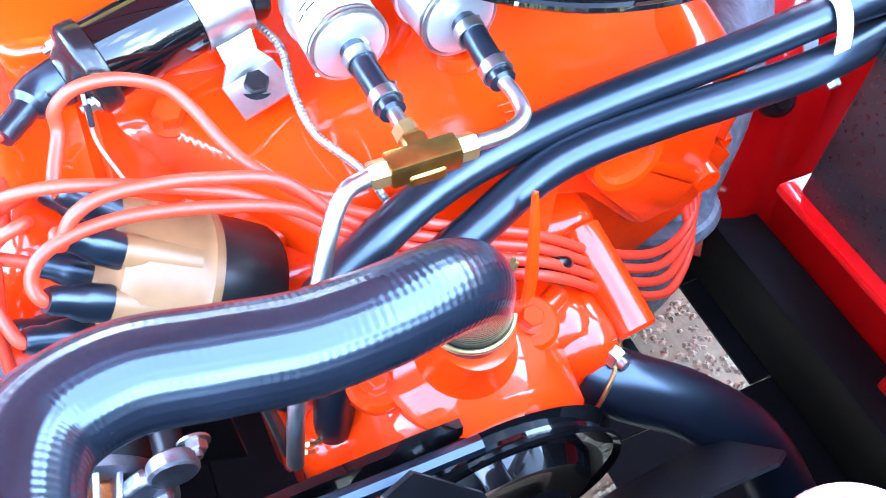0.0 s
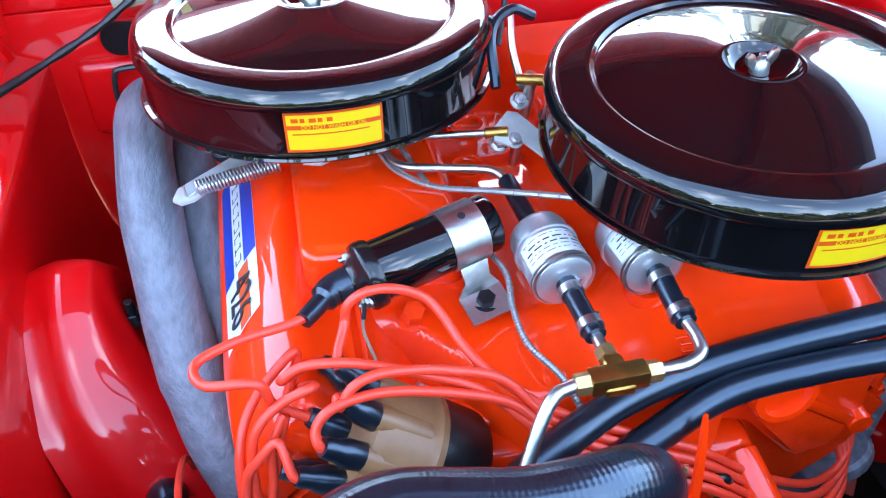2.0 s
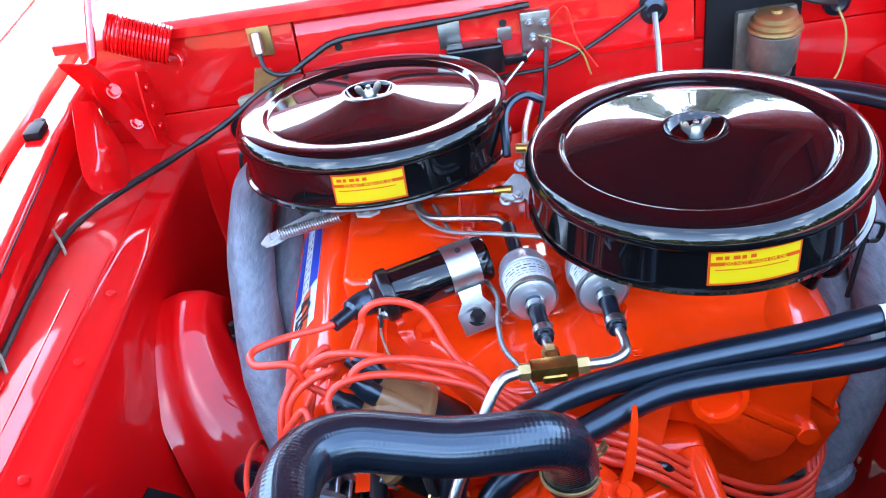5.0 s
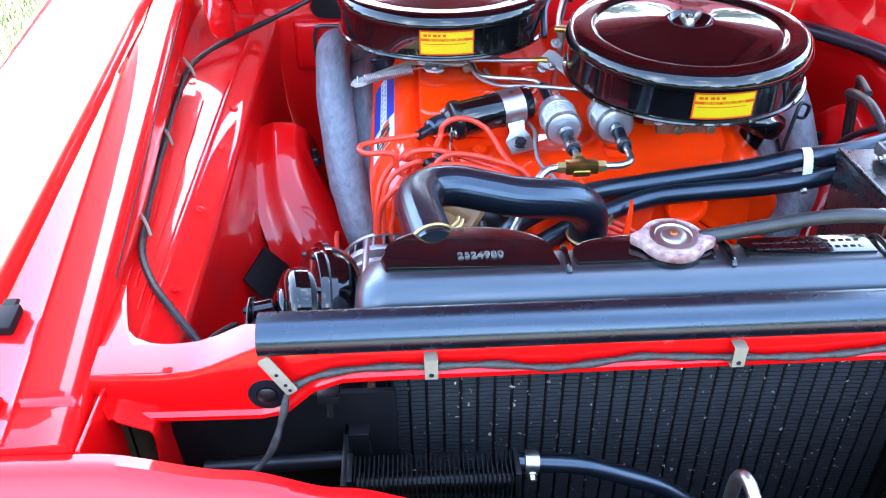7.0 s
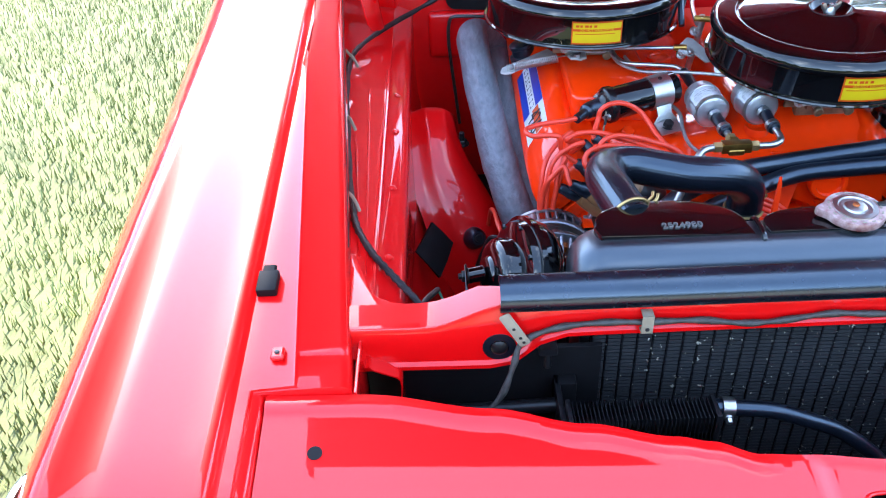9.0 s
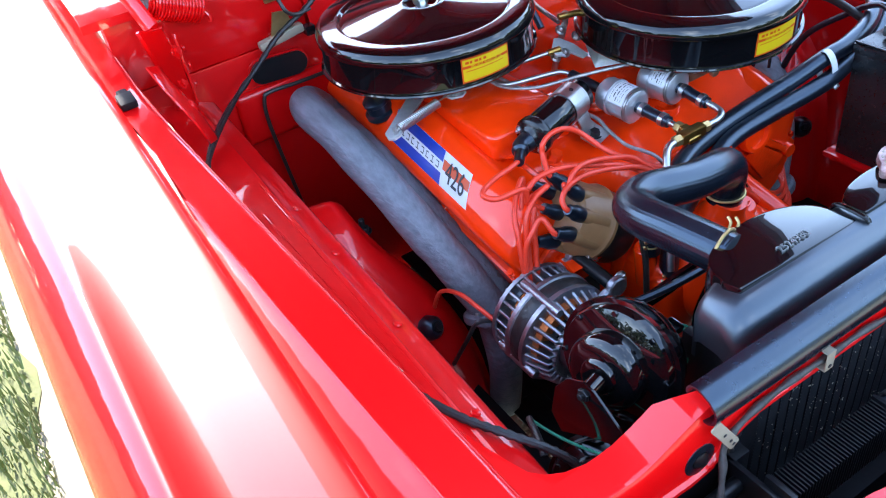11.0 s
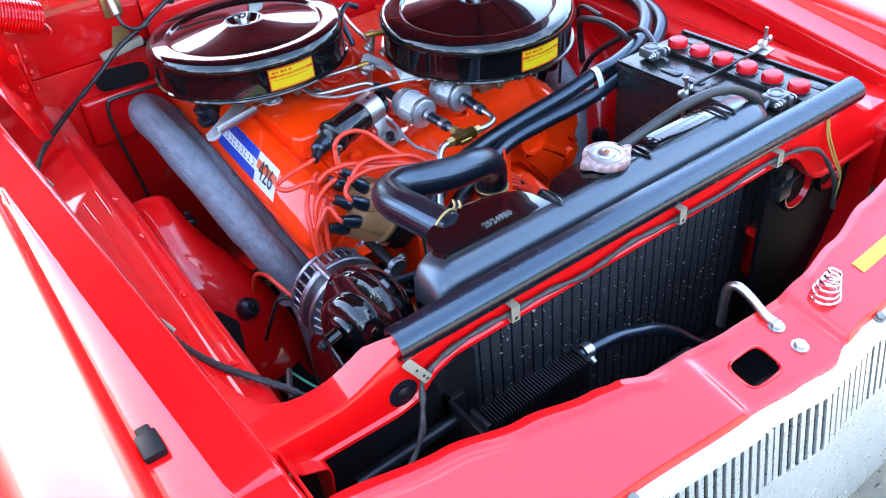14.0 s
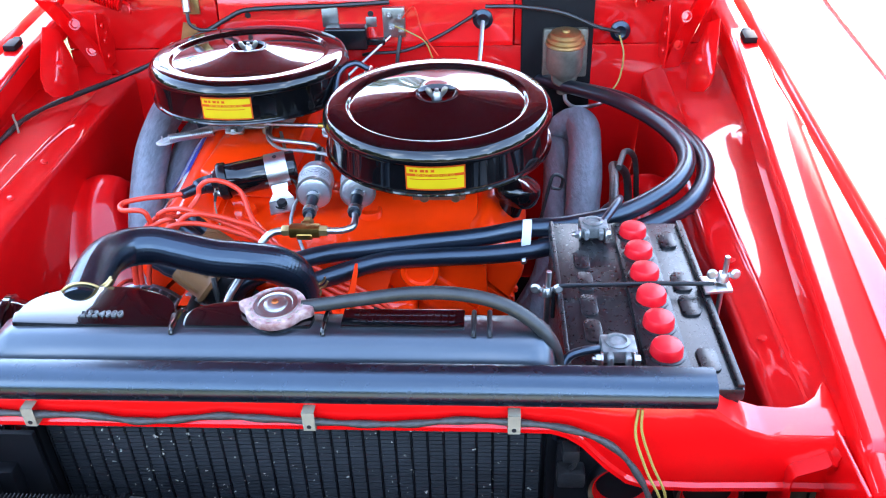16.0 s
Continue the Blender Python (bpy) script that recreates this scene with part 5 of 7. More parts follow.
b = tube([end + d * 0.016, end, end.lerp(bt, 0.55), bt], lambda t: 0.0155 - 0.0065 * t if t < 0.55 else 0.0095 - 0.002 * t, seg=18, per=6)
part("boot", b, RUBBER, coil, "black rubber boot")
side = d.cross(Vector((0, 0, 1))).normalized()
for k in (-1, 1):
    p = A + d * -0.001 + side * (0.019 * k) + Vector((0, 0, 0.010 * -k))
    part("terminal", hexnut(p, -d, 0.005, 0.006, stud=0.004), STEEL, coil)
c = A + d * 0.094
b = lathe([(0.0268, -0.017), (0.0282, -0.017), (0.0282, 0.017), (0.0268, 0.017)], c, d, 40)
strap = part("strap", b, STEEL, coil, "brushed aluminium coil strap")
fwd = Vector((side.x, side.y, 0)).normalized()
if fwd.y > 0:
    fwd = -fwd
part("strap_foot", sheet([[c + d * x + fwd * 0.024 + Vector((0, 0, -0.014)) for x in (-0.013, 0.013)], [c + d * x + fwd * 0.030 + Vector((0, 0, -0.026)) for x in (-0.012, 0.012)],
                          [c + d * x + fwd * 0.034 + Vector((0, 0, -0.038)) for x in (-0.02, 0.02)], [c + d * x + fwd * 0.062 + Vector((0, 0, -0.046)) for x in (-0.02, 0.02)]], 0.0025), STEEL, strap)
part("strap_bolt", hexnut(c + fwd * 0.046 + Vector((0, 0, -0.040)), (0, -0.25, 1), 0.0085, 0.008), SATIN, strap)
part("strap_hole", lathe([(0, 0), (0.0035, 0), (0.0035, 0.0008), (0, 0.0008)], c + Vector((0, -0.008, 0.0268)), (0, -0.28, 1), 12), INK, strap)
wire = thing("coil_lead", (-0.2, 0.46, 0.76), "thin cream and black coil lead", "wire")
p = A + side * (0.019 if side.y < 0 else -0.019) - d * 0.006
part("lead", tube([p, p + Vector((-0.002, -0.006, -0.015)), p + Vector((-0.003, -0.008, -0.035)), p + Vector((0.004, -0.02, -0.06))], 0.0014, seg=6), CREAM, wire)
part("lug", rod(p + Vector((0, -0.003, -0.006)), p + Vector((-0.002, -0.007, -0.02)), 0.0022, 8), INK, wire)

D0 = Vector((-0.195, 0.418, 0.694))
dv = Vector((-0.78, 0.10, 0.61)).normalized()
dist = thing("distributor", (-0.12, 0.43, 0.65), "tan bakelite distributor cap with black plug boots", "distributor")
b = lathe([(0, -0.09), (0.02, -0.09), (0.024, -0.055), (0.050, -0.048), (0.053, -0.042), (0.053, 0.0), (0, 0.0)], D0, dv, 36)
part("body", b, SATIN, dist)
b = lathe([(0.052, -0.002), (0.0565, 0.0), (0.057, 0.006), (0.053, 0.011), (0.051, 0.045), (0.045, 0.056), (0.034, 0.060), (0.012, 0.062), (0, 0.062)], D0, dv, 48)
fm = Matrix.Translation(D0) @ axis_frame(dv) @ Matrix.Scale(1.12, 4)
towers = []
for k in range(8):
    a = 2 * math.pi * (k + 0.5) / 8
    q = Vector((0.036 * math.cos(a), 0.036 * math.sin(a), 0.012))
    towers.append((fm @ q, fm.to_3x3() @ Vector((0, 0, 1))))
dcap = part("cap", b, TAN, dist)
for q, a in towers:
    part("tower", lathe([(0.0138, 0), (0.0128, 0.03), (0.0100, 0.054), (0, 0.054)], q, a, 16), TAN, dcap)
TOWER = []
for k in range(9):
    a = 2 * math.pi * (k + 0.5) / 8
    r = 0.036 if k < 8 else 0.0
    q = fm @ Vector((r * math.cos(a), r * math.sin(a), 0.054))
    out = (fm.to_3x3() @ Vector((r * math.cos(a) * 6, r * math.sin(a) * 6, 1))).normalized()
    b = lathe([(0.0112, -0.004), (0.0115, 0.012), (0.010, 0.018), (0.0085, 0.022), (0.0085, 0.030), (0.007, 0.034), (0, 0.034)], q, out, 16)
    part("boot", b, RUBBER, dist, "black rubber plug-wire boot")
    TOWER.append((q + out * 0.030, out))
for k in (0.9, 3.9):
    q = fm @ Vector((0.049 * math.cos(k), 0.049 * math.sin(k), -0.01))
    part("cap_clip", rod(q, q + dv * 0.022, 0.004, 8), STEEL, dist)

def plug_wire(pts, label):
    w = thing("plug_wire", pts[-1], label, "plug wire", "red plug wires")
    part("jacket", tube(pts, 0.0040, per=8, seg=10), WIRE, w)
    return w


RIGHT = [[(-0.229, 0.462, 0.778), (-0.231, 0.472, 0.80), (-0.227, 0.476, 0.815), (-0.212, 0.477, 0.825), (-0.19, 0.476, 0.825), (-0.167, 0.475, 0.812), (-0.155, 0.464, 0.80), (-0.143, 0.442, 0.785), (-0.125, 0.418, 0.773)],
         [(-0.245, 0.398, 0.778), (-0.244, 0.402, 0.786), (-0.233, 0.406, 0.80), (-0.215, 0.41, 0.805), (-0.188, 0.413, 0.80), (-0.159, 0.415, 0.79), (-0.119, 0.41, 0.775)],
         [(-0.266, 0.388, 0.772), (-0.263, 0.391, 0.78), (-0.252, 0.397, 0.79), (-0.229, 0.402, 0.793), (-0.201, 0.404, 0.79), (-0.161, 0.402, 0.78), (-0.119, 0.395, 0.766)],
         [(-0.291, 0.437, 0.775), (-0.284, 0.438, 0.785), (-0.269, 0.439, 0.795), (-0.242, 0.433, 0.80), (-0.216, 0.429, 0.795), (-0.178, 0.42, 0.785), (-0.135, 0.406, 0.770)]]
LEFT = [[(-0.237, 0.427, 0.780), (-0.26, 0.427, 0.785), (-0.284, 0.422, 0.78), (-0.305, 0.415, 0.765), (-0.314, 0.408, 0.74)],
        [(-0.248, 0.474, 0.775), (-0.271, 0.468, 0.780), (-0.294, 0.452, 0.775), (-0.314, 0.432, 0.760), (-0.324, 0.412, 0.735)],
        [(-0.276, 0.403, 0.765), (-0.292, 0.401, 0.76), (-0.309, 0.400, 0.745), (-0.321, 0.400, 0.725)],
        [(-0.269, 0.430, 0.770), (-0.286, 0.424, 0.762), (-0.299, 0.412, 0.74), (-0.302, 0.404, 0.715)]]
free = list(range(8))


def nearest_tower(q):
    k = min(free, key=lambda n: (TOWER[n][0] - Vector(q)).length)
    free.remove(k)
    return TOWER[k]


for j, line in enumerate(RIGHT):
    p, o = nearest_tower(line[0])
    pts = [p - o * 0.008, p + o * 0.006] + line[1:]
    pts += [(-0.085, 0.392 - 0.006 * j, 0.752 - 0.006 * j), (-0.02, 0.376 - 0.008 * j, 0.722 - 0.006 * j), (0.04, 0.368 - 0.009 * j, 0.692 - 0.005 * j), (0.10, 0.372 - 0.009 * j, 0.636 - 0.006 * j), (0.165, 0.378 - 0.010 * j, 0.592 - 0.006 * j),
            (0.218, 0.400 - 0.005 * j, 0.568 - 0.004 * j), (0.248 - 0.006 * j, 0.425 - 0.006 * j, 0.575 - 0.004 * j), (0.25 - 0.006 * j, 0.445, 0.605), (0.235, 0.46, 0.62)]
    plug_wire(pts, "red silicone plug wire arching over the coil" if j == 0 else "red silicone plug wire running from the distributor")
for j, line in enumerate(LEFT):
    p, o = nearest_tower(line[0])
    x = line[-1][0]
    plug_wire([p - o * 0.008, p + o * 0.006] + line[1:] + [(x - 0.004, 0.398, 0.68), (x - 0.002 + 0.004 * j, 0.396, 0.62), (-0.312 + 0.006 * j, 0.41, 0.55), (-0.30, 0.46, 0.50)], "red silicone plug wire running from the distributor")
p, o = TOWER[8]
plug_wire([p - o * 0.006, p + o * 0.02 + Vector((-0.01, 0.0, 0.008)), (-0.300, 0.425, 0.800), (-0.338, 0.435, 0.797), (-0.345, 0.458, 0.797), (-0.315, 0.476, 0.796), (-0.275, 0.485, 0.796), (-0.255, 0.492, 0.797)], "red silicone lead from coil to distributor")


# ---- fuel filters and lines ----
tee = thing("fuel_tee", (-0.044, 0.373, 0.785), "brass fuel tee with zinc line nuts", "fitting")
b = box((-0.066, 0.366, 0.790), (-0.022, 0.382, 0.806), 0.002)
box((-0.052, 0.378, 0.791), (-0.036, 0.392, 0.805), 0.002, 1, b)
box((-0.056, 0.3645, 0.787), (-0.032, 0.374, 0.797), 0.002, 1, b)
part("tee_body", b, BRASS, tee)
for a, c in (((-0.066, 0.374, 0.798), (-1, 0, 0)), ((-0.022, 0.374, 0.798), (1, 0, 0)), ((-0.044, 0.392, 0.798), (0, 1, 0))):
    part("line_nut", hexnut(a, c, 0.0085, 0.011, washer=False), GOLD, tee)


def fuel_filter(back, front, hose_end):
    back, front, hose_end = Vector(back), Vector(front), Vector(hose_end)
    d = (front - back).normalized()
    n = (front - back).length
    f = thing("fuel_filter", (back + front) / 2 - Vector((0, 0, 0.03)), "silver metal canister fuel filter with a printed label", "fuel filter", "fuel filters")
    b = lathe([(0, 0), (0.010, 0), (0.020, 0.003), (0.0245, 0.007), (0.0262, 0.012), (0.0262, n * 0.36), (0.0285, n * 0.37), (0.0285, n * 0.42), (0.0268, n * 0.43), (0.0268, n - 0.010), (0.0245, n - 0.003), (0.02, n - 0.0005), (0.010, n), (0, n)], back, d, 40)
    part("canister", b, CANISTER, f)
    m = Matrix.Translation(back) @ axis_frame(d)
    up = m.to_3x3().inverted() @ Vector((0, -0.2, 1))
    a0 = math.atan2(up.y, up.x)
    def wrap(r, w0, w1, z0, z1):
        return sheet([[m @ Vector((r * math.cos(a0 + q), r * math.sin(a0 + q), z)) for q in [w0 + (w1 - w0) * i / 12 for i in range(13)]] for z in (z0, z1)])

    label = part("label", wrap(0.0271, -1.25, 1.25, n * 0.47, n * 0.86), WHITE, f, "white printed label")
    for k, z in enumerate((0.51, 0.58, 0.65, 0.72, 0.78)):
        q = -1.1
        while q < 0.95:
            w = 0.08 + 0.07 * ((7 * k + int(q * 20)) % 4)
            part("letter_bar", wrap(0.0274, q, min(q + w, 1.1), n * z, n * (z + (0.022 if k in (1, 2) else 0.010))), INK, label)
            q += w + 0.09
    for z in (0.88, 0.93):
        part("rim_ring", lathe([(0.0255, n * z - 0.0012), (0.0276, n * z - 0.0008), (0.0276, n * z + 0.0008), (0.0255, n * z + 0.0012)], back, d, 40), STEEL, f)
    part("outlet_hose", tube([front - d * 0.002, front + d * 0.012, front.lerp(hose_end, 0.6), hose_end], 0.0088, seg=14), RUBBER, f, "short black fuel hose")
    for t in (0.18, 0.82):
        c = front.lerp(hose_end, t)
        dd = (hose_end - front).normalized()
        b = lathe([(0.0092, -0.004), (0.0105, -0.004), (0.0105, 0.004), (0.0092, 0.004)], c, dd, 20)
        box((-0.004, 0.008, -0.004), (0.004, 0.015, 0.004), 0.001, 1, b, Matrix.Translation(c) @ Euler((0, 0, radians(-35))).to_matrix().to_4x4())
        part("hose_clamp", b, STEEL, f)
    return f


f1 = fuel_filter((-0.056, 0.545, 0.806), (-0.050, 0.474, 0.803), (-0.046, 0.415, 0.800))
part("inlet_hose", tube([(-0.056, 0.543, 0.806), (-0.058, 0.565, 0.808), (-0.062, 0.612, 0.812)], 0.0085, seg=14), RUBBER, f1)
fuel_filter((0.014, 0.53, 0.811), (0.021, 0.462, 0.811), (0.023, 0.408, 0.806))
ln = thing("fuel_line", (-0.044, 0.38, 0.79), "bent bright steel fuel line", "fuel line", "fuel lines")
part("pipe", tube([(-0.046, 0.425, 0.800), (-0.045, 0.40, 0.799), (-0.044, 0.392, 0.798)], 0.0050, seg=12), STEEL, ln)
ln = thing("fuel_line", (0.0, 0.38, 0.79), "bent bright steel fuel line", "fuel line", "fuel lines")
part("pipe", tube([(0.023, 0.412, 0.806), (0.026, 0.396, 0.803), (0.024, 0.382, 0.800), (0.010, 0.375, 0.798), (-0.012, 0.374, 0.798)], 0.0050, seg=12), STEEL, ln)
ln = thing("fuel_line", (-0.13, 0.32, 0.70), "bent bright steel fuel line", "fuel line", "fuel lines")
part("pipe", tube([(-0.076, 0.374, 0.798), (-0.092, 0.370, 0.796), (-0.106, 0.358, 0.785), (-0.128, 0.330, 0.755), (-0.152, 0.300, 0.72), (-0.165, 0.285, 0.67)], 0.0055, seg=12), STEEL, ln)
ln = thing("fuel_line", (-0.1, 0.64, 0.80), "bent bright steel fuel line", "fuel line", "fuel lines")
part("pipe", tube([(-0.062, 0.610, 0.812), (-0.068, 0.622, 0.815), (-0.080, 0.630, 0.816), (-0.115, 0.642, 0.815), (-0.150, 0.655, 0.814), (-0.163, 0.672, 0.815), (-0.168, 0.70, 0.818)], 0.0042, seg=10), STEEL, ln)
cb = thing("choke_cable", (-0.05, 0.55, 0.82), "ribbed steel cable sheath", "cable", "steel cables")
part("sheath", tube([(-0.172, 0.685, 0.818), (-0.160, 0.655, 0.812), (-0.130, 0.615, 0.815), (-0.080, 0.575, 0.829), (-0.03, 0.545, 0.836), (0.02, 0.52, 0.838)], 0.0029, per=40, seg=8, ripple=(0.10, 2000)), SHEATH, cb)
cb = thing("heat_tube", (-0.1, 0.48, 0.76), "ribbed steel cable sheath", "cable", "steel cables")
part("sheath", tube([(-0.148, 0.69, 0.812), (-0.128, 0.635, 0.797), (-0.10, 0.56, 0.785), (-0.086, 0.525, 0.778), (-0.089, 0.49, 0.769), (-0.086, 0.455, 0.760), (-0.066, 0.42, 0.75), (-0.05, 0.39, 0.72)], 0.0029, per=40, seg=8, ripple=(0.10, 2000)), SHEATH, cb)

# ---- hoses ----
uh = thing("upper_radiator_hose", (-0.045, 0.312, 0.73), "thick black woven rubber radiator hose", "hose")
UH = [(-0.2505, 0.124, 0.8435), (-0.254, 0.14, 0.845), (-0.263, 0.19, 0.846), (-0.266, 0.232, 0.842), (-0.254, 0.266, 0.835), (-0.222, 0.280, 0.830), (-0.182, 0.278, 0.822), (-0.145, 0.276, 0.814), (-0.105, 0.280, 0.807), (-0.070, 0.290, 0.795), (-0.049, 0.300, 0.774), (-0.043, 0.306, 0.748), (-0.043, 0.307, 0.722)]
part("hose", tube(UH, 0.0255, seg=32, per=10), WOVEN, uh)


def wire_clamp(c, axis, r, parent, tail):
    c, a = Vector(c), Vector(axis).normalized()
    m = Matrix.Translation(c) @ axis_frame(a)
    pts = [m @ Vector((r * math.cos(t), r * math.sin(t), 0.0)) for k, t in enumerate(2 * math.pi * i / 28 for i in range(27))]
    b = tube(pts, 0.0018, per=2, seg=8)
    tail = Vector(tail)
    tube([c + tail * 0.9 * r, c + tail * (r + 0.010), c + tail * (r + 0.016) + a * 0.006], 0.0018, seg=8, bm=b)
    tube([c + tail * 0.9 * r + a * 0.006, c + tail * (r + 0.008) + a * 0.008, c + tail * (r + 0.013) + a * 0.014], 0.0018, seg=8, bm=b)
    part("wire_clamp", b, GOLD, parent, "gold-plated spring wire clamp")


wire_clamp((-0.2515, 0.132, 0.8445), (-0.25, 1, 0.05), 0.0268, uh, (0.8, 0.2, 0.5))
wire_clamp((-0.043, 0.3065, 0.733), (0, 0, 1), 0.0268, uh, (0.85, 0.3, 0.2))
HA = [(-0.155, 0.334, 0.668), (-0.154, 0.334, 0.695), (-0.142, 0.340, 0.722), (-0.10, 0.360, 0.738), (-0.03, 0.392, 0.745), (0.05, 0.412, 0.745), (0.13, 0.416, 0.753), (0.21, 0.410, 0.767), (0.273, 0.403, 0.785), (0.335, 0.402, 0.792), (0.42, 0.425, 0.802), (0.50, 0.49, 0.815), (0.532, 0.58, 0.822), (0.512, 0.70, 0.82), (0.455, 0.83, 0.812), (0.38, 0.93, 0.80), (0.32, 1.004, 0.79)]
HB = [(-0.134, 0.318, 0.600), (-0.132, 0.319, 0.64), (-0.124, 0.324, 0.675), (-0.10, 0.335, 0.700), (-0.06, 0.350, 0.714), (-0.01, 0.368, 0.724), (0.06, 0.390, 0.735), (0.14, 0.392, 0.742), (0.21, 0.386, 0.750), (0.273, 0.382, 0.760), (0.335, 0.392, 0.768), (0.43, 0.412, 0.776), (0.522, 0.465, 0.797), (0.564, 0.58, 0.805), (0.545, 0.715, 0.803), (0.485, 0.85, 0.80), (0.41, 0.955, 0.785), (0.365, 1.004, 0.775)]
hose_a = thing("heater_hose", HA[0], "long black rubber heater hose", "hose", "heater hoses")
part("hose", tube(HA, 0.0138, seg=20), RUBBER, hose_a)
hose_b = thing("heater_hose", HB[0], "long black rubber heater hose", "hose", "heater hoses")
part("hose", tube(HB, 0.0138, seg=20), RUBBER, hose_b)
for p, h in (((-0.155, 0.334, 0.684), hose_a), ((-0.133, 0.3185, 0.620), hose_b)):
    wire_clamp(p, (0.03, 0.02, 1), 0.0136, h, (-0.8, -0.4, 0.2))
clip = thing("hose_strap", (0.273, 0.392, 0.765), "white metal strap holding two hoses together", "strap")
pts = []
for i in range(41):
    a = 2 * math.pi * i / 40
    pts.append((0.273 + 0.002 * math.sin(a), 0.3925 + 0.0148 * math.cos(a) + 0.010 * math.sin(a), 0.7725 + 0.028 * math.sin(a) - 0.004 * math.cos(a)))
b = bmesh.new()
rows = [[Vector(p) + Vector((w, 0, 0)) for p in pts] for w in (-0.0065, 0.0065)]
part("band", sheet(rows, 0.0012), WHITE, clip)
part("screw", hexnut((0.270, 0.372, 0.752), (0, -0.8, -0.4), 0.005, 0.006), STEEL, clip)
lh = thing("lower_radiator_hose", (0.09, 0.25, 0.60), "large black lower radiator hose", "hose")
part("hose", tube([(0.058, 0.305, 0.592), (0.085, 0.280, 0.586), (0.13, 0.255, 0.565), (0.18, 0.22, 0.52), (0.21, 0.16, 0.45), (0.22, 0.12, 0.40)], 0.027, seg=24), RUBBER, lh)
wire_clamp((0.070, 0.293, 0.589), (0.6, -0.6, -0.15), 0.0285, lh, (0.3, 0.5, 0.8))

# ---- alternator ----
AC = Vector((-0.317, 0.347, 0.613))
alt = thing("alternator", AC - Vector((0, 0, 0.08)), "cast aluminium alternator with finned ends and copper windings", "alternator")
part("stator", lathe([(0.066, -0.010), (0.0745, -0.010), (0.0755, -0.007), (0.0755, 0.007), (0.0745, 0.010), (0.066, 0.010)], AC, (0, 1, 0), 56), TAPE, alt, "dark laminated stator ring")
for s, r0 in ((-1, 0.073), (1, 0.073)):
    b = lathe([(0.074, s * 0.010), (0.0765, s * 0.012), (0.0765, s * 0.019), (0.0735, s * 0.021), (0.062, s * 0.021), (0.062, s * 0.010)], AC, (0, 1, 0), 56)
    if s > 0:
        lathe([(0.070, s * 0.046), (0.074, s * 0.046), (0.0745, s * 0.052), (0.066, s * 0.056), (0.05, s * 0.057), (0.05, s * 0.052), (0.066, s * 0.050)], AC, (0, 1, 0), 56, b)
    half = part("end_ring", b, ALU, alt)
    b = lathe([(0.0, s * 0.062), (0.028, s * 0.062), (0.033, s * 0.058), (0.036, s * 0.050), (0.048, s * 0.056), (0.050, s * 0.052), (0.048, s * 0.046), (0.030, s * 0.044), (0, s * 0.044)], AC, (0, 1, 0), 48)
    part("end_hub", b, ALU, half)
    for k in range(30):
        a = 2 * math.pi * k / 30
        m = Matrix.Translation(AC) @ Euler((0, a, 0)).to_matrix().to_4x4()
        b = box((-0.0022, min(s * 0.020, s * 0.056), 0.044), (0.0022, max(s * 0.020, s * 0.056), 0.0725), 0.0012, 1)
        for v in b.verts:
            if v.co.y < -0.045 and v.co.z > 0.06:
                v.co.z -= 0.012
        b.transform(m)
        part("cooling_fin", b, ALU, half)
part("winding", lathe([(0.050, -0.036), (0.062, -0.034), (0.064, -0.024), (0.060, -0.018), (0.060, 0.018), (0.064, 0.024), (0.062, 0.034), (0.050, 0.036)], AC, (0, 1, 0), 40), COPPER, alt, "copper windings behind the fins")
part("rotor", lathe([(0, -0.05), (0.05, -0.045), (0.05, 0.045), (0, 0.05)], AC, (0, 1, 0), 32), FLATBLACK, alt)
part("pulley", lathe([(0, -0.10), (0.02, -0.10), (0.036, -0.098), (0.038, -0.094), (0.028, -0.086), (0.038, -0.078), (0.036, -0.074), (0.02, -0.070), (0.012, -0.06), (0, -0.06)], AC, (0, 1, 0), 40), SATIN, alt, "black belt pulley")
for y in (-0.030, 0.058):
    c = AC + Vector((0.083, y, 0.047))
    b = lathe([(0.0, -0.006), (0.014, -0.006), (0.016, -0.004), (0.016, 0.004), (0.014, 0.006), (0, 0.006)], c, (0, 1, 0), 20)
    box((-0.013, -0.006, 0.050), (0.013, 0.006, 0.084), 0.003, 1, b, Matrix.Translation(AC + Vector((0, y, 0))) @ Euler((0, radians(60), 0)).to_matrix().to_4x4())
    part("pivot_ear", b, ALU, alt)
b = rod(AC + Vector((0.083, -0.035, 0.044)), AC + Vector((0.083, 0.10, 0.052)), 0.010, 18)
part("mount_bolt", b, SATIN, alt, "long black mounting sleeve")
part("adjust_bolt", hexnut(AC + Vector((0.098, -0.020, 0.048)), (0, -1, 0), 0.008, 0.007, stud=0.004), STEEL, alt)
for k in (0.3, 1.9, 3.4, 5.0):
    part("through_bolt", lathe([(0, -0.040), (0.006, -0.040), (0.007, -0.036), (0.007, 0.036), (0.006, 0.04), (0, 0.04)], AC + Vector((0.0715 * math.cos(k), 0, 0.0715 * math.sin(k))), (0, 1, 0), 12), ALU, alt)
part("mount_bracket", sheet([[(-0.27, 0.40, 0.60), (-0.27, 0.40, 0.50)], [(-0.20, 0.39, 0.62), (-0.20, 0.39, 0.48)]], 0.006), SATIN, alt)
w = thing("alternator_wire", AC + Vector((-0.05, 0.08, -0.02)), "red and black wires behind the alternator", "wire")
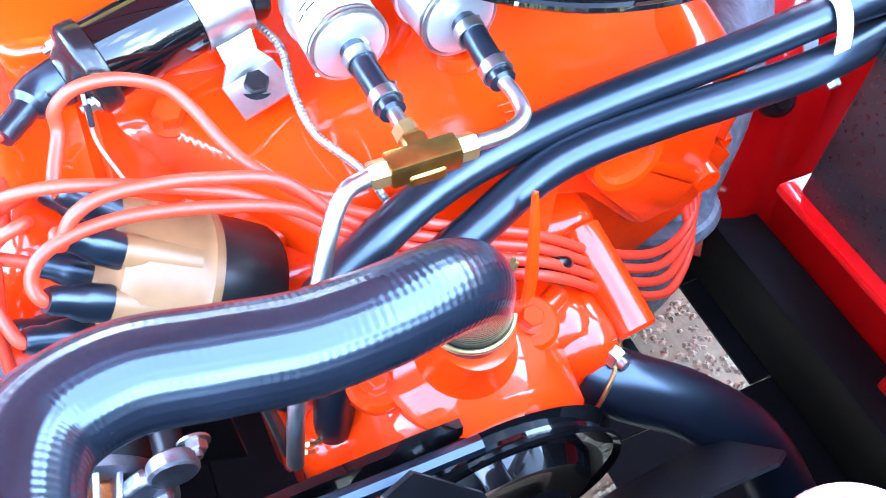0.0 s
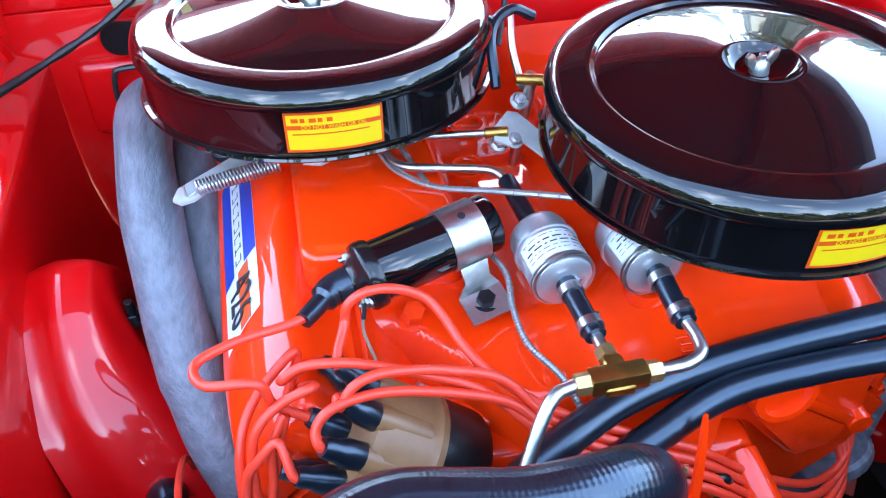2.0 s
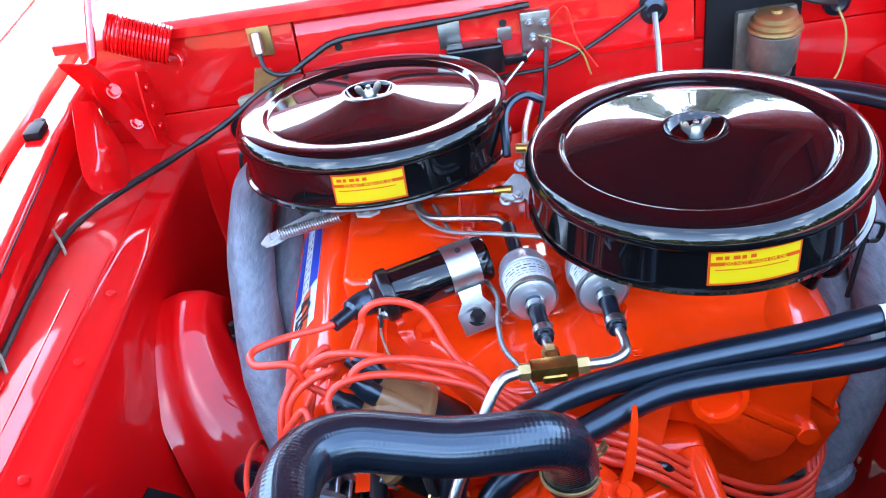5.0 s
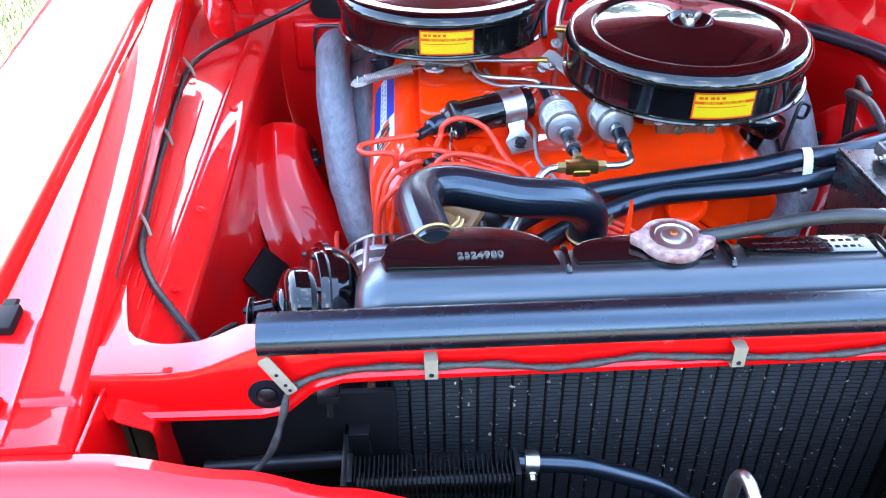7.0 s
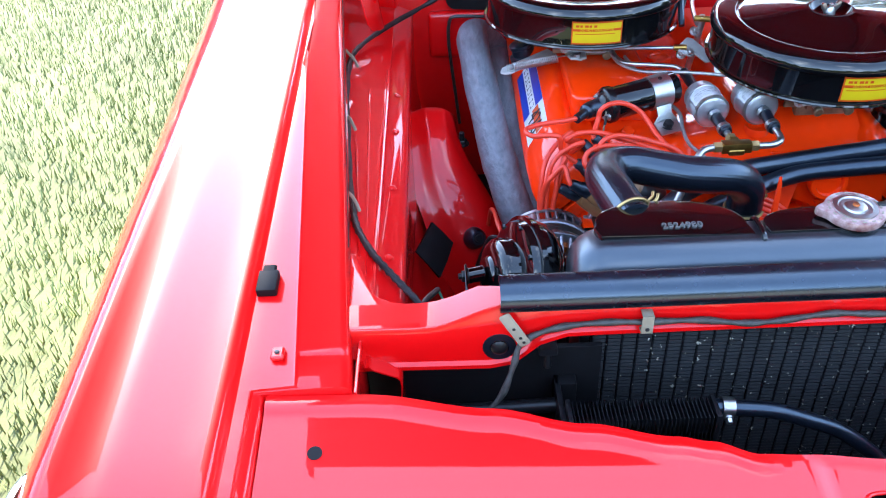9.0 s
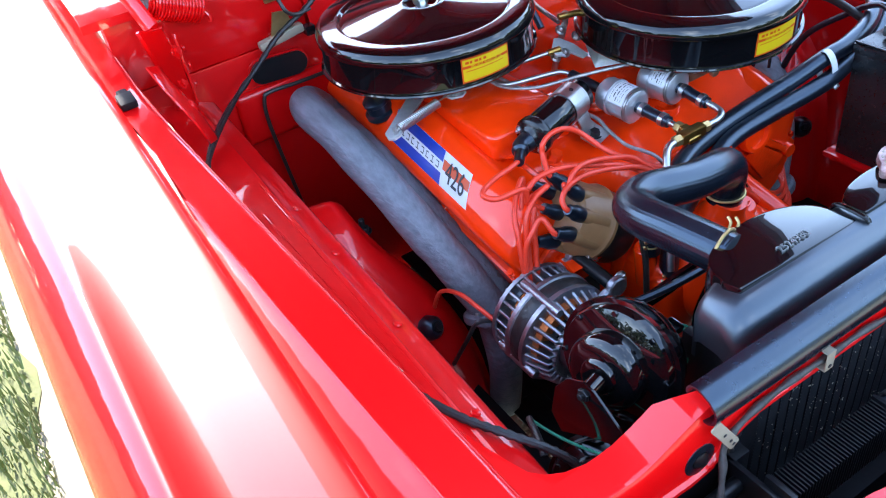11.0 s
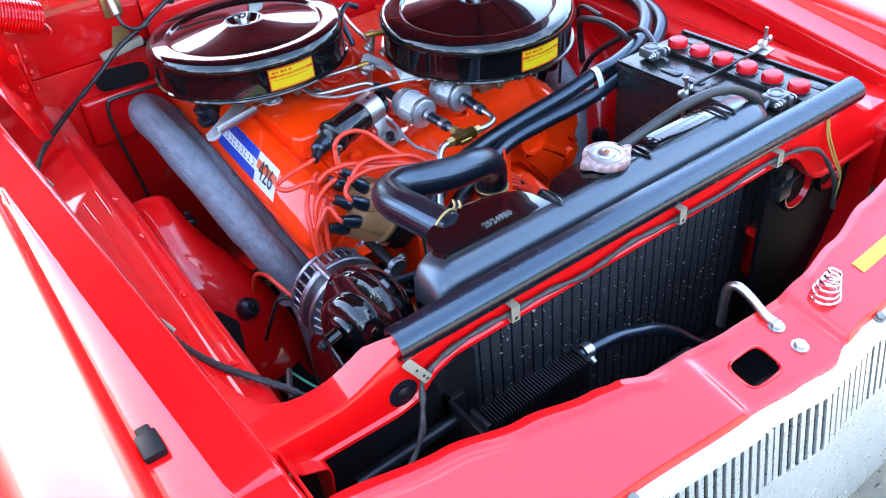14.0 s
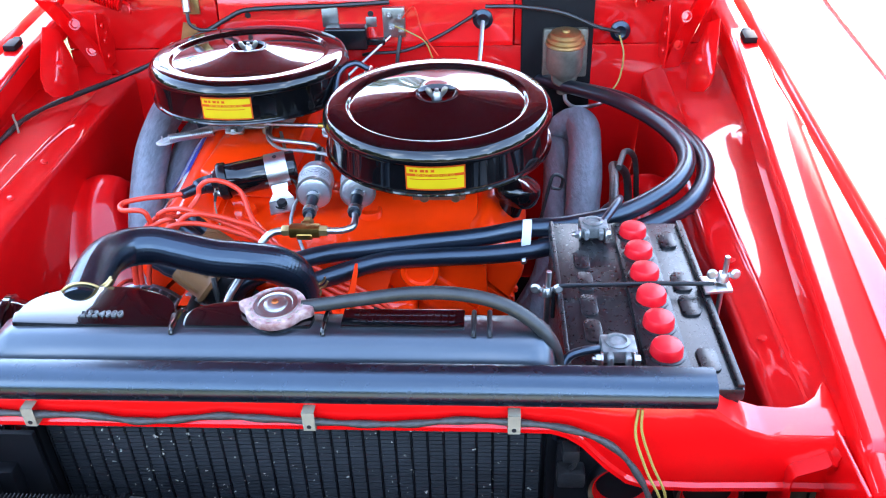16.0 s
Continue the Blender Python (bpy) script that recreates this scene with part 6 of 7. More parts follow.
part("red_lead", tube([AC + Vector((-0.065, 0.056, 0.01)), AC + Vector((-0.074, 0.085, 0.022)), AC + Vector((-0.078, 0.13, 0.02)), (-0.398, 0.53, 0.60), (-0.402, 0.56, 0.54)], 0.0035, seg=8), WIRE, w)
part("black_lead", tube([AC + Vector((-0.055, 0.06, 0.0)), AC + Vector((-0.085, 0.07, 0.01)), AC + Vector((-0.10, 0.085, -0.03)), (-0.43, 0.46, 0.52)], 0.0035, seg=8), TAPE, w)

# ---- horns ----
def horn(c, axis, r, group):
    c, a = Vector(c), Vector(axis).normalized()
    h = thing("horn", c - Vector((0, 0, r)), "gloss black round electric horn", "horn", group)
    b = lathe([(0, 0.050), (0.016, 0.050), (0.020, 0.048), (0.022, 0.045), (0.028, 0.0445), (0.034, 0.043), (r * 0.58, 0.040), (r * 0.63, 0.036), (r * 0.65, 0.030), (r * 0.66, 0.019), (r * 0.84, 0.016), (r * 0.95, 0.013), (r, 0.006), (r, 0.001)], c, a, 48)
    part("motor_cover", b, BLACK, h)
    b = lathe([(r, 0.004), (r + 0.005, 0.003), (r + 0.005, -0.004), (r, -0.005)], c, a, 48)
    part("rim", b, BLACK, h)
    b = lathe([(r, -0.003), (r * 0.99, -0.014), (r * 0.96, -0.024), (r * 0.86, -0.034), (r * 0.6, -0.042), (r * 0.3, -0.046), (0, -0.047)], c, a, 48)
    part("back_shell", b, BLACK, h)
    m = Matrix.Translation(c) @ axis_frame(a)
    for k in range(8):
        p = m @ Vector(((r - 0.006) * math.cos(k * 0.7854 + 0.2), (r - 0.006) * math.sin(k * 0.7854 + 0.2), 0.0135))
        part("rim_screw", hexnut(p, a, 0.0036, 0.0035, washer=False), BLACK, h)
    return h


h1 = horn((-0.383, 0.146, 0.755), (-0.93, -0.25, 0.25), 0.069, "horns")
side_on = Matrix(((0, 0, 1, -0.4515), (1, 0, 0, 0), (0, 1, 0, 0), (0, 0, 0, 1)))
b = slab([(0.172, 0.740), (0.150, 0.772), (0.124, 0.789), (0.108, 0.788), (0.045, 0.752), (0.020, 0.715), (0.040, 0.700), (0.085, 0.728), (0.120, 0.705), (0.165, 0.670), (0.182, 0.690)], 0.003, side_on, 0.001)
rod((-0.452, 0.122, 0.772), (-0.430, 0.128, 0.772), 0.010, 16, b)
part("bracket", b, BLACK, h1, "black steel mounting strap")
part("bracket_bolt", hexnut((-0.4515, 0.122, 0.772), (-1, -0.1, 0.1), 0.008, 0.007, stud=0.004), SATIN, h1)
part("connector", box((-0.345, 0.12, 0.775), (-0.315, 0.14, 0.785), 0.003), BLACK, h1)
w = thing("horn_wire", (-0.318, 0.1, 0.77), "thin green wire at the horn", "wire")
part("lead", tube([(-0.318, 0.125, 0.782), (-0.312, 0.115, 0.772), (-0.314, 0.108, 0.755), (-0.322, 0.11, 0.735)], 0.0018, seg=6), GREEN, w)
part("lead", tube([(-0.318, 0.130, 0.782), (-0.306, 0.122, 0.772), (-0.308, 0.115, 0.755), (-0.318, 0.115, 0.735)], 0.0018, seg=6), GREEN, w)
horn((-0.435, 0.125, 0.60), (-0.6, -0.5, 0.62), 0.055, "horns")
for x, z, r in ((0.370, 0.676, 0.040), (0.466, 0.668, 0.038)):
    t = thing("trumpet_horn", (x, 0.06, z - r), "black trumpet horn with a red rimmed mouth", "horn", "trumpet horns")
    b = lathe([(r * 0.80, 0.0), (r * 0.96, -0.004), (r, 0.0), (r, 0.008), (r * 0.86, 0.022), (r * 0.6, 0.045), (r * 0.4, 0.07), (0, 0.07)], (x, 0.018, z), (0.0, 1, 0.0), 36)
    part("bell", b, SATIN, t)
    part("mouth_rim", lathe([(r * 0.66, 0.014), (r * 0.80, 0.0), (r * 0.84, 0.0), (r * 0.72, 0.016)], (x, 0.017, z), (0, 1, 0), 36), RED_IN, t, "red painted inner rim")
    part("throat", lathe([(r * 0.70, 0.014), (r * 0.35, 0.030), (0, 0.034)], (x, 0.017, z), (0, 1, 0), 28), FLATBLACK, t)
cn = thing("lamp_connector", (0.31, 0.015, 0.69), "grey plastic wiring connector beside the radiator", "connector")
part("housing", box((0.296, 0.004, 0.690), (0.326, 0.024, 0.712), 0.003), TAPE, cn)
part("plug", box((0.300, 0.002, 0.730), (0.318, 0.020, 0.748), 0.003), TAPE, cn)
part("tail", tube([(0.31, 0.012, 0.712), (0.314, 0.010, 0.722), (0.309, 0.011, 0.732)], 0.003, seg=8), TAPE, cn)
w = thing("corner_wire", (-0.47, 0.12, 0.62), "black taped wire with a green lead in the corner", "wire")
part("tape", tube([(-0.512, 0.12, 0.72), (-0.508, 0.13, 0.725), (-0.50, 0.15, 0.72), (-0.49, 0.175, 0.71)], 0.0042, seg=8), TAPE, w)
part("lead", tube([(-0.49, 0.175, 0.71), (-0.475, 0.14, 0.70), (-0.45, 0.10, 0.69), (-0.425, 0.07, 0.68)], 0.0018, seg=6), GREEN, w)

# ---- radiator ----
rad = thing("radiator", (0, 0.08, 0.34), "black painted radiator with a long top tank", "radiator")
TANK = [(0.030, 0.775), (0.030, 0.822), (0.034, 0.836), (0.044, 0.849), (0.054, 0.8565), (0.062, 0.8585), (0.092, 0.8585), (0.098, 0.855), (0.101, 0.848), (0.101, 0.775)]
rows = []
for x, k in ((-0.334, 0.0), (-0.3335, 0.40), (-0.330, 0.62), (-0.322, 0.80), (-0.311, 0.92), (-0.297, 1), (-0.2, 1), (-0.1, 1), (0.0, 1), (0.1, 1), (0.2, 1), (0.262, 1), (0.278, 0.94), (0.288, 0.78), (0.294, 0.5), (0.295, 0.0)):
    cz, cy = 0.80, 0.066
    rows.append([(x, cy + (y - cy) * (0.6 + 0.4 * k), 0.775 + (z - 0.775) * (0.30 + 0.70 * k)) for y, z in TANK])
part("top_tank", sheet(rows), TANKBLACK, rad, "gloss black top tank", smooth=60)
lobe = [(-0.306, 0.085)] + [(-0.215 + 0.088 * math.cos(a) * (1.0 if math.cos(a) < 0 else 0.98), 0.088 + 0.052 * math.sin(a) ** 0.8) for a in (math.pi * (1 - k / 24) for k in range(25))] + [(-0.125, 0.066), (-0.300, 0.066)]
part("tank_lobe", slab(lobe, 0.045, Matrix.Translation((-0.125, 0, 0.8600)) @ Matrix.Rotation(radians(1.4), 4, "Y") @ Matrix.Translation((0.125, 0, 0)), 0.0035), BLACK, rad, smooth=50)
lobe = [(-0.110, 0.066)] + [(-0.04 + 0.072 * math.cos(a), 0.080 + 0.034 * math.sin(a) ** 0.7) for a in (math.pi * (1 - k / 24) for k in range(25))] + [(0.03, 0.066)]
part("tank_lobe", slab(lobe, 0.045, Matrix.Translation((0, 0, 0.8622)), 0.0035), BLACK, rad, smooth=50)
part("tank_plate", slab([(0.062, 0.068), (0.195, 0.068), (0.195, 0.100), (0.062, 0.100)], 0.012, Matrix.Translation((0, 0, 0.8615)), 0.002), BLACK, rad)
for i in range(14):
    for j in range(2):
        part("plate_mark", box((0.075 + 0.008 * i, 0.076 + 0.011 * j, 0.8612), (0.075 + 0.008 * i + 0.005, 0.080 + 0.011 * j, 0.8620), 0.0003, 1), BLACK, rad)
for x in (-0.119, 0.045, 0.205, 0.222):
    part("tank_strap", tube([(x, 0.056, 0.8575), (x, 0.062, 0.862), (x, 0.088, 0.8625), (x, 0.099, 0.858), (x, 0.103, 0.845)], 0.0028, seg=8), SATIN if x > 0.1 else BLACK, rad)
# black raised digits given lead grey, so their glints sit in the colour
part("tank_number", lettering("2524980", 0.0135, Matrix.Translation((-0.205, 0.083, 0.8632)) @ Euler((0, radians(1.4), radians(3))).to_matrix().to_4x4(), 0.0012), LEAD, rad)
part("hose_neck", rod((-0.240, 0.095, 0.830), (-0.2505, 0.126, 0.842), 0.0215, 28), BLACK, rad)
part("filler_neck", lathe([(0.030, -0.02), (0.030, 0.0), (0.026, 0.003), (0, 0.003)], (-0.010, 0.088, 0.862), (0, -0.05, 1), 32), BLACK, rad)
cap = []
for k in range(72):
    a = 2 * math.pi * k / 72
    r = 0.033 + 0.010 * max(0, math.cos(2 * (a + 0.12))) ** 10
    cap.append((r * math.cos(a), r * math.sin(a)))
mc = Matrix.Translation((-0.010, 0.087, 0.875)) @ Euler((radians(3), 0, 0)).to_matrix().to_4x4()
b = slab(cap, 0.0105, mc, 0.003)
rc = part("pressure_cap", b, FADED, rad, "worn faded-red metal pressure cap")
b = lathe([(0.0245, 0), (0.024, 0.0022), (0.019, 0.0026), (0.018, 0.001), (0.013, 0.001), (0.012, 0.003), (0.008, 0.0045), (0, 0.0045)], mc @ Vector((0, 0, -0.0005)), (0, -0.05, 1), 40)
part("crown", b, STEEL, rc)
part("rivet", lathe([(0, 0), (0.0042, 0), (0.003, 0.0016), (0, 0.002)], mc @ Vector((0, 0, 0.004)), (0, -0.05, 1), 14), COPPER, rc)
for k in range(16):
    a = 0.35 + 2 * math.pi * k / 16
    b = box((-0.0011, -0.0024, 0), (0.0011, 0.0024, 0.0005), 0.0002, 1, m=mc @ Euler((0, 0, a)).to_matrix().to_4x4() @ Matrix.Translation((0, 0.0285, 0.0001)) @ Euler((0, 0, 1.57)).to_matrix().to_4x4())
    part("letter_bar", b, CREAM, rc)
oh = thing("overflow_hose", (0.03, 0.09, 0.865), "grey rubber overflow hose from the filler neck", "hose")
part("hose", tube([(0.018, 0.092, 0.869), (0.045, 0.092, 0.873), (0.09, 0.090, 0.882), (0.14, 0.086, 0.892), (0.19, 0.082, 0.894), (0.235, 0.076, 0.886), (0.268, 0.068, 0.868), (0.288, 0.062, 0.845), (0.295, 0.060, 0.81), (0.297, 0.060, 0.74)], 0.0075, seg=14), GREYHOSE, oh)

core = part("core", box((-0.31, 0.066, 0.40), (0.29, 0.118, 0.778), 0.002), FLATBLACK, rad)
n = 31
for k in range(n):
    x0 = -0.302 + 0.01884 * k
    b = bmesh.new()
    teeth = 120
    rows = []
    for i in range(teeth + 1):
        z = 0.41 + 0.362 * i / teeth
        y = 0.0625 - 0.0022 * (i % 2)
        rows.append([(x0 + 0.0017, y, z), (x0 + 0.0172, y, z)])
    b = sheet(rows)
    fin = part("core_fin", b, CORE, core, smooth=0)
for k in range(n + 1):
    x0 = -0.302 + 0.01884 * k
    part("core_tube", box((x0 - 0.0009, 0.0606, 0.40), (x0 + 0.0009, 0.068, 0.778), 0.0006, 1), FLATBLACK, core)
for x in (-0.313, 0.293):
    part("side_channel", box((x - 0.006, 0.052, 0.38), (x + 0.006, 0.12, 0.78), 0.002), SATIN, rad)
part("bottom_tank", box((-0.31, 0.05, 0.34), (0.29, 0.13, 0.40), 0.012, 3), SATIN, rad)
rng = np.random.default_rng(5)
verts, faces = [], []
for i in range(420):
    x, z = rng.uniform(-0.29, 0.28), 0.44 + 0.33 * rng.random() ** 0.8
    q = rng.uniform(0.0004, 0.0013) * (1 + 1.0 * (rng.random() < 0.12))
    for t in range(3):
        a = rng.random() * 6.28
        dx, dz = q * math.cos(a), q * math.sin(a)
        wx, wz = -dz * 0.3, dx * 0.3
        k = len(verts)
        y = 0.0585 - 0.001 * rng.random()
        verts += [(x - dx + wx, y, z - dz + wz), (x - dx - wx, y, z - dz - wz), (x + dx - wx, y - 0.0008, z + dz - wz), (x + dx + wx, y - 0.0008, z + dz + wz)]
        faces.append((k, k + 1, k + 2, k + 3))
me = bpy.data.meshes.new("insect_debris")
me.from_pydata(verts, [], faces)
me.materials.append(mat("dry_debris", (0.42, 0.40, 0.33), 0.8, vary=0.4, scale=200))
tagged(new("insect_debris", me), "pale dry specks stuck to the radiator core", "debris", kind="stuff")

# rubber seal along the radiator support
SEALP = [(0.000, 0.8215), (-0.006, 0.8225), (-0.0115, 0.827), (-0.0135, 0.8345), (-0.0115, 0.842), (-0.005, 0.8485), (0.003, 0.8518), (0.010, 0.8530), (0.0155, 0.8515), (0.0185, 0.847), (0.019, 0.841)]
sl = thing("rubber_seal", (0, 0.01, 0.822), "grey-black rubber seal strip along the radiator support", "seal")
part("strip", sheet([[(x, y, z) for y, z in SEALP] for x in [-0.4195 + 0.8635 * k / 40 for k in range(41)]], 0.0025), SEAL, sl)
part("nick", box((-0.112, -0.0142, 0.828), (-0.104, -0.0125, 0.838), 0.0004, 1), WHITE, sl, "pale scuff on the rubber")

# harness along the front of the support
fh = thing("front_harness", (0, -0.01, 0.79), "black wiring harness clipped to the radiator support", "wiring harness")
FH = [(-0.475, -0.045, 0.66), (-0.452, -0.040, 0.68), (-0.420, -0.030, 0.715), (-0.405, -0.018, 0.752), (-0.395, -0.010, 0.778), (-0.36, -0.008, 0.795), (-0.31, -0.008, 0.801), (-0.259, -0.0085, 0.800), (-0.20, -0.008, 0.799), (-0.15, -0.009, 0.793), (-0.11, -0.008, 0.794), (-0.06, -0.008, 0.801), (-0.02, -0.008, 0.799), (0.037, -0.0085, 0.796),
      (0.09, -0.008, 0.793), (0.14, -0.009, 0.795), (0.19, -0.008, 0.800), (0.247, -0.0085, 0.799), (0.30, -0.010, 0.793), (0.345, -0.014, 0.775), (0.375, -0.02, 0.74), (0.392, -0.028, 0.70), (0.40, -0.03, 0.65)]
part("loom", tube(FH, lambda t: 0.0037 + 0.0007 * math.sin(t * 140), seg=10), HARNESS, fh)
for x in (-0.259, 0.037, 0.247):
    b = box((x - 0.0065, -0.0148, 0.788), (x + 0.0065, -0.0134, 0.813), 0.0006, 1)
    box((x - 0.0065, -0.0148, 0.8116), (x + 0.0065, -0.0005, 0.813), 0.0006, 1, b)
    box((x - 0.0065, -0.0148, 0.788), (x + 0.0065, -0.0005, 0.7894), 0.0006, 1, b)
    k = part("clip", b, CREAM, fh, "cream plastic wiring clip")
    part("clip_hole", lathe([(0, 0), (0.0025, 0), (0.0025, 0.0006), (0, 0.0006)], (x, -0.0148, 0.794), (0, -1, 0), 10), INK, k)
ms1 = Matrix.Translation((-0.404, -0.0155, 0.801)) @ Euler((radians(-6), radians(-32), 0)).to_matrix().to_4x4()
b = slab(rounded(0.013, 0.047, 0.003), 0.0016, ms1 @ Euler((radians(90), 0, 0)).to_matrix().to_4x4(), 0.0004)
k = part("clip", b, CREAM, fh, "cream plastic strap with three holes")
for h in (-0.019, -0.012, 0.002):
    part("clip_hole", lathe([(0, 0), (0.0019, 0), (0.0019, 0.0006), (0, 0.0006)], ms1 @ Vector((0, -0.0002, h)), (0, -1, -0.1), 10), INK, k)
part("yellow_lead", tube([(0.375, -0.004, 0.815), (0.376, -0.010, 0.79), (0.388, -0.018, 0.755), (0.405, -0.026, 0.715), (0.40, -0.03, 0.69), (0.392, -0.03, 0.70)], 0.0015, seg=6), YWIRE, fh)
part("yellow_lead", tube([(0.371, -0.004, 0.815), (0.370, -0.012, 0.785), (0.384, -0.022, 0.745), (0.400, -0.03, 0.71), (0.396, -0.032, 0.675)], 0.0015, seg=6), YWIRE, fh)

# oil cooler in front of the core
oc = thing("oil_cooler", (-0.26, -0.03, 0.66), "black finned oil cooler in front of the radiator", "oil cooler")
part("core_tube", rod((-0.345, -0.042, 0.673), (-0.175, -0.042, 0.673), 0.012, 20), SATIN, oc)
first = None
for k in range(34):
    x = -0.338 + 0.0047 * k
    if first is None:
        first = part("fin", box((-0.0007, -0.058, 0.646), (0.0007, -0.026, 0.698), 0.0003, 1), SATIN, oc, smooth=0)
        first.location.x = x
        first.matrix_basis = Matrix.Translation((x, 0, 0))
    else:
        twin("fin", first, Matrix.Translation((x, 0, 0)), oc)
for x in (-0.343, -0.177):
    part("end_plate", box((x - 0.003, -0.060, 0.644), (x + 0.003, -0.024, 0.701), 0.002), SATIN, oc)
b = box((-0.353, -0.056, 0.640), (-0.346, 0.030, 0.690), 0.002)
box((-0.353, 0.010, 0.640), (-0.326, 0.030, 0.690), 0.002, 2, b)
part("bracket", b, SATIN, oc)
part("bracket_pipe", rod((-0.50, 0.00, 0.660), (-0.350, 0.00, 0.666), 0.009, 14), SATIN, oc)
b = box((-0.374, 0.004, 0.742), (-0.352, 0.026, 0.752), 0.002)
rod((-0.363, 0.012, 0.744), (-0.363, 0.008, 0.722), 0.0045, 10, b)
part("stud_bracket", b, SATIN, oc)
part("hose_clamp", lathe([(0.0105, -0.007), (0.012, -0.007), (0.012, 0.007), (0.0105, 0.007)], (-0.162, -0.036, 0.69), (1, 0, -0.1), 24), STEEL, oc)
part("clamp_screw", hexnut((-0.162, -0.048, 0.684), (0, -1, -0.3), 0.004, 0.006), STEEL, oc)
ch = thing("cooler_hose", (-0.1, -0.04, 0.67), "thin black rubber cooler hose", "hose")
part("hose", tube([(-0.176, -0.036, 0.691), (-0.15, -0.036, 0.688), (-0.11, -0.038, 0.684), (-0.075, -0.04, 0.672), (-0.03, -0.042, 0.652), (0.01, -0.046, 0.622), (0.05, -0.05, 0.582), (0.10, -0.055, 0.545), (0.17, -0.06, 0.525), (0.26, -0.06, 0.52)], 0.0095, seg=14), RUBBER, ch)

# ---- battery ----
tray = thing("battery_tray", (0.40, 0.2, 0.40), "red steel battery tray on the inner fender", "battery tray")
b = box((0.295, 0.037, 0.602), (0.53, 0.388, 0.612), 0.003)
part("tray_plate", b, RED_IN, tray)
part("tray_leg", box((0.40, 0.15, 0.40), (0.46, 0.25, 0.604), 0.004), RED_IN, tray)
bat = thing("battery", (0.395, 0.204, 0.612), "black plastic car battery with six red caps", "battery")
b = box((0.306, 0.035, 0.612), (0.484, 0.373, 0.806), 0.004, 2)
case = part("case", b, BATT, bat)
b = box((0.303, 0.032, 0.795), (0.487, 0.376, 0.811), 0.004, 2)
part("lid", b, BATT, bat)
b = box((0.388, 0.045, 0.809), (0.436, 0.363, 0.820), 0.004, 2)
part("vent_ridge", b, BATT, bat)
for k in range(6):
    y = 0.077 + 0.05 * k
    if k in (0, 2, 3, 5):
        part("lid_rib", slab(rounded(0.022, 0.040, 0.008, 4, 0.458, y), 0.008, Matrix.Translation((0, 0, 0.8145)), 0.0015), BATT, bat)
    if k in (1, 2, 3, 4):
        part("lid_rib", slab(rounded(0.020, 0.042, 0.008, 4, 0.340, y), 0.006, Matrix.Translation((0, 0, 0.8140)), 0.0015), BATT, bat)
    b = lathe([(0.0175, 0), (0.0178, 0.002), (0.0172, 0.011), (0.0155, 0.0145), (0.011, 0.016), (0, 0.0162)], (0.412, y, 0.820), (0, 0, 1), 28)
    part("cell_cap", b, REDCAP, bat, "red plastic cell cap")
    part("cap_seat", lathe([(0.0205, 0), (0.0205, 0.002), (0.017, 0.003), (0, 0.003)], (0.412, y, 0.8195), (0, 0, 1), 28), BATT, bat)
part("rim", box((0.478, 0.034, 0.811), (0.486, 0.374, 0.8165), 0.002), BATT, bat)
part("rim", box((0.304, 0.034, 0.811), (0.310, 0.374, 0.8150), 0.002), BATT, bat)
for y in (0.342, 0.083):
    part("post", lathe([(0.009, 0), (0.0085, 0.022), (0, 0.022)], (0.360, y, 0.811), (0, 0, 1), 20), LEAD, bat)
    tm = thing("battery_clamp", (0.360, y, 0.812), "grey lead battery cable clamp with a bolt", "cable clamp", "battery clamps")
    b = box((0.342, y - 0.017, 0.815), (0.380, y + 0.014, 0.832), 0.003, 2)
    box((0.347, y - 0.026, 0.817), (0.354, y - 0.014, 0.831), 0.002, 1, b)
    box((0.366, y - 0.026, 0.817), (0.373, y - 0.014, 0.831), 0.002, 1, b)
    lathe([(0.013, 0.0), (0.0135, 0.020), (0.010, 0.021), (0.009, 0.017), (0, 0.017)], (0.360, y, 0.814), (0, 0, 1), 24, b)
    part("clamp", b, LEAD, tm)
    part("clamp_bolt", hexnut((0.341, y - 0.020, 0.824), (-1, 0, 0), 0.006, 0.006, stud=0.004), STEEL, tm)
    part("clamp_bolt", hexnut((0.376, y - 0.020, 0.824), (1, 0, 0), 0.006, 0.006), STEEL, tm)
hd = thing("battery_hold_down", (0.395, 0.205, 0.815), "bent steel rod battery hold-down with wing nuts", "hold-down")
part("cross_rod", tube([(0.300, 0.203, 0.775), (0.300, 0.203, 0.812), (0.302, 0.203, 0.8195), (0.31, 0.203, 0.8225), (0.36, 0.204, 0.8235), (0.42, 0.206, 0.8245), (0.46, 0.207, 0.824), (0.492, 0.208, 0.823)], 0.0028, seg=8), SATIN, hd)
for x, y, z in ((0.291, 0.205, 0.808), (0.502, 0.212, 0.826)):
    b = rod((x, y, z - 0.15), (x + 0.002, y, z + 0.034), 0.0034, 10)
    part("j_bolt", b, STEEL, hd)
    b = lathe([(0.008, 0), (0.007, 0.008), (0.005, 0.011), (0, 0.011)], (x, y, z), (0, 0, 1), 16)
    for k in (-1, 1):
        lathe([(0, 0), (0.006, 0.001), (0.0065, 0.004), (0.004, 0.006), (0, 0.006)], (x + k * 0.013, y, z + 0.010), (0.2 * k, -1, 0.2), 14, b)
        rod((x + k * 0.004, y, z + 0.005), (x + k * 0.013, y, z + 0.010), 0.0035, 8, b)
    part("wing_nut", b, STEEL, hd)
part("end_bracket", slab([(0.478, 0.19), (0.512, 0.195), (0.512, 0.228), (0.478, 0.225)], 0.004, Matrix.Translation((0, 0, 0.823)), 0.001), STEEL, hd)
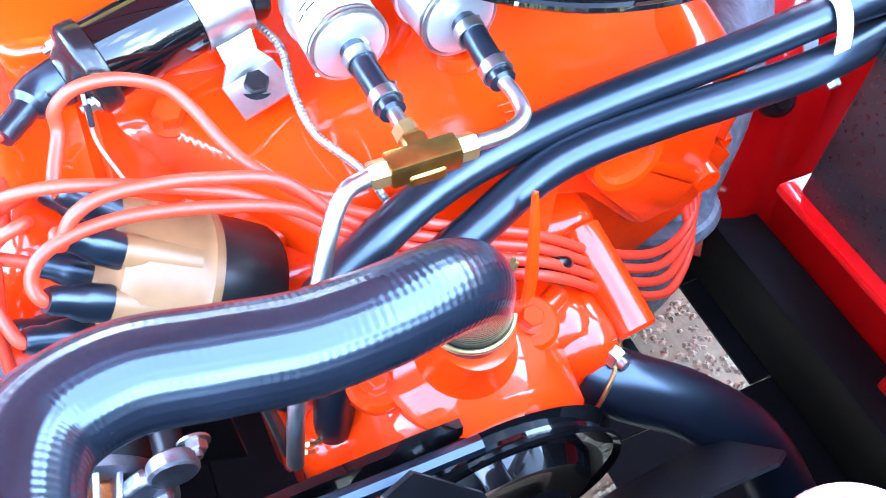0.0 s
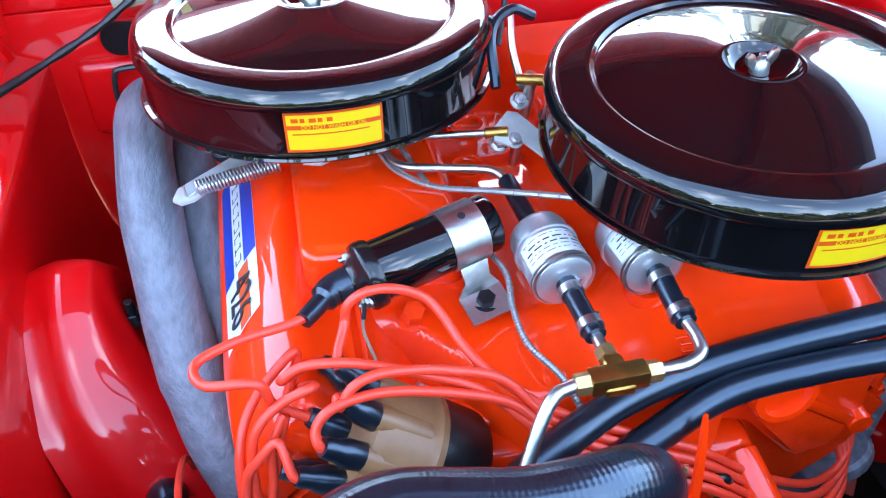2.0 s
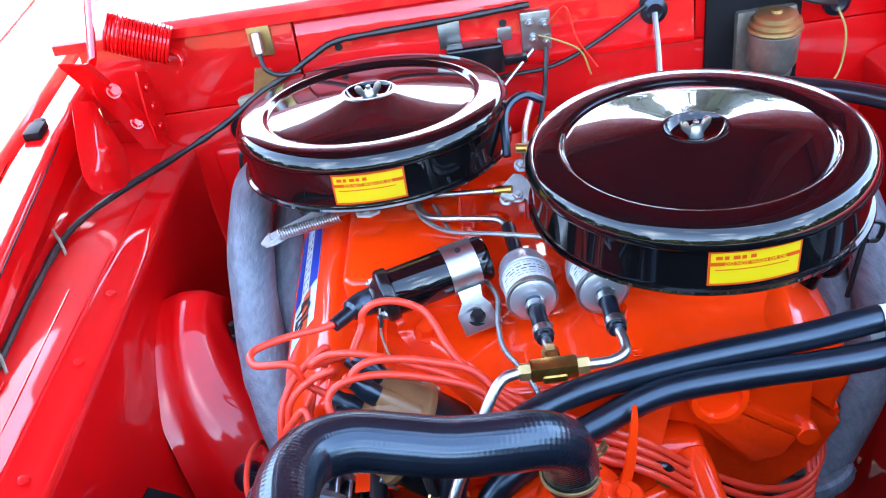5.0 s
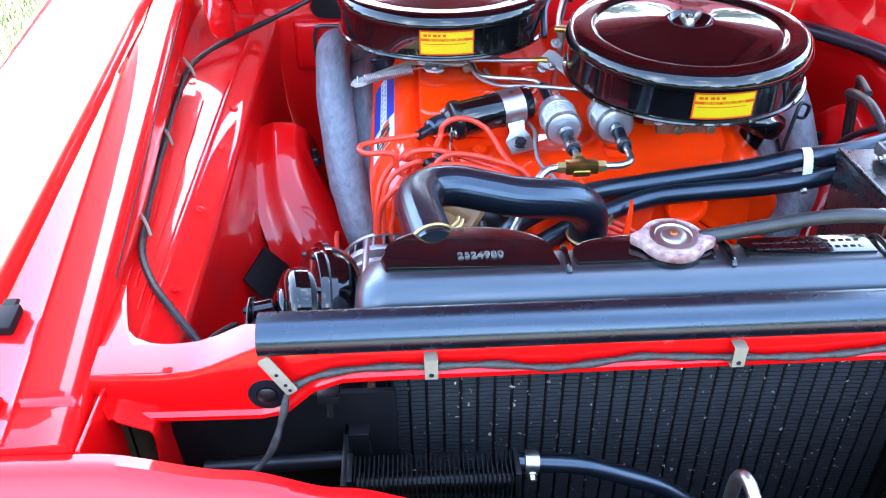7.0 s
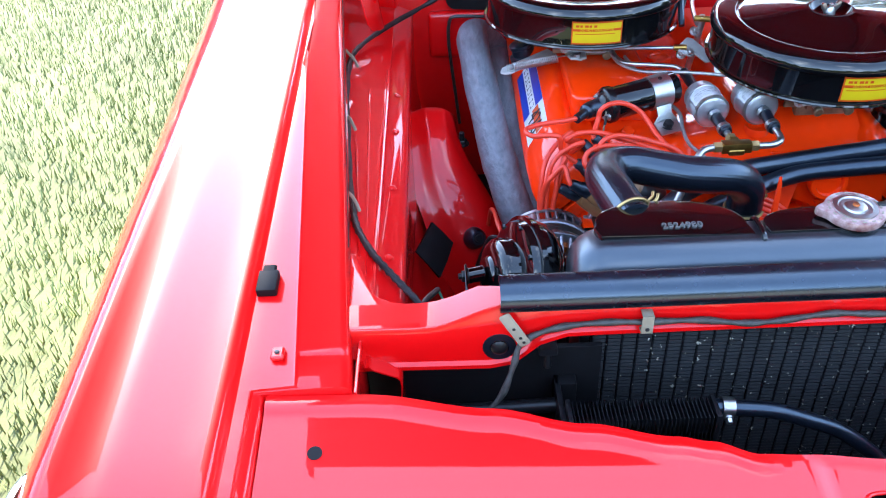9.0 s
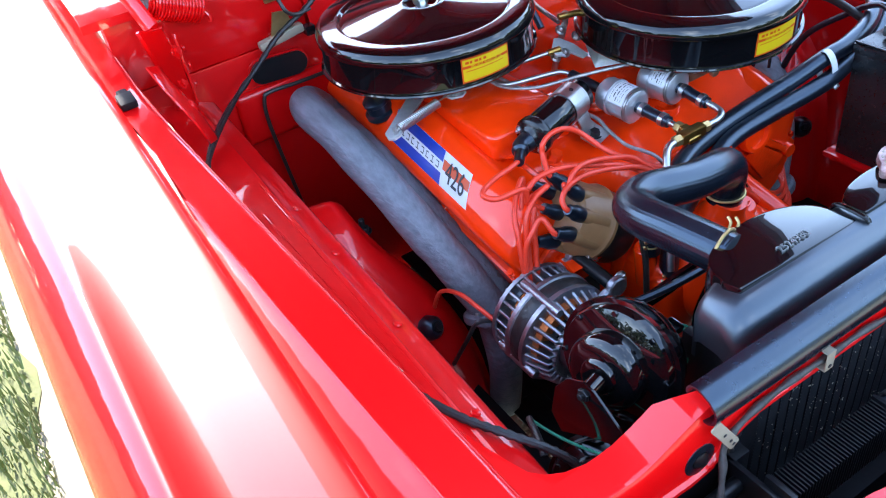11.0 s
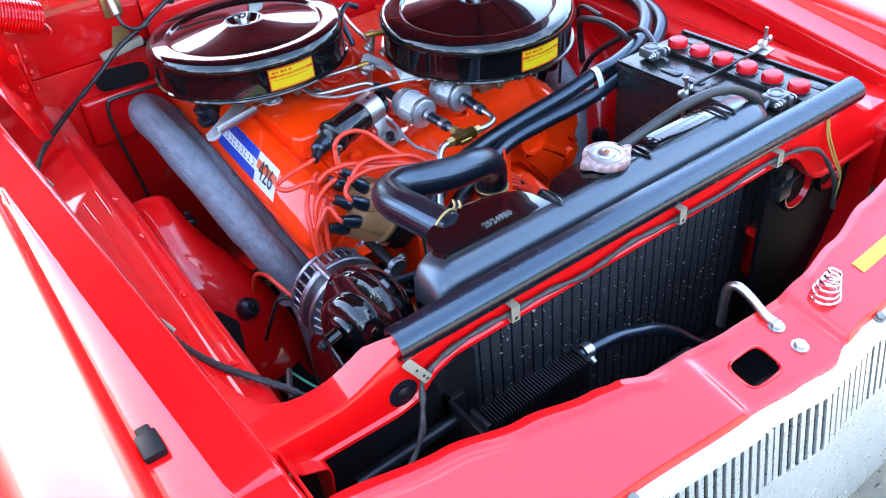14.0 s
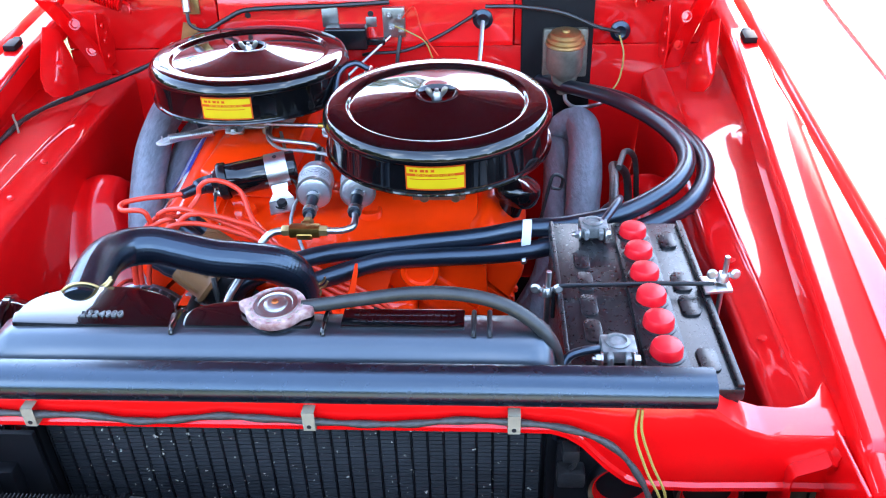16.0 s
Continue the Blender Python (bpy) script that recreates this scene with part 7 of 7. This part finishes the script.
cable = thing("battery_cable", (0.36, 0.4, 0.80), "thick black battery cable", "cable", "battery cables")
part("cable", tube([(0.372, 0.345, 0.826), (0.390, 0.375, 0.832), (0.405, 0.41, 0.83), (0.41, 0.46, 0.80), (0.40, 0.53, 0.74), (0.38, 0.56, 0.66)], 0.0055, seg=10), RUBBER, cable)
cable = thing("battery_cable", (0.33, 0.07, 0.80), "thick black battery cable", "cable", "battery cables")
part("cable", tube([(0.348, 0.082, 0.823), (0.325, 0.075, 0.826), (0.305, 0.066, 0.822), (0.298, 0.055, 0.80), (0.297, 0.05, 0.72)], 0.0048, seg=10), RUBBER, cable)
cable = thing("rear_cable", (0.45, 0.60, 0.75), "black taped cable loop behind the battery", "cable")
part("cable", tube([(0.40, 0.42, 0.80), (0.41, 0.50, 0.815), (0.42, 0.58, 0.80), (0.45, 0.62, 0.76), (0.46, 0.62, 0.68)], 0.007, seg=10), TAPE, cable)
part("cable", tube([(0.42, 0.53, 0.82), (0.44, 0.60, 0.815), (0.465, 0.64, 0.78), (0.475, 0.64, 0.70)], 0.005, seg=10), TAPE, cable)

# ---- firewall fittings ----
ms = thing("master_cylinder", (0.37, 0.94, 0.80), "weathered brake master cylinder with a gold cap", "master cylinder")
part("reservoir", lathe([(0, -0.10), (0.012, -0.10), (0.014, -0.085), (0.018, -0.07), (0.030, -0.055), (0.035, -0.045), (0.036, 0.0), (0.033, 0.004), (0, 0.004)], (0.366, 0.945, 0.880), (0, -0.08, 1), 36), PEWTER, ms)
part("cap", lathe([(0, 0.0), (0.037, 0.0), (0.039, 0.003), (0.038, 0.007), (0.034, 0.009), (0.036, 0.011), (0.035, 0.016), (0.030, 0.018), (0.029, 0.024), (0.026, 0.026), (0.008, 0.026), (0.007, 0.030), (0, 0.030)], (0.366, 0.945, 0.882), (0, -0.08, 1), 40), GOLD, ms, "gold cadmium reservoir cap")
part("flange", box((0.325, 0.985, 0.80), (0.415, 1.003, 0.90), 0.006), PEWTER, ms)
part("bore", rod((0.366, 0.995, 0.835), (0.366, 0.93, 0.82), 0.026, 24), PEWTER, ms)
part("outlet", tube([(0.368, 0.93, 0.785), (0.372, 0.925, 0.772), (0.39, 0.92, 0.762), (0.43, 0.93, 0.762), (0.455, 0.945, 0.77), (0.458, 0.95, 0.79)], 0.004, seg=8), STEEL, ms)
part("black_panel", box((0.282, 0.996, 0.70), (0.425, 1.006, 0.963), 0.003), FLATBLACK, ms, "black insulating panel on the firewall")
rg = thing("voltage_regulator", (-0.06, 0.99, 0.87), "small black box on a steel plate on the firewall", "regulator")
part("plate", box((-0.118, 0.998, 0.905), (-0.085, 1.004, 0.945), 0.002), STEEL, rg)
part("cover", box((-0.110, 0.962, 0.868), (-0.025, 0.998, 0.913), 0.006, 3), PLASTIC, rg)
part("connector", box((-0.026, 0.972, 0.875), (0.01, 0.99, 0.887), 0.003), PLASTIC, rg)
blr = thing("wiper_switch", (0.03, 0.99, 0.90), "zinc bracket with terminals on the firewall", "bracket")
b = box((0.005, 0.990, 0.885), (0.05, 1.004, 0.945), 0.003)
part("plate", b, STEEL, blr)
for x, z in ((0.018, 0.93), (0.04, 0.925), (0.022, 0.905), (0.042, 0.90)):
    part("terminal", hexnut((x, 0.988, z), (0, -1, 0), 0.006, 0.008, stud=0.006), STEEL, blr)
part("tab", box((-0.03, 0.998, 0.905), (-0.008, 1.003, 0.925), 0.002), STEEL, blr)
bal = thing("ballast_resistor", (-0.40, 0.97, 0.88), "cream ceramic ballast resistor on a steel bracket", "resistor")
part("body", box((-0.435, 0.972, 0.872), (-0.350, 0.990, 0.888), 0.005, 2, m=Matrix.Translation((-0.39, 0.98, 0.88)) @ Euler((0, radians(-8), 0)).to_matrix().to_4x4() @ Matrix.Translation((0.39, -0.98, -0.88))), CREAM, bal)
part("bracket", slab([(-0.025, -0.006), (0.02, -0.006), (0.012, 0.03), (-0.012, 0.034)], 0.003, Matrix.Translation((-0.385, 0.980, 0.89)) @ Euler((radians(90), 0, 0)).to_matrix().to_4x4()), GOLD, bal)
part("plug", box((-0.350, 0.968, 0.868), (-0.332, 0.988, 0.885), 0.003), PLASTIC, bal)
sw = thing("hinge_switch", (-0.38, 0.99, 0.95), "small zinc switch with a grey lead on the firewall", "switch")
part("plate", box((-0.40, 0.997, 0.935), (-0.365, 1.004, 0.985), 0.002), GOLD, sw)
part("barrel", rod((-0.385, 0.985, 0.975), (-0.383, 0.975, 0.945), 0.008, 14), STEEL, sw)
part("lead", tube([(-0.383, 0.975, 0.945), (-0.378, 0.965, 0.925), (-0.36, 0.97, 0.912), (-0.33, 0.98, 0.91)], 0.0035, seg=8), GREYHOSE, sw)


def loom(name, pts, r, material, label, cat="wire", ripple=None):
    t = thing(name, pts[len(pts) // 2], label, cat)
    part("jacket", tube(pts, r, seg=8, ripple=ripple), material, t)
    return t


loom("fuel_hose", [(-0.180, 0.345, 0.735), (-0.176, 0.334, 0.715), (-0.170, 0.328, 0.67), (-0.167, 0.326, 0.60)], 0.0045, GREYHOSE, "thin grey fuel hose down to the pump", "hose")
mh = loom("main_harness", [(0.02, 0.995, 0.955), (-0.10, 0.992, 0.950), (-0.20, 0.99, 0.948), (-0.27, 0.985, 0.945), (-0.31, 0.982, 0.928), (-0.345, 0.978, 0.910), (-0.40, 0.975, 0.885), (-0.455, 0.955, 0.855), (-0.515, 0.915, 0.836), (-0.574, 0.845, 0.829), (-0.620, 0.768, 0.825), (-0.638, 0.705, 0.819), (-0.635, 0.59, 0.811), (-0.627, 0.490, 0.805), (-0.617, 0.38, 0.799),
                       (-0.605, 0.275, 0.792), (-0.594, 0.218, 0.787), (-0.572, 0.172, 0.777), (-0.542, 0.134, 0.764), (-0.514, 0.104, 0.748), (-0.496, 0.087, 0.726), (-0.488, 0.078, 0.69)], 0.0047, TAPE, "black taped wiring harness along the inner fender", "wiring harness", (0.16, 520))
for x, y, z in ((-0.636, 0.705, 0.823), (-0.626, 0.490, 0.809), (-0.606, 0.275, 0.796)):
    b = tube([(x - 0.010, y + 0.016, z + 0.012), (x - 0.004, y + 0.007, z + 0.008), (x + 0.005, y - 0.005, z + 0.004), (x + 0.013, y - 0.019, z - 0.008)], 0.0026, seg=8, flat=0.5)
    part("tie", b, CREAM, mh, "translucent plastic cable tie")
loom("brake_line", [(-0.33, 0.975, 0.792), (-0.39, 0.972, 0.794), (-0.442, 0.972, 0.796), (-0.455, 0.972, 0.785), (-0.458, 0.972, 0.74), (-0.45, 0.972, 0.65), (-0.44, 0.97, 0.55)], 0.0036, GREYHOSE, "steel brake line bent down the firewall", "brake line")
loom("firewall_wire", [(0.02, 0.985, 0.89), (-0.02, 0.96, 0.86), (-0.05, 0.93, 0.84), (-0.08, 0.90, 0.82)], 0.003, STEEL, "thin bright wires down from the firewall")
loom("firewall_wire", [(0.19, 0.99, 0.93), (0.12, 0.985, 0.89), (0.05, 0.98, 0.862), (-0.02, 0.985, 0.855), (-0.04, 0.99, 0.85)], 0.0035, TAPE, "black wires sagging along the firewall")
loom("firewall_wire", [(0.03, 0.985, 0.91), (0.06, 0.975, 0.90), (0.09, 0.975, 0.88), (0.105, 0.98, 0.84)], 0.0015, YWIRE, "thin yellow wire on the firewall")
loom("firewall_wire", [(0.045, 0.985, 0.925), (0.07, 0.975, 0.95), (0.085, 0.975, 0.90), (0.115, 0.98, 0.85)], 0.0015, WIRE, "thin red wire on the firewall")
loom("firewall_wire", [(0.04, 0.985, 0.89), (0.035, 0.97, 0.86), (0.03, 0.96, 0.83), (0.015, 0.93, 0.79)], 0.004, TAPE, "short black lead on the firewall")
loom("firewall_wire", [(0.21, 0.99, 0.945), (0.28, 0.985, 0.945), (0.36, 0.975, 0.935), (0.43, 0.98, 0.905), (0.475, 0.995, 0.890)], 0.004, GREYHOSE, "grey cable looping across the firewall")
loom("firewall_wire", [(0.476, 0.99, 0.885), (0.485, 0.975, 0.85), (0.478, 0.965, 0.80), (0.455, 0.95, 0.775)], 0.0018, YWIRE, "thin yellow wire hanging on the firewall")
loom("throttle_rod", [(0.205, 0.995, 0.915), (0.20, 0.95, 0.86), (0.19, 0.90, 0.80)], 0.0045, STEEL, "bright steel throttle rod", "rod")
loom("vacuum_hose", [(-0.05, 0.70, 0.86), (-0.045, 0.74, 0.90), (-0.02, 0.76, 0.912), (0.005, 0.765, 0.90)], 0.0055, RUBBER, "short black vacuum hose", "hose")
for x, z in ((0.205, 0.917), (0.478, 0.890)):
    g = thing("firewall_grommet", (x, 0.998, z), "round black rubber firewall grommet", "grommet", "firewall grommets")
    part("ring", lathe([(0.020, 0), (0.020, 0.006), (0.012, 0.010), (0.007, 0.008), (0, 0.008)], (x, 1.004, z), (0, -1, 0), 24), RUBBER, g)
loom("dipstick", [(0.30, 0.52, 0.72), (0.315, 0.53, 0.79), (0.322, 0.535, 0.805), (0.335, 0.535, 0.800), (0.332, 0.535, 0.782), (0.318, 0.53, 0.785)], 0.003, SATIN, "black dipstick with a loop handle", "dipstick")
